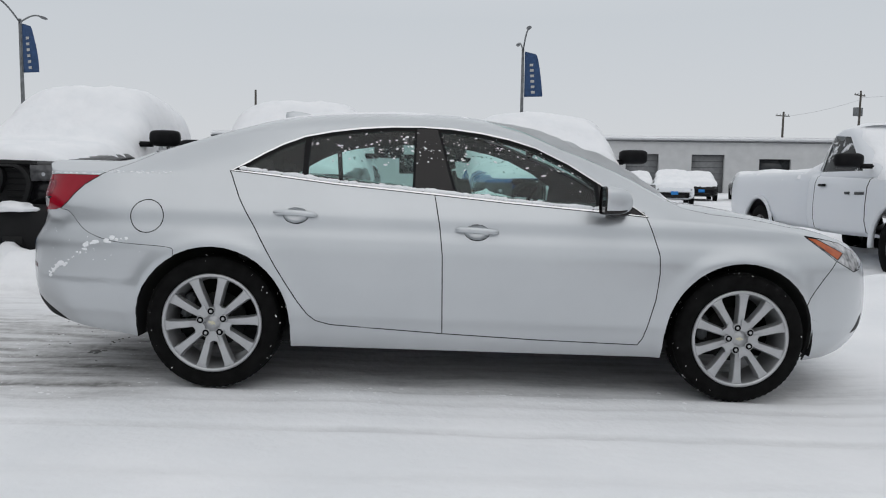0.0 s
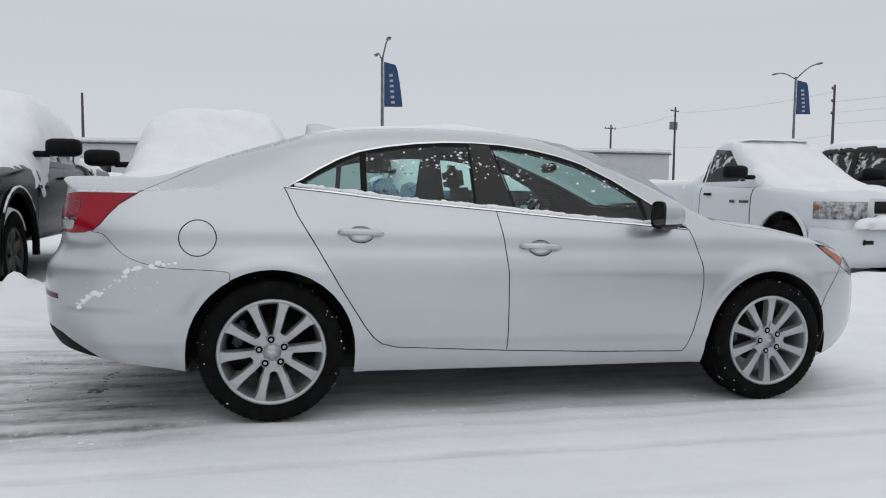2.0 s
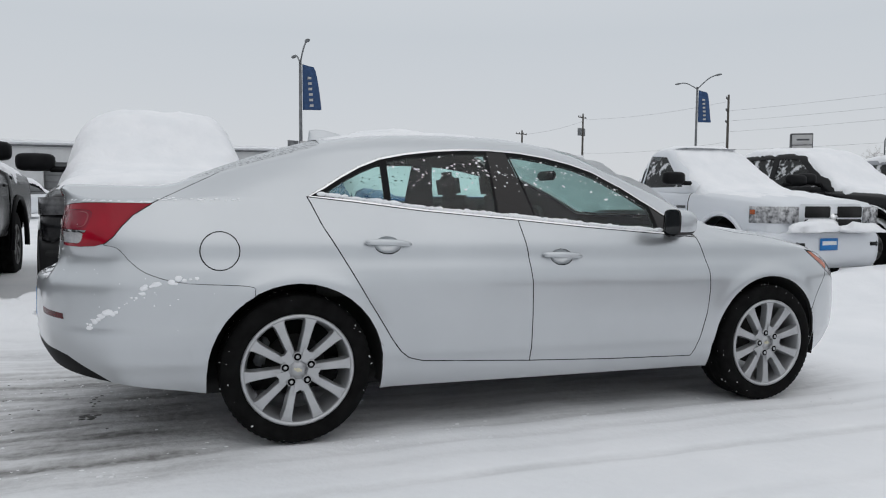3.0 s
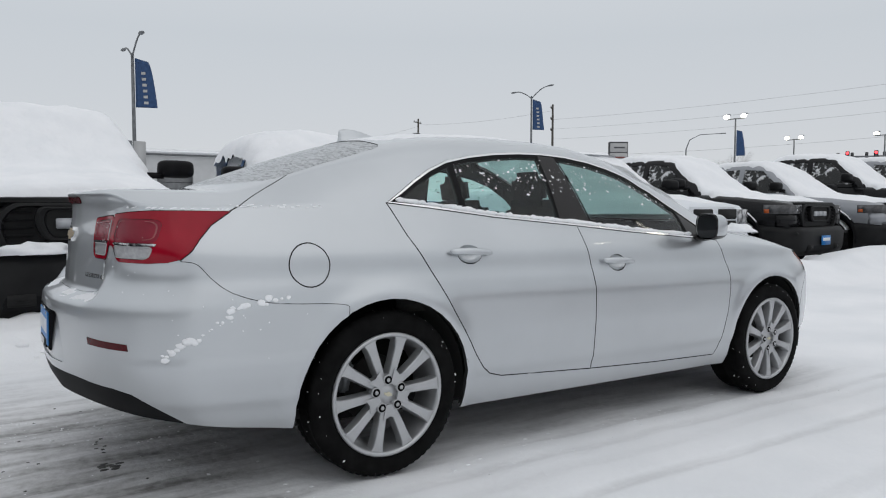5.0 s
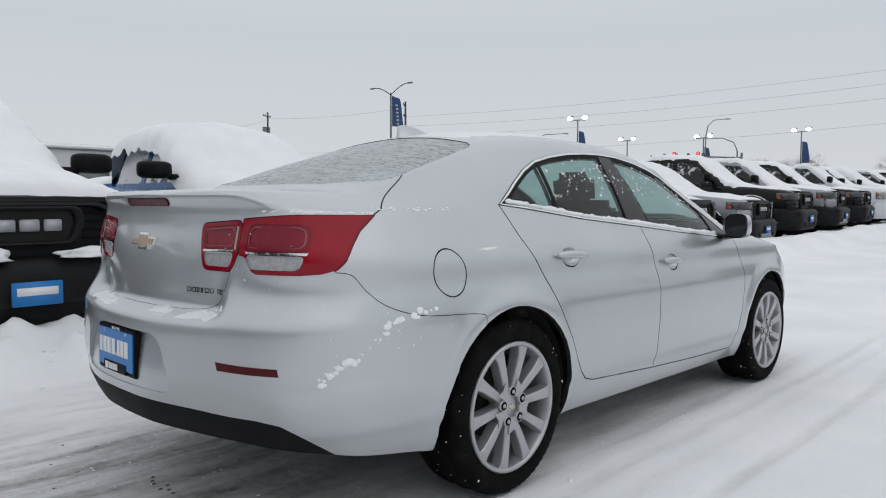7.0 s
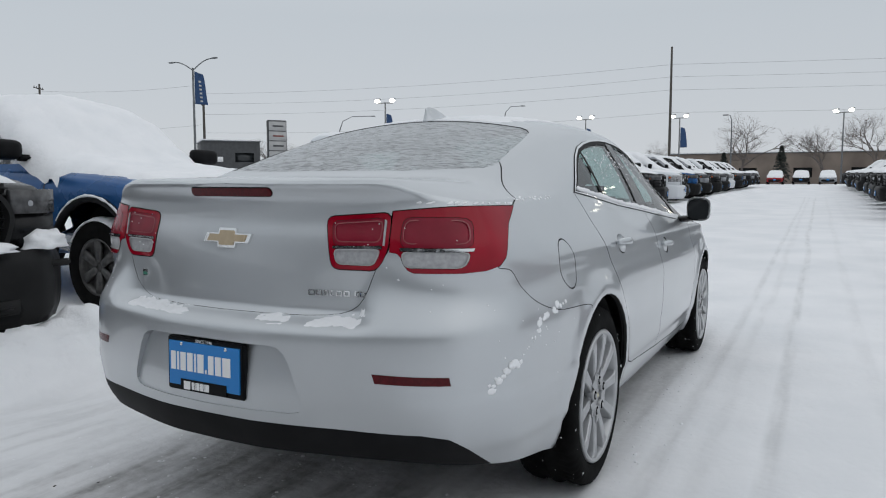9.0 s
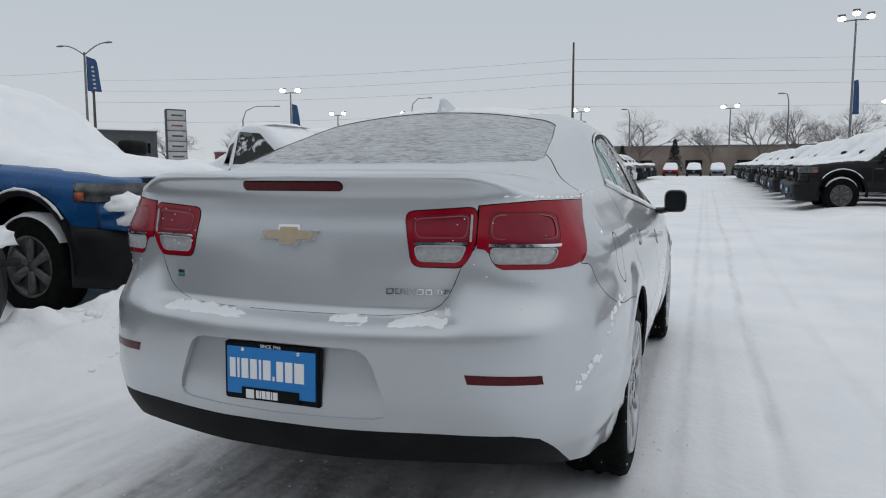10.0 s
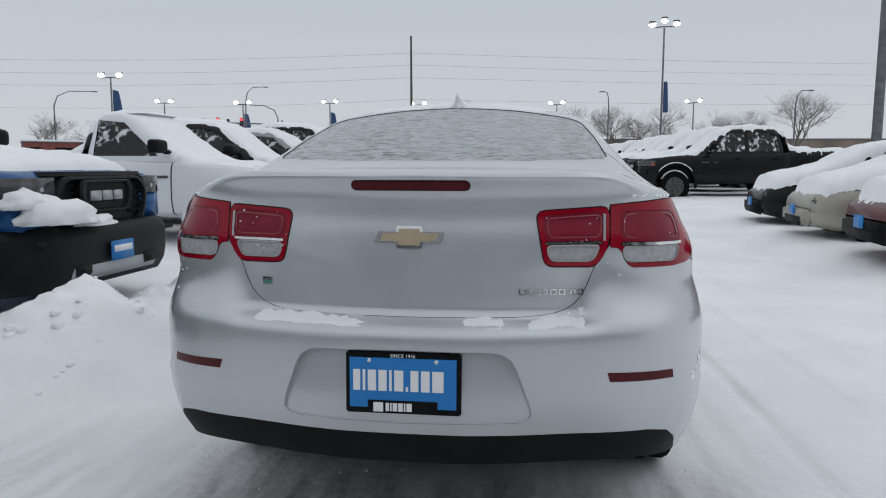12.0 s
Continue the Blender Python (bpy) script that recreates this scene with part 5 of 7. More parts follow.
def step_cover(u, v):
    y = 0.50 - u * 1.0
    heap_at = max(smoothstep(0.47, 0.43, y) * smoothstep(0.02, 0.16, y), 0.85 * smoothstep(-0.13, -0.16, y) * smoothstep(-0.29, -0.25, y), smoothstep(-0.30, -0.34, y) * smoothstep(-0.50, -0.47, y), 0.5 * smoothstep(-0.02, -0.04, y) * smoothstep(-0.10, -0.07, y))
    n = 0.5 + 0.5 * noise.noise(Vector((y * 16, v * 2.2, 1.0))) + 0.35 * noise.noise(Vector((y * 45, v * 5, 4.0)))
    rim = min(1.0, 5 * v, 5 * (1 - v), 30 * u, 30 * (1 - u))
    return 0.012 * (heap_at - 0.30 - n * (0.55 + 0.55 * abs(2 * v - 0.9))) * rim - 0.0012 * (1 - rim)


tagged(part("bumper_snow", patch(step_place, 260, 14, step_cover), SNOW, sedan, "patches of snow on the bumper step"), kind="stuff")


# blotches of thin snow on the rear corners under the lamps
def corner_snow(sign, seed):
    def place(u, v):
        return skin_rear(sign * (0.56 + 0.26 * u), 0.745 + 0.135 * v)

    def cover(u, v):
        n = noise.noise(Vector((u * 5 + v * 2, v * 4.5, seed))) + 0.45 * noise.noise(Vector((u * 15, v * 9, seed + 2)))
        rim = min(1.0, 6 * u, 6 * (1 - u), 6 * v, 6 * (1 - v))
        return 0.004 * (n - 0.20 - (0.14 if sign < 0 else 0.0)) * rim - 0.001 * (1 - rim)
    return patch(place, 60, 34, cover)


for sign in (-1, 1):
    tagged(part("corner_snow", corner_snow(sign, 3.0 + sign), SNOW, sedan, "thin blotches of snow under the tail lamp"), kind="stuff")
spots = []
for sign in (-1, 1):
    for k in range(26):
        x = rs.uniform(-0.62, -0.25)
        co, n = skin_side(x, 1.085 + 0.012 * rs.random() + 0.02 * (x + 0.6), 0.0, sign)
        r = 0.0015 + 0.003 * rs.random()
        spots.append((co, n, X, r * 2.4, r, 0.0015))
    for k in range(14):
        x = rs.uniform(-0.95, -0.6)
        co, n = skin_side(x, 1.078, 0.0, sign)
        spots.append((co, n, X, 0.006 + 0.008 * rs.random(), 0.002 + 0.002 * rs.random(), 0.0015))
trail = [(-0.44, 0.757), (-0.50, 0.748), (-0.57, 0.735), (-0.63, 0.728), (-0.67, 0.69), (-0.71, 0.65), (-0.75, 0.625), (-0.80, 0.600), (-0.84, 0.575), (-0.86, 0.550)]
for (x0, z0), (x1, z1) in zip(trail, trail[1:]):
    for k in range(5):
        u = rs.random()
        r = (0.004 + 0.010 * rs.random() ** 2) * (0.45 if -0.73 < x0 < -0.64 else 1.0)
        co, n = skin_side(x0 + (x1 - x0) * u + rs.gauss(0, 0.007), z0 + (z1 - z0) * u + rs.gauss(0, 0.006), 0.0, -1)
        spots.append((co, n, X, r * rs.uniform(1.0, 1.6), r, 0.002))
skin_lumps("shoulder_snow", spots, "thin snow along the shoulder and splashed behind the wheel")
# a thin sheet over roof, lid and bonnet
film = bmesh.new()
cols = []
for i in range(150):
    x = -0.985 + 3.5 * i / 149
    row = []
    for j in range(41):
        w = lerp_table([(-1.0, 0.30), (-0.9, 0.46), (-0.6, 0.56), (-0.45, 0.52), (0.2, 0.46), (1.4, 0.47), (1.6, 0.535), (2.2, 0.60), (2.4, 0.58), (2.52, 0.5)], x)
        y = w * (2 * j / 40 - 1)
        hit, nn, _, _ = SKIN.ray_cast(Vector((x, y if abs(y) > 1e-4 else 1e-3, 3)), Vector((0, 0, -1)))
        n = skin_at(hit)[1]
        thick = -0.004 + 0.010 * noise.noise(Vector((x * 3, y * 3, 7.0))) + 0.004 * noise.noise(Vector((x * 14, y * 14, 2.0)))
        thick += 0.012 * smoothstep(1.35, 1.7, x) + (0.030 + 0.03 * noise.noise(Vector((x * 9, y * 5, 3.0)))) * smoothstep(1.5, 1.9, x) * smoothstep(2.5, 2.25, x) + (0.008 if 0.2 < x < 1.3 else 0) + (0.003 if x < -0.55 else 0)
        edge = max(abs(2 * j / 40 - 1) ** 12, 1 - smoothstep(0, 0.03, i / 149), 1 - smoothstep(0, 0.03, 1 - i / 149))
        row.append(film.verts.new(hit + n * (thick * (1 - edge) - 0.008 * edge)))
    cols.append(row)
for a, b in zip(cols, cols[1:]):
    for j in range(40):
        film.faces.new((a[j], b[j], b[j + 1], a[j + 1]))
bmesh.ops.delete(film, geom=[f for f in film.faces if f.calc_center_median().x < 0.17], context="FACES")
bmesh.ops.recalc_face_normals(film, faces=film.faces)
sheet = film.copy()
front = film.copy()
for bm, x0, x1 in ((film, 0.0, 1.40), (sheet, 1.40, 2.40), (front, 2.40, 3.0)):
    bmesh.ops.delete(bm, geom=[f for f in bm.faces if not x0 <= f.calc_center_median().x < x1], context="FACES")
part("windscreen_snow", sheet, THINSNOW, sedan, "thin snow lying on the windscreen")
part("roof_snow", film, SNOW, sedan, "thin sheet of snow on the roof")
part("bonnet_snow", front, SNOW, sedan, "thin sheet of snow on the bonnet")


# ---- the ground: a plowed lane between banks of snow ----
TRACKS = [(-1.47, 0.045, 0.36), (-1.2, 0.05, 0.15), (-1.05, 0.04, 0.25), (-2.35, 0.10, 0.06), (-0.78, 0.13, 0.5), (0.78, 0.13, 0.65), (-1.94, 0.06, 0.12)]


def wobble(x, k):
    return 0.10 * noise.noise(Vector((x * 0.25, k * 7.3, 1.7))) + 0.03 * noise.noise(Vector((x * 1.1, k * 3.1, 5.2)))


def wear_shade_at(x, y):
    w = 0.0
    for k, (ty, half, much) in enumerate(TRACKS):
        fade = 1.0
        if abs(ty) < 1:
            fade = smoothstep(-4.6, -1.2, x) * smoothstep(4.4, 2.9, x)
        d = abs(y - ty - ((0.5 if abs(ty) > 1 else 0.3) * wobble(x, k)))
        w = max(w, 0.62 * much * fade * smoothstep(half, half * 0.55, d))
    # slush under the sedan, with its shade put into the same mask
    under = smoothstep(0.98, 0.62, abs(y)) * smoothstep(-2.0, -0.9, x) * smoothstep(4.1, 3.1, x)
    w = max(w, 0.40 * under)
    # tracks behind the sedan, darkened further to stand for its shade
    rear = smoothstep(1.35, 0.7, abs(y + 0.1)) * smoothstep(-6.0, -2.0, x) * smoothstep(0, -0.6, x)
    # trodden ground, greyed partly for the shade of the trucks
    trampled_shaded = smoothstep(2.3, 1.5, y) * smoothstep(0.2, 0.9, y) * smoothstep(0.6, -0.8, x) * smoothstep(-9, -4, x)
    w = max(w, (0.26 + 0.22 * noise.noise(Vector((x * 1.3, y * 2.6, 9.0)))) * trampled_shaded)
    tread = 0.82 + 0.34 * noise.noise(Vector((x * 0.5, y * 11.0, 4.0))) + 0.12 * noise.noise(Vector((x * 1.2, y * 24.0, 1.0)))
    return max(w, 0.95 * rear * tread)


def bank(x, y):
    """Heaped snow in front of the parked trucks and along the far side of the lane."""
    lump = 0.5 + 0.5 * noise.noise(Vector((x * 0.9, y * 0.9, 3.3)))
    small = noise.noise(Vector((x * 3.1, y * 3.1, 8.1)))
    near = smoothstep(1.75, 2.55, y + 0.35 * noise.noise(Vector((x * 0.6, 0, 0)))) * smoothstep(3.35, 2.75, y)
    h = near * (0.12 + 0.22 * lump + 0.06 * small) * (1 + 0.15 * smoothstep(9, 13, x) * smoothstep(26, 16, x))
    h *= 1 - 0.35 * smoothstep(1.2, 2.0, x) * smoothstep(4.4, 3.6, x)
    h += (0.10 + 0.16 * lump + 0.05 * small) * smoothstep(0.5, 1.2, x) * smoothstep(1.9, 1.4, x) * smoothstep(1.8, 2.3, y) * smoothstep(2.9, 2.5, y)
    clods = max(0.0, noise.noise(Vector((x * 4.3, y * 4.3, 6.0))) - 0.05) + 0.5 * max(0.0, noise.noise(Vector((x * 9.5, y * 9.5, 2.0))))
    h += near * 0.13 * clods * smoothstep(6.0, 3.0, x)
    far = smoothstep(-3.6, -4.6, y)
    return h + far * (0.10 + 0.08 * lump + 0.02 * small)


def ground_z(x, y, fine=True):
    r = math.hypot(x - 1.2, y)
    tilt = -0.0209 * max(-4.0, min(x, 3.2)) * smoothstep(4.5, 2.0, abs(y)) * smoothstep(12, 4, x)
    z = tilt + min(0.013 * max(0.0, r - 6), 1.0)
    if fine and r < 60:
        z += bank(x, y) * smoothstep(80, 30, r)
        z += 0.012 * noise.noise(Vector((x * 1.7, y * 1.7, 0.4))) + 0.005 * noise.noise(Vector((x * 6, y * 6, 2.4)))
        z -= 0.03 * wear_shade_at(x, y)
    return z


def ground_sheet():
    bm = bmesh.new()
    lay = bm.verts.layers.float.new("wear_shade")

    def axis(lo, hi, step, far):
        out = [lo + step * k for k in range(int(round((hi - lo) / step)) + 1)]
        d, v = step, hi
        while v < far:
            d *= 1.14
            v += d
            out.append(v)
        d, v = step, lo
        while v > -far:
            d *= 1.14
            v -= d
            out.insert(0, v)
        return out

    xs, ys = axis(-4.2, 6.6, 0.05, 1500), axis(-4.6, 4.0, 0.035, 1500)
    vs = []
    for x in xs:
        row = []
        for y in ys:
            v = bm.verts.new((x, y, ground_z(x, y)))
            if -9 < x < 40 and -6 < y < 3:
                v[lay] = wear_shade_at(x, y)
            row.append(v)
        vs.append(row)
    for i in range(len(xs) - 1):
        for j in range(len(ys) - 1):
            bm.faces.new((vs[i][j], vs[i + 1][j], vs[i + 1][j + 1], vs[i][j + 1]))
    return bm


ground = tagged(part("ground", ground_sheet(), TRODDEN), "snow-covered parking lot ground with worn tyre tracks and painted shade by the sedan", "ground", kind="structure")


def clots(name, spots, mat, label):
    """Small loose bits lying on the ground, too many to count: rows of x, y, length, width and height."""
    bm = bmesh.new()
    for n_, (x, y, a, b, c) in enumerate(spots):
        base = Vector((x, y, ground_z(x, y)))
        vs = [bm.verts.new(base + Vector((q.x * a, q.y * b, q.z * c)) * (1 + 0.45 * noise.noise(q * 1.9 + Vector((n_ * 2.3, 0, 0))))) for q in BALL_V]
        for f in BALL_F:
            bm.faces.new([vs[k] for k in f])
    return tagged(part(name, bm, mat), label, "snow", kind="stuff")


rg = random.Random(9)
spots = []
for k in range(200):
    x, y = rg.uniform(-1.5, -0.3), rg.gauss(0.35, 0.42)
    r = 0.002 + 0.007 * rg.random() ** 3
    spots.append((x, y, r * rg.uniform(0.8, 1.6), r, r * 0.5))
for k in range(150):
    x, y = rg.uniform(-1.2, 3.2), -0.95 + rg.gauss(0, 0.09)
    r = 0.003 + 0.006 * rg.random() ** 3
    spots.append((x, y, r * 1.5, r, r * 0.5))
for k in range(40):
    x, y = rg.uniform(0.3, 4.5), rg.uniform(2.0, 2.9)
    r = 0.01 + 0.03 * rg.random() ** 2
    spots.append((x, y, r * 1.2, r, r * 0.7))
for k in range(30):
    x, y = rg.uniform(-1.6, 1.9), rg.gauss(2.35, 0.18)
    r = 0.012 + 0.035 * rg.random() ** 3
    spots.append((x, y, r * rg.uniform(0.9, 1.5), r, r * 0.75))
clots("slush_crumb", spots, SNOW, "loose crumbs of snow on the trodden ground")
spots = [(-0.93 + rg.gauss(0, 0.035), -0.15 + rg.gauss(0, 0.02), 0.018, 0.012, 0.004) for k in range(9)]
spots += [(-0.92 + rg.gauss(0, 0.015), -0.05 + 0.33 * rg.random(), 0.009, 0.006, 0.004) for k in range(7)]
spots += [(rg.uniform(-1.6, -0.6), rg.uniform(-0.4, 1.0), 0.007, 0.005, 0.003) for k in range(14)]
clots("grit", spots, IRON, "dark bits of grit dropped on the snow")


def heap(name, size, seed, mat=SNOW, rough=0.45):
    """A lump of snow: a flattened ball with an uneven outline."""
    bm = bmesh.new()
    bmesh.ops.create_icosphere(bm, subdivisions=3, radius=1.0)
    for v in bm.verts:
        d = 1 + rough * noise.noise(v.co * 1.6 + Vector((seed, 0, 0))) + 0.5 * rough * noise.noise(v.co * 4 + Vector((0, seed, 0)))
        v.co = Vector((v.co.x * size[0] * d, v.co.y * size[1] * d, max(-0.25, v.co.z) * size[2] * d))
    return part(name, bm, mat)


# ---- parked pickups ----
def rounded_ring(xf, xr, hw, z, n=36, e=0.28):
    """A level ring with rounded corners."""
    out = []
    cx, ax = (xf + xr) / 2, (xf - xr) / 2
    for k in range(n):
        a = 2 * math.pi * k / n
        c, s = math.cos(a), math.sin(a)
        out.append((cx + ax * math.copysign(abs(c) ** e, c), hw * math.copysign(abs(s) ** e, s), z))
    return out


def loft(stations, section):
    bm = bmesh.new()
    sweep(bm, [section(*s) for s in stations])
    return bm


def body_section(x, hw, zb, zt, crown):
    half = [(0.0, zb), (hw * 0.8, zb), (hw * 0.96, zb + 0.06), (hw, zb + 0.2), (hw * 1.005, 0.5 * (zb + zt)), (hw * 0.99, zt - 0.14), (hw * 0.955, zt - 0.05), (hw * 0.88, zt - 0.005), (hw * 0.5, zt + 0.7 * crown), (0.0, zt + crown)]
    return [(x, y, z) for y, z in half] + [(x, -y, z) for y, z in half[-2:0:-1]]


def refine(bm, cuts=2):
    bmesh.ops.subdivide_edges(bm, edges=bm.edges[:], cuts=cuts, use_grid_fill=True)


def take(bm, index):
    """The faces of one number, as a bmesh of their own."""
    out = bm.copy()
    bmesh.ops.delete(out, geom=[f for f in out.faces if f.material_index != index], context="FACES")
    for f in out.faces:
        f.material_index = 0
    return out


TRUCK_TOP = [(-5.74, 1.33), (-5.6, 1.42), (-4.3, 1.42), (-4.02, 1.56), (-3.9, 1.86), (-3.65, 1.98), (-3.2, 2.02), (-2.6, 2.00), (-2.3, 1.90), (-1.9, 1.62), (-1.5, 1.36), (-1.2, 1.29), (-0.6, 1.23), (-0.2, 1.16), (-0.03, 1.04)]
CLASSIC_TOP = [(-5.74, 1.33), (-5.6, 1.40), (-3.4, 1.41), (-3.08, 1.56), (-2.97, 1.84), (-2.8, 1.95), (-2.5, 1.975), (-2.28, 1.91), (-1.9, 1.63), (-1.5, 1.37), (-1.2, 1.29), (-0.6, 1.23), (-0.2, 1.16), (-0.03, 1.04)]
CLASSIC_WIDE = [(-5.74, 0.92), (-3.4, 0.98), (-3.08, 0.82), (-2.8, 0.73), (-2.4, 0.72), (-2.15, 0.77), (-1.7, 0.86), (-1.35, 0.96), (-0.3, 0.94), (-0.03, 0.72)]
TRUCK_WIDE = [(-5.74, 0.92), (-4.3, 0.98), (-4.02, 0.82), (-3.6, 0.73), (-2.6, 0.72), (-2.2, 0.76), (-1.7, 0.86), (-1.35, 0.96), (-0.3, 0.94), (-0.03, 0.72)]


def snow_blanket(top, wide, seed, thick=1.0, x0=None, x1=None, nx=150, ny=34, drape=0.0):
    """Snow lying over a vehicle from end to end, its rim rounded and ragged."""
    bm = bmesh.new()
    lo, hi = top[0][0] if x0 is None else x0, top[-1][0] if x1 is None else x1
    rows = []
    for i in range(nx + 1):
        u = lo + (hi - lo) * i / nx
        row = []
        rag = 0.05 * noise.noise(Vector((u * 3.2, seed, 0))) + 0.04 * noise.noise(Vector((u * 9, seed, 4))) + 0.03 * noise.noise(Vector((u * 19, seed, 6)))
        for j in range(ny + 1):
            v = 2 * j / ny - 1
            side = rag if v > 0 else 0.05 * noise.noise(Vector((u * 3.2, seed + 9, 0)))
            cab_at = smoothstep(-4.1, -3.7, u) * smoothstep(-1.2, -2.0, u)
            w = lerp_table(wide, u) + side + 0.22 * (drape > 0) * cab_at
            edge = abs(v) ** (5 if drape else 9)
            endf = smoothstep(0, 0.035, i / nx) * smoothstep(0, 0.035, 1 - i / nx)
            y = w * math.copysign(1 - (1 - abs(v)) ** 1.25, v) if v else 0.0
            lumps = 0.045 * noise.noise(Vector((u * 1.3, y * 1.5, seed))) + 0.026 * noise.noise(Vector((u * 4, y * 4, seed))) + 0.010 * noise.noise(Vector((u * 10, y * 10, seed)))
            z = lerp_table(top, u) - 0.05 * (y / max(w, 0.1)) ** 2 + lumps * (1 - edge) + (thick - 1) * 0.12 * (1 - edge) * endf
            z -= (0.17 + drape * cab_at + 0.12 * noise.noise(Vector((u * 7, seed + v, 2)))) * edge + (0.12 + 0.08 * noise.noise(Vector((y * 9, seed, 5)))) * (1 - endf)
            row.append(bm.verts.new((u, y, z)))
        rows.append(row)
    for a, b in zip(rows, rows[1:]):
        for j in range(ny):
            bm.faces.new((a[j], a[j + 1], b[j + 1], b[j]))
    bmesh.ops.recalc_face_normals(bm, faces=bm.faces)
    if sum(f.normal.z for f in bm.faces) < 0:
        bmesh.ops.reverse_faces(bm, faces=bm.faces)
    return bm


def truck_wheel(parent, x, y, rim_mat):
    base = Matrix.Translation((x, y, 0.40)) @ pose(0, 0, 0, 0, 0, 0 if y < 0 else 180)
    if "tyre" not in SHARED:
        bm = tyre_mesh(0.41, 0.245, 0.27, 30)
        t = part("tyre", bm, RUBBER, parent, "chunky black tyre packed with snow")
        rb = bmesh.new()
        lathe(rb, [(0.225, 0.02), (0.24, 0.0), (0.25, 0.006), (0.245, 0.03), (0.22, 0.06), (0.05, 0.065), (0.045, 0.03), (0.0, 0.03)], 36)
        bmesh.ops.remove_doubles(rb, verts=rb.verts, dist=1e-5)
        bmesh.ops.recalc_face_normals(rb, faces=rb.faces)
        r = part("rim", rb, rim_mat, t, "dark alloy rim")
        sb = bmesh.new()
        sweep(sb, [[(-w, d, z), (w, d, z), (w * 0.8, d + 0.05, z), (-w * 0.8, d + 0.05, z)] for w, d, z in ((0.03, 0.02, 0.04), (0.032, 0.012, 0.14), (0.045, 0.012, 0.232))])
        SHARED["tyre"], SHARED["rim"], SHARED["spoke"] = t.data, r.data, None
        s = part("spoke", sb, IRON, t)
        SHARED["spoke"] = s.data
        start = 1
    else:
        t = tagged(new("tyre", SHARED["tyre"]), "chunky black tyre packed with snow")
        t.parent = parent
        r = tagged(new("rim", SHARED["rim"]), "dark alloy rim")
        r.parent = t
        start = 0
    for k in range(start, 6):
        s = new("spoke", SHARED["spoke"])
        s.parent = t
        s.matrix_local = pose(0, 0, 0, 0, 60 * k, 0)
    t.matrix_local = base


SHARED = {}


def pickup(paint, label, classic=False, seed=1.0, thick=1.0, side_glass=None, skid=None, drape=0.0):
    """A parked pickup in its own frame: nose at x = 0 looking along +x. Its snow is a thing of its own, returned beside it."""
    root = tagged(new("pickup_truck"), label, "pickup truck", "parked trucks")
    cut = 0.95 if classic else 0.0
    arch = 0.49 if classic else 0.545
    stations = [(-5.75, 0.94, 0.58, 1.27, 0.0), (-5.68, 0.985, 0.54, 1.31, 0.0), (-4.6, 1.0, 0.52, 1.32, 0.0), (-4.02 + cut, 1.0, 0.5, 1.32, 0.0), (-3.99 + cut, 0.985, 0.5, 1.30, 0.0), (-3.96 + cut, 1.0, 0.48, 1.28, 0.0), (-2.4, 1.005, 0.47, 1.27, 0.0), (-1.5, 1.01, 0.48, 1.23, 0.03), (-0.95, 1.02, 0.5, 1.19, 0.035), (-0.35, 1.0, 0.54, 1.13, 0.03), (-0.12, 0.965, 0.56, 1.09, 0.02), (-0.02, 0.90, 0.6, 1.03, 0.01)]
    bm = loft(stations, body_section)
    refine(bm, 2)
    for f in bm.faces:
        f.material_index = 0
    for wx in (-0.95, -4.55):
        carve(bm, [(wx + arch * math.cos(k * math.pi / 12), 0.44 + arch * math.sin(k * math.pi / 12)) for k in range(24)], (0, 2), lambda c: abs(c.y) > 0.7, 1, (0,))
    for line in ([(-1.62, 0.5), (-1.6, 0.5), (-1.6, 1.27), (-1.62, 1.27)], [(-2.86, 0.5), (-2.845, 0.5), (-2.845, 1.27), (-2.86, 1.27)]):
        carve(bm, line, (0, 2), lambda c: abs(c.y) > 0.7, 2, (0,))
    hole = take(bm, 1)
    seams = []
    for cx in (-1.61, -2.85):
        for sg in (-1, 1):
            one = take(bm, 2)
            bmesh.ops.delete(one, geom=[f for f in one.faces if abs(f.calc_center_median().x - cx) > 0.1 or f.calc_center_median().y * sg < 0], context="FACES")
            seams.append(one)
    bmesh.ops.delete(bm, geom=[f for f in bm.faces if f.material_index], context="FACES")
    part("body", bm, paint, root)
    for one in seams:
        part("door_seam", one, GAP, root)
    for v in hole.verts:
        v.co.y *= 0.72
    part("wheel_house", hole, LINER, root, "black wheel houses")
    cab = bmesh.new()
    sweep(cab, [rounded_ring(xf, xr + cut, hw, z) for xf, xr, hw, z in ((-1.42, -3.98, 0.95, 1.20), (-1.52, -3.97, 0.935, 1.28), (-1.80, -3.93, 0.87, 1.48), (-2.08, -3.88, 0.80, 1.68), (-2.26, -3.83, 0.755, 1.80), (-2.42, -3.72, 0.71, 1.865), (-2.75, -3.45 + 0.3 * cut, 0.55, 1.90))])
    refine(cab, 1)
    for f in cab.faces:
        f.material_index = 0
    carve(cab, [(-1.83, 1.30), (-2.16, 1.56), (-2.40, 1.755), (-2.80, 1.79), (-2.82, 1.30)], (0, 2), lambda c: abs(c.y) > 0.6, 1, (0,))
    if not classic:
        carve(cab, [(-2.92, 1.30), (-2.92, 1.79), (-3.45, 1.775), (-3.68, 1.66), (-3.74, 1.30)], (0, 2), lambda c: abs(c.y) > 0.6, 2, (0,))
    carve(cab, [(-0.80, 1.30), (0.80, 1.30), (0.68, 1.78), (-0.68, 1.78)], (1, 2), lambda c: c.x > -2.5, 3, (0,))
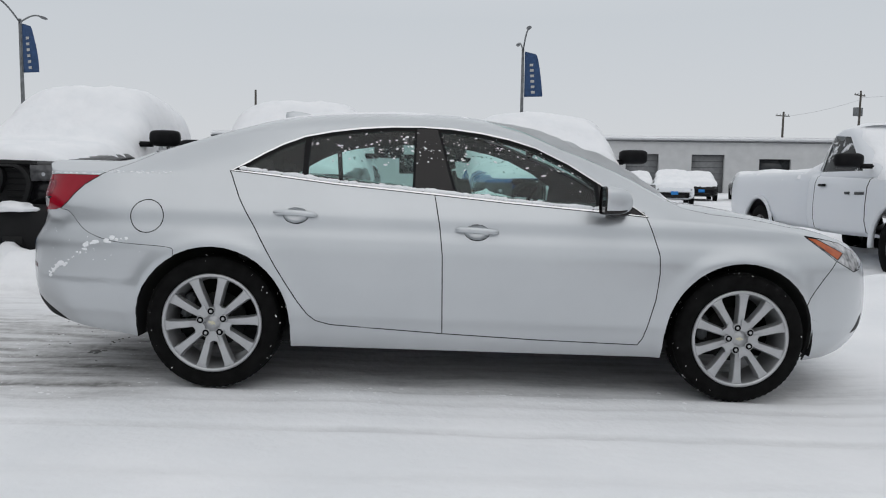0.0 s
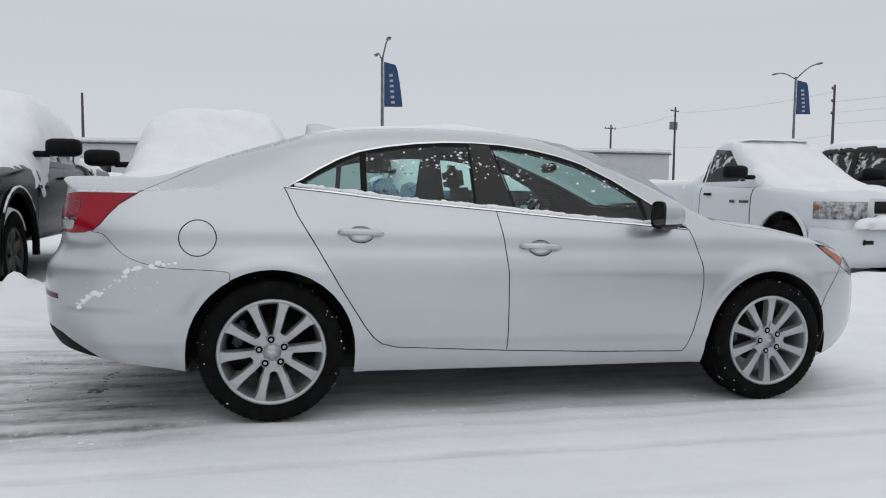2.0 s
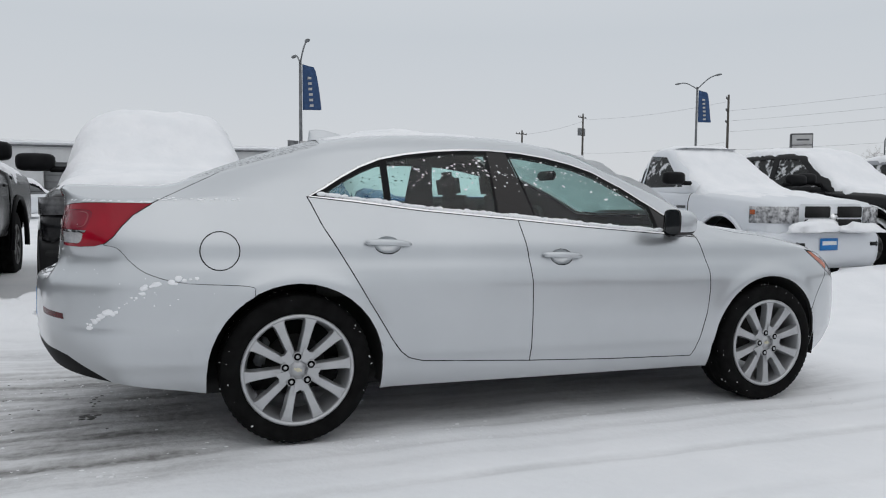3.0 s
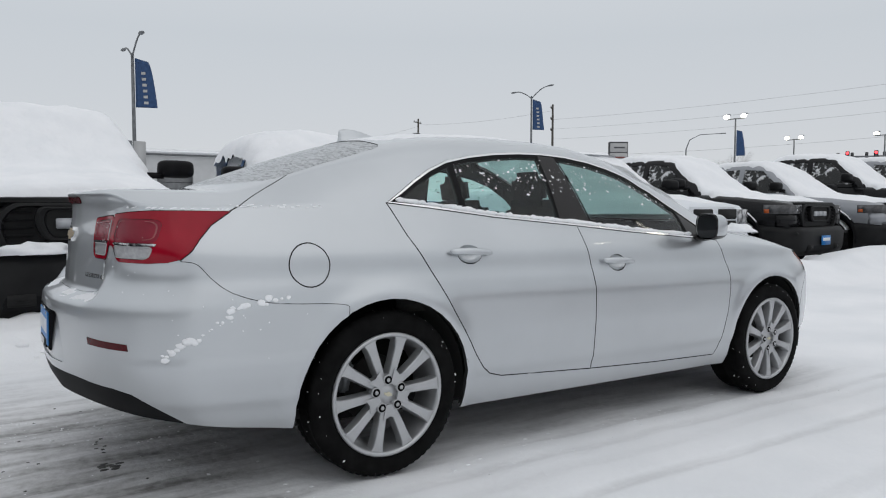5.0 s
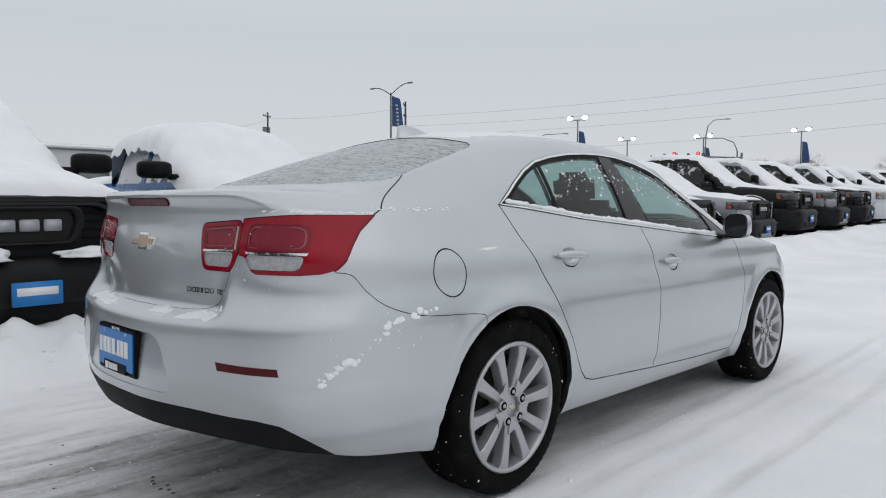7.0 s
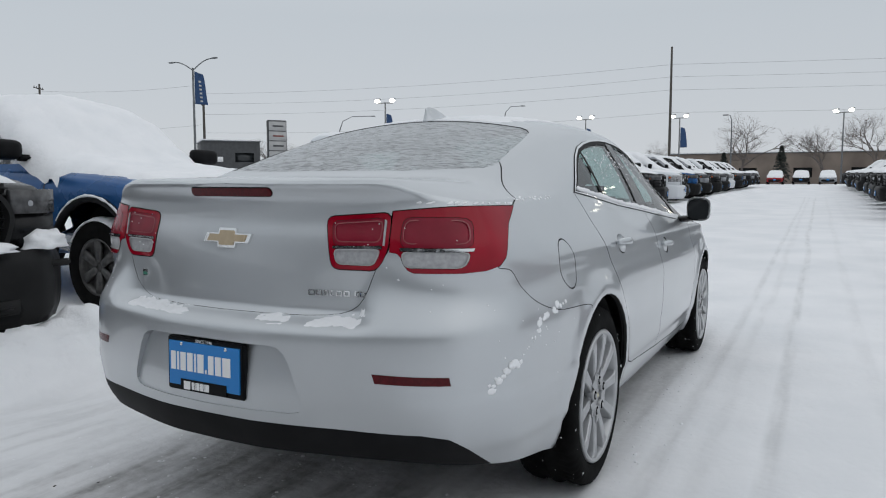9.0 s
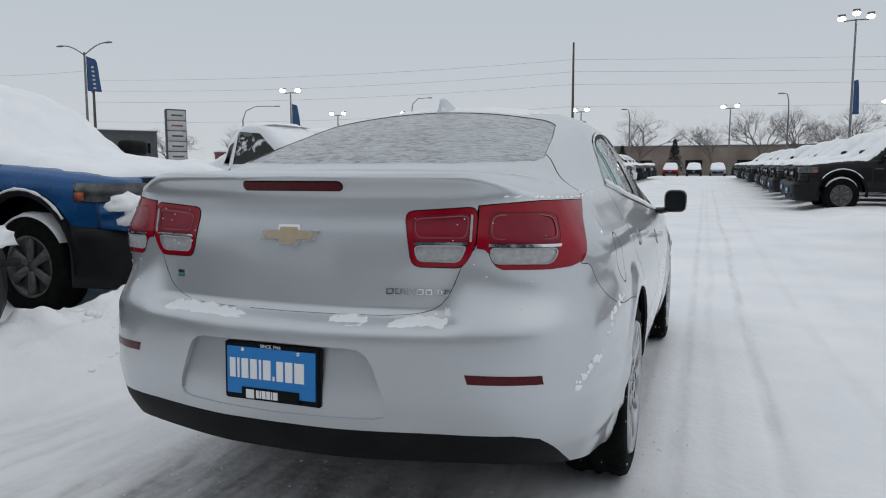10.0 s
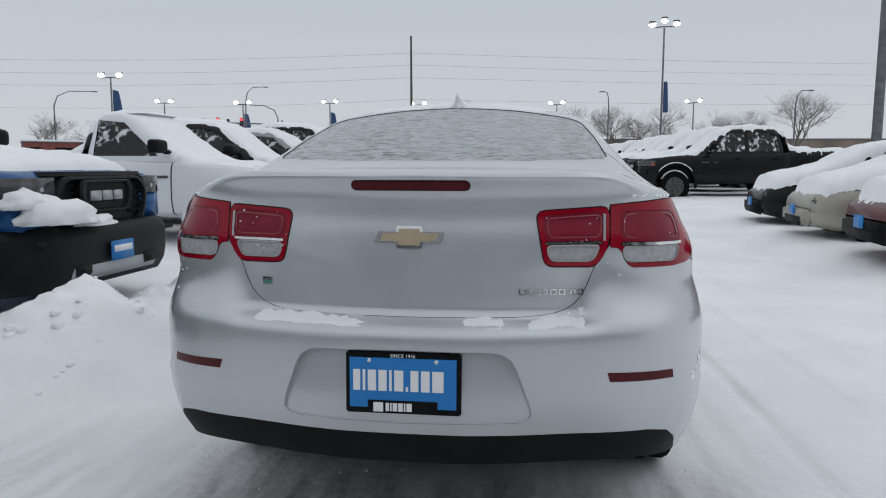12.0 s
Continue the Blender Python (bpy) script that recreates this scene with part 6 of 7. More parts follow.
    for idx, nm, lb in ((1, "front_side_window", "dark side glass streaked with snow"), (2, "rear_side_window", "dark side glass streaked with snow"))[: 1 if classic else 2]:
        for sg in (-1, 1):
            piece = take(cab, idx)
            bmesh.ops.delete(piece, geom=[f for f in piece.faces if f.calc_center_median().y * sg < 0], context="FACES")
            for v in piece.verts:
                v.co.y -= 0.012 * sg
            part(nm, piece, side_glass or SNOWGLASS, root, lb)
    part("windscreen", take(cab, 3), DRIFTGLASS, root, "windscreen under snow")
    bmesh.ops.delete(cab, geom=[f for f in cab.faces if f.material_index], context="FACES")
    part("cab", cab, paint, root)
    inner = bmesh.new()
    sweep(inner, [rounded_ring(xf, xr + cut, hw, z) for xf, xr, hw, z in ((-1.60, -3.90, 0.90, 1.22), (-1.88, -3.86, 0.83, 1.48), (-2.14, -3.80, 0.76, 1.68), (-2.35, -3.72, 0.70, 1.80))])
    part("cab_inside", inner, LINING, root, "dark inside of the cab")
    for x in (-0.95, -4.55):
        for y in (-0.98, 0.98):
            truck_wheel(root, x, y, IRON)
        for sg in (-1, 1):
            arc = bmesh.new()
            rings = []
            for k in range(19):
                a = math.radians(-8 + 196 * k / 18)
                c, s = math.cos(a), math.sin(a)
                rings.append([(x + r * c, sg * yy, 0.44 + r * s) for r, yy in ((arch - 0.02, 0.98), (arch - 0.02, 1.035), (arch + 0.02, 1.045), (arch + 0.04, 1.01))])
            sweep(arc, rings)
            part("wheel_flare", arc, BLACK if not classic else paint, root, "" if classic else "black wheel arch flare")
            if not classic and x > -2:
                rim_snow = bmesh.new()
                rings = []
                for k in range(29):
                    a = math.radians(38 + 104 * k / 28)
                    r = arch + 0.03
                    puff = 0.012 + 0.010 * noise.noise(Vector((k * 0.5, sg, seed)))
                    rings.append([(x + (r + puff * math.cos(b)) * math.cos(a), sg * (1.035 + 0.8 * puff * math.sin(b)), 0.44 + (r + puff * math.cos(b)) * math.sin(a)) for b in [2 * math.pi * j / 8 for j in range(8)]])
                sweep(rim_snow, rings)
                part("arch_snow", rim_snow, SNOW, root, "thin rim of snow along the wheel arch")
                tyre_snow = bmesh.new()
                rings = []
                for k in range(25):
                    a = math.radians(30 + 120 * k / 24)
                    puff = 0.030 * math.sin(math.pi * (k + 0.5) / 25) ** 0.5 * (1 + 0.5 * noise.noise(Vector((k * 0.7, sg, seed + 3))))
                    rings.append([(x + (0.405 + puff * max(-0.2, math.cos(b))) * math.cos(a), sg * (0.875 + 0.11 * math.sin(b)), 0.40 + (0.405 + puff * max(-0.2, math.cos(b))) * math.sin(a)) for b in [2 * math.pi * j / 10 for j in range(10)]])
                sweep(tyre_snow, rings)
                part("tyre_snow", tyre_snow, SNOW, root, "cap of snow on the tyre")
    trim = paint if classic else TRUCKBLACK
    # bumper
    bb = bmesh.new()
    sweep(bb, [[(max(-0.44, x + 0.02 - 0.22 * smoothstep(0.72, 1.02, abs(y)) - 0.26 * smoothstep(0.98, 1.03, abs(y))), y, z) for x, z in ((-0.10, 0.27), (0.04, 0.27), (0.095, 0.36), (0.115, 0.46), (0.115, 0.64), (0.07, 0.71), (-0.10, 0.74))] for y in (-1.03, -1.015, -0.98, -0.94, -0.88, -0.8, -0.7, -0.4, 0.0, 0.4, 0.7, 0.8, 0.88, 0.94, 0.98, 1.015, 1.03)])
    bumper = part("front_bumper", bb, trim, root, "white front bumper" if classic else "black front bumper")
    if not classic:
        sk = bmesh.new()
        sweep(sk, [[(x - 0.16 * smoothstep(0.55, 0.85, abs(y)), y, z - (0.10 * smoothstep(0.50, 0.80, abs(y)) if z > 0.4 else 0.0)) for x, z in ((-0.05, 0.30), (0.10, 0.315), (0.128, 0.37), (0.128, 0.475), (0.10, 0.495), (-0.05, 0.46))] for y in [-0.80 + 0.08 * k for k in range(21)]])
        part("skid_plate", sk, skid or SKID, bumper, "dark skid plate" if skid else "silver skid plate")
    for sg in (-1, 1):
        if classic:
            rounded_box("fog_lamp", (0.03, 0.16, 0.07), (0.13, sg * 0.66, 0.57), GAP, bumper, "dark bumper lamp", bevel=0.015)
        else:
            hook = rounded_box("hook_opening", (0.03, 0.21, 0.10), (0.124, sg * 0.46, 0.405), GAP, bumper, "dark oval tow hook opening", bevel=0.045, segments=4)
            rounded_box("tow_hook", (0.05, 0.11, 0.03), (0.13, sg * 0.46, 0.40), TRUCKBLACK, hook, "black tow hook", bevel=0.012)
            rounded_box("bumper_vent", (0.03, 0.24, 0.045), (0.085, sg * 0.80, 0.625), GAP, bumper, "slim dark bumper lamp", (0, 0, sg * -12), bevel=0.012)
        hb = bmesh.new()
        lamp_low, lamp_top = (0.83, 1.035) if classic else (0.925, 1.066)
        sweep(hb, [[(x, sg * y, z) for z in (lamp_low, lamp_top)] + [(x - 0.05, sg * y, z) for z in (lamp_top, lamp_low)] for x, y in ((-0.35, 1.010), (-0.22, 1.001), (-0.10, 0.972), (-0.02, 0.915), (0.025, 0.79), (0.036, 0.60))])
        if not classic:
            fb = bmesh.new()
            sweep(fb, [[(x, sg * y, z) for z in (0.72, 0.922)] + [(x - 0.05, sg * y, z) for z in (0.922, 0.72)] for x, y in ((-0.16, 0.981), (-0.11, 0.966), (-0.02, 0.905), (0.015, 0.78), (0.02, 0.55))])
            part("front_panel", fb, paint, root, "painted panel under the headlamp")
        hl = part("headlamp", hb, HEADCLEAR if classic else HEADLENS, root, "clear headlamp" if classic else "dark-rimmed headlamp")
        ab = bmesh.new()
        sweep(ab, [[(x, sg * y, z) for z in (0.935, 0.995)] + [(x - 0.03, sg * y, z) for z in (0.995, 0.935)] for x, y in ((-0.352, 1.015), (-0.325, 1.014), (-0.295, 1.011))])
        part("side_marker", ab, AMBER, hl, "amber side marker")
        for yy in (0.72, 0.86):
            eye = bmesh.new()
            bmesh.ops.create_uvsphere(eye, u_segments=14, v_segments=8, radius=0.034, matrix=Matrix.Translation((0.015 if yy < 0.8 else -0.03, sg * yy, 0.985)) @ Matrix.Diagonal((0.5, 1, 1, 1)))
            part("lamp_bowl", eye, SKID, hl, "bright lamp bowl")
        mb = bmesh.new()
        mx = -1.66 if classic else -1.86
        sweep(mb, [[(mx + x, sg * 1.22 + 0.19 * k * math.copysign(abs(math.cos(a)) ** 0.5, math.cos(a)), 1.42 + 0.092 * k * math.copysign(abs(math.sin(a)) ** 0.5, math.sin(a))) for a in [2 * math.pi * j / 20 for j in range(20)]] for x, k in ((-0.065, 0.94), (-0.05, 1.0), (0.0, 0.98), (0.045, 0.86), (0.07, 0.6), (0.078, 0.3))])
        mr = part("door_mirror", mb, BLACK, root, "large black door mirror")
        rounded_box("mirror_arm", (0.07, 0.2, 0.06), (mx, sg * 1.0, 1.35), BLACK, mr, "", bevel=0.02)
        for hx in (-2.62,) if classic else (-2.62, -3.6):
            rounded_box("door_handle", (0.2, 0.03, 0.035), (hx, sg * 1.02, 1.12), BLACK, root, "black door handle", bevel=0.012)
        for y0, w in ((-2.0, 0.2), (-2.27, 0.12)):
            rounded_box("door_script", (w, 0.008, 0.035), (y0 + 0.25, sg * 1.012, 1.02), DARKWALL, root, "dark script drawn as a plain bar", bevel=0.003)
    if classic:
        gf = rounded_box("grille", (0.10, 1.16, 0.36), (0.0, 0, 0.89), trim, root, "white crossbar grille", bevel=0.05)
        for y in (-0.29, 0.29):
            for z, h in ((0.97, 0.12), (0.81, 0.12)):
                rounded_box("grille_mesh", (0.03, 0.45, h + 0.02), (0.050, y, z), GAP, gf, "black grille opening", bevel=0.012)
        rounded_box("grille_emblem", (0.03, 0.12, 0.12), (0.058, 0, 0.89), CHROME, gf, "chrome shield emblem", bevel=0.03)
    else:
        shell = bmesh.new()
        hexagon = round_poly([(-0.52, 1.075), (0.52, 1.075), (0.63, 0.93), (0.55, 0.69), (-0.55, 0.69), (-0.63, 0.93)], 0.09, 4)
        grown = lambda k, kz, x: [(x, y * k, 0.89 + (z - 0.89) * kz) for y, z in hexagon]
        sweep(shell, [grown(1.02, 1.0, -0.22), grown(1.02, 1.0, -0.02), grown(0.99, 0.97, 0.045), grown(0.93, 0.87, 0.055), grown(0.90, 0.80, 0.0)])
        gf = part("grille", shell, TRUCKBLACK, root, "large black six-sided grille", smooth=False)
        for z in (0.785, 0.84, 0.895, 0.95, 1.005):
            for sg in (-1, 1):
                rounded_box("grille_slat", (0.03, 0.20, 0.016), (0.012, sg * 0.46, z), BLACK, gf, "", bevel=0.005, segments=1)
        plate_rim = bmesh.new()
        inner = round_poly([(-0.33, 1.045), (0.33, 1.045), (0.36, 0.95), (0.30, 0.80), (-0.30, 0.80), (-0.36, 0.95)], 0.06, 4)
        ringed = lambda k, x: [(x, y * k, 0.92 + (z - 0.92) * k) for y, z in inner]
        sweep(plate_rim, [ringed(1.0, 0.0), ringed(1.0, 0.06), ringed(0.94, 0.075), ringed(0.84, 0.07), ringed(0.80, 0.035)])
        part("badge_frame", plate_rim, TRUCKBLACK, gf, "raised black badge frame", smooth=False)
        floor_bm = bmesh.new()
        sweep(floor_bm, [ringed(0.82, 0.03), ringed(0.80, 0.042)])
        part("badge_floor", floor_bm, GAP, gf, "dark mesh behind the badge", smooth=False)
        for y, w in ((0.145, 0.11), (0.0, 0.12), (-0.15, 0.13)):
            rounded_box("badge_bar", (0.03, w, 0.075), (0.055, y, 0.925), SKID, gf, "silver lettering drawn as a bar", bevel=0.006)
        rounded_box("hood_lip", (0.22, 1.22, 0.06), (-0.09, 0, 1.075), TRUCKBLACK, root, "black bonnet edge", bevel=0.035)
    pl = rounded_box("plate", (0.015, 0.31, 0.15), (0.15 if classic else 0.165, -0.18 if classic else 0.0, 0.575 if classic else 0.505), PLATEBLUE, bumper, "blue dealer plate", bevel=0.005)
    rounded_box("plate_bar", (0.006, 0.25, 0.05), (0.158 if classic else 0.173, -0.18 if classic else 0.0, 0.59 if classic else 0.52), WHITE, pl, "white bar of lettering", bevel=0.002)
    cover = tagged(part("snow_cover", snow_blanket(CLASSIC_TOP if classic else TRUCK_TOP, CLASSIC_WIDE if classic else TRUCK_WIDE, seed, thick, drape=drape), SNOW), "thick smooth snow lying over a parked truck", "snow")
    return root, cover


def standing(x, y, heading, long=1.04, tall=1.08, down=0.04):
    """The pose of a truck whose nose is at (x, y) and looks along heading, in degrees; its length, its height and how far it has sunk in."""
    z = (0.0 if abs(x) < 16 else ground_z(x, y, False)) - down
    return pose(x, y, z, 0, 0, heading) @ Matrix.Diagonal((long, 1.02, tall, 1))


black_truck = pickup(BLACKPAINT, "black pickup truck with a big black grille under deep snow", seed=5.0, thick=0.9, skid=BLACK)
blue_truck = pickup(BLUEPAINT, "blue pickup truck with a black grille under deep snow", seed=7.0, thick=1.2, side_glass=DRIFTGLASS, drape=0.12)
white_truck = pickup(WHITEPAINT, "white pickup truck with a crossbar grille under snow", classic=True, seed=11.0, thick=0.8)
grey_truck = pickup(GREYPAINT, "grey pickup truck with a black grille under snow", seed=15.0, thick=0.9)


def put(pair, m, first):
    """Stands a truck and its snow at a pose: the first time the made one, later copies."""
    if first:
        pair[0].matrix_world, pair[1].matrix_world = m, m
    else:
        copy_thing(pair[0], m)
        copy_thing(pair[1], m)


buried_truck = pickup(BLACKPAINT, "black pickup truck buried under deep snow to the windows", seed=3.0, thick=1.5, side_glass=DRIFTGLASS, skid=BLACK, drape=0.40)
put(buried_truck, standing(-0.6, 2.85, 272), True)
put(buried_truck, standing(-3.6, 2.9, 271), False)
put(blue_truck, standing(2.62, 3.25, 269, 1.08, 1.08, 0.06), True)
put(white_truck, standing(7.97, 3.22, 270, 1.05, 1.10, 0.10), True)
put(grey_truck, standing(14.2, 3.25, 273), True)
rng = random.Random(4)
put(black_truck, standing(10.9, 3.2, 273), True)
put(black_truck, standing(17.4, 3.3, 274), False)
kinds = [black_truck, grey_truck, black_truck, white_truck, black_truck, blue_truck, grey_truck]
for k in range(1, 17):
    put(kinds[k % 7], standing(17.4 + 3.15 * k, 3.4 + rng.uniform(-0.2, 0.2), 276 + rng.uniform(-1, 1)), False)
for k in range(17):
    put(buried_truck if k % 3 else black_truck, standing(20.0 + 3.2 * k, -3.7 + rng.uniform(-0.2, 0.2), 92 + rng.uniform(-1, 1)), False)
# the row carried on out of view, added for the sedan's reflections
for k in range(3):
    put(kinds[k], standing(-6.9 - 3.15 * k, 3.0, 272), False)

# lumps of snow caught on the trucks' fronts
for n_, (x, y, z, a, b, c, turn) in enumerate(((-0.95, 2.72, 0.75, 0.26, 0.10, 0.07, 2), (-0.25, 2.72, 0.75, 0.22, 0.08, 0.05, 0), (0.22, 2.86, 0.76, 0.16, 0.1, 0.09, 5),
                                             (1.90, 3.13, 0.80, 0.31, 0.17, 0.16, -20), (2.28, 3.06, 0.735, 0.20, 0.10, 0.06, -4), (1.70, 3.25, 0.90, 0.16, 0.10, 0.11, -40),
                                             (7.50, 3.02, 0.74, 0.42, 0.15, 0.13, 0), (8.25, 2.99, 0.72, 0.42, 0.14, 0.10, 4), (-3.9, 2.75, 0.75, 0.4, 0.12, 0.08, 0), (-3.1, 2.8, 0.75, 0.25, 0.12, 0.08, 0))):
    lump = tagged(heap("snow_lump", (a, b, c), 3.0 * n_), "lump of snow caught on a truck's bumper", "snow")
    lump.matrix_world = pose(x, y, z, 0, 0, turn)

# ---- snowed-in cars across the lane ----
CAR_TOP = [(-4.5, 0.95), (-4.4, 1.08), (-3.7, 1.20), (-3.2, 1.45), (-2.7, 1.60), (-2.0, 1.60), (-1.6, 1.48), (-1.1, 1.22), (-0.6, 1.08), (-0.2, 0.98), (-0.04, 0.84)]
CAR_WIDE = [(-4.5, 0.66), (-4.2, 0.82), (-3.2, 0.74), (-2.0, 0.70), (-1.3, 0.80), (-0.6, 0.86), (-0.2, 0.78), (-0.04, 0.6)]


MADE = {}


def snowed_car(paint, label, seed):
    """A car deep in snow; later ones of a colour are copies of the first."""
    if paint in MADE:
        return [tagged(copy_thing(MADE[paint][0], Matrix.Identity(4)), label), copy_thing(MADE[paint][1], Matrix.Identity(4))]
    root = tagged(new("parked_car"), label, "car", "snowed-in cars")
    bm = loft([(-4.5, 0.76, 0.4, 0.90, 0.0), (-4.35, 0.86, 0.3, 1.0, 0.02), (-3.6, 0.90, 0.24, 1.0, 0.03), (-2.0, 0.91, 0.22, 0.98, 0.03), (-1.0, 0.90, 0.24, 0.95, 0.03), (-0.35, 0.87, 0.27, 0.86, 0.03), (-0.1, 0.80, 0.32, 0.78, 0.02), (-0.01, 0.70, 0.38, 0.70, 0.01)], body_section)
    refine(bm, 2)
    for f in bm.faces:
        f.material_index = 0
    for wx in (-0.9, -3.6):
        carve(bm, [(wx + 0.38 * math.cos(k * math.pi / 12), 0.33 + 0.38 * math.sin(k * math.pi / 12)) for k in range(24)], (0, 2), lambda c: abs(c.y) > 0.6, 1, (0,))
    hole = take(bm, 1)
    bmesh.ops.delete(bm, geom=[f for f in bm.faces if f.material_index], context="FACES")
    part("body", bm, paint, root)
    for v in hole.verts:
        v.co.y *= 0.7
    part("wheel_house", hole, LINER, root, "black wheel houses")
    cab = bmesh.new()
    sweep(cab, [rounded_ring(xf, xr, hw, z, e=0.35) for xf, xr, hw, z in ((-1.2, -4.0, 0.80, 0.95), (-1.55, -3.7, 0.74, 1.15), (-1.9, -3.4, 0.66, 1.36), (-2.2, -3.1, 0.55, 1.44))])
    part("cabin", cab, DARKGLASS, root, "dark cabin glass")
    for sg in (-1, 1):
        rounded_box("headlamp", (0.2, 0.26, 0.11), (-0.16, sg * 0.64, 0.68), HEADLENS, root, "dark headlamp", (0, 0, sg * -25), 0.03)
        for x in (-0.9, -3.6):
            t = tagged(new("tyre", SHARED["tyre"]), "black tyre packed with snow")
            t.parent = root
            t.matrix_local = Matrix.Translation((x, sg * 0.90, 0.32)) @ pose(0, 0, 0, 0, 0, 0 if sg < 0 else 180) @ Matrix.Diagonal((0.8, 0.75, 0.8, 1))
    b = rounded_box("front_bumper", (0.14, 1.36, 0.28), (-0.02, 0, 0.46), BLACK if paint != BEIGE else paint, root, "front bumper", bevel=0.07)
    rounded_box("lower_grille", (0.03, 0.9, 0.12), (0.045, 0, 0.40), GAP, b, "dark lower grille", bevel=0.02)
    p = rounded_box("plate", (0.015, 0.31, 0.15), (0.062, 0, 0.54), PLATEBLUE, b, "blue dealer plate", bevel=0.005)
    cover = tagged(part("snow_cover", snow_blanket(CAR_TOP, CAR_WIDE, seed, 1.4), SNOW), "deep smooth snow lying over a parked car", "snow")
    MADE[paint] = (root, cover)
    return root, cover


for n_, (paint, label, x, y, h) in enumerate(((BLACKPAINT, "black car buried in snow", 10.9, -4.45, 84), (BEIGE, "beige car buried in snow", 8.3, -4.3, 84), (MAROON, "maroon car buried in snow", 5.75, -4.15, 84))):
    put(snowed_car(paint, label, 20.0 + 3 * n_), pose(x, y, 0.02, 0, 0, h), True)


# ---- poles, lamps and banners ----
def tube(points, radii, sides=8):
    """A tapering round bar along points."""
    bm = bmesh.new()
    rings = []
    for k, p in enumerate(points):
        p = Vector(p)
        d = (Vector(points[min(k + 1, len(points) - 1)]) - Vector(points[max(k - 1, 0)])).normalized()
        a = d.orthogonal().normalized()
        b = d.cross(a)
        r = radii[k] if isinstance(radii, (list, tuple)) else radii
        rings.append([p + a * (r * math.cos(t)) + b * (r * math.sin(t)) for t in [2 * math.pi * j / sides for j in range(sides)]])
    sweep(bm, rings)
    return bm


def banner(parent, x, z0, z1, w, bars=6):
    """A cloth banner beside a pole, hanging in folds, with lettering drawn as bars."""
    bm = bmesh.new()
    n, m = 8, 14
    front = []
    for i in range(m + 1):
        t = i / m
        row = []
        for j in range(n + 1):
            u = j / n
            wide = w * (0.62 + 0.38 * t ** 0.6) * u
            row.append((x + wide, 0.06 * math.sin(5 * u + 4 * t) * u, z1 + (z0 - z1) * t - 0.18 * w * u * (1 - t)))
        front.append(row)
    va = [[bm.verts.new(p) for p in row] for row in front]
    vb = [[bm.verts.new((p[0], p[1] + 0.012, p[2])) for p in row] for row in front]
    for i in range(m):
        for j in range(n):
            bm.faces.new((va[i][j], va[i + 1][j], va[i + 1][j + 1], va[i][j + 1]))
            bm.faces.new((vb[i][j], vb[i][j + 1], vb[i + 1][j + 1], vb[i + 1][j]))
    for i in range(m):
        for j in (0, n):
            bm.faces.new((va[i][j], vb[i][j], vb[i + 1][j], va[i + 1][j]))
    for j in range(n):
        for i in (0, m):
            bm.faces.new((va[i][j], va[i][j + 1], vb[i][j + 1], vb[i][j]))
    bmesh.ops.recalc_face_normals(bm, faces=bm.faces)
    cloth = part("banner", bm, FLAG, parent, "blue cloth banner")
    for k in range(bars):
        t = 0.28 + 0.62 * k / max(1, bars - 1)
        u = 0.5
        wide = w * (0.55 + 0.45 * t ** 0.6) * u
        for sg in (-0.03, 0.05):
            rounded_box("banner_bar", (0.20 * w, 0.012, 0.055 * (z1 - z0)), (x + wide, 0.06 * math.sin(5 * u + 4 * t) * u + sg, z1 + (z0 - z1) * t - 0.18 * w * u * (1 - t)), SIGNGREY, cloth, "pale bar of lettering", (0, 0, 0), 0.004, 1)


def arm_lamp_post(x, y, top, turn, flag=True, span=2.1):
    """A tall post with two curved arms, cobra-head lamps and a banner."""
    root = tagged(new("lamp_post"), "grey two-armed lamp post with a blue banner" if flag else "grey two-armed lamp post", "lamp post")
    root.matrix_world = pose(x, y, ground_z(x, y, False) if math.hypot(x, y) > 20 else 0, 0, 0, turn)
    part("post", tube([(0, 0, 0), (0, 0, top * 0.5), (0, 0, top - 0.6)], [0.13, 0.10, 0.08]), STEEL, root)
    for sg, up in ((-1, 0.25), (1, 0.25)):
        pts = [(sg * span * t, 0, top - 0.8 + (up + 0.55) * math.sin(t * math.pi / 2)) for t in [k / 8 for k in range(9)]]
        arm = part("arm", tube(pts, 0.045), STEEL, root)
        arm.matrix_local = pose(0, 0, 0, 0, 0, 110)
        head = bmesh.new()
        sweep(head, [[(sg * (span + dx), 0.13 * s * math.cos(a), top - 0.25 + up + 0.07 * s * math.sin(a)) for a in [2 * math.pi * k / 10 for k in range(10)]] for dx, s in ((-0.1, 0.4), (0.05, 0.8), (0.3, 1.1), (0.55, 0.9), (0.68, 0.35))])
        part("lamp_head", head, STEEL, arm, "grey cobra lamp head")
    if flag:
        banner(root, 0.12, top - 3.5, top - 0.85, 1.1)
    return root


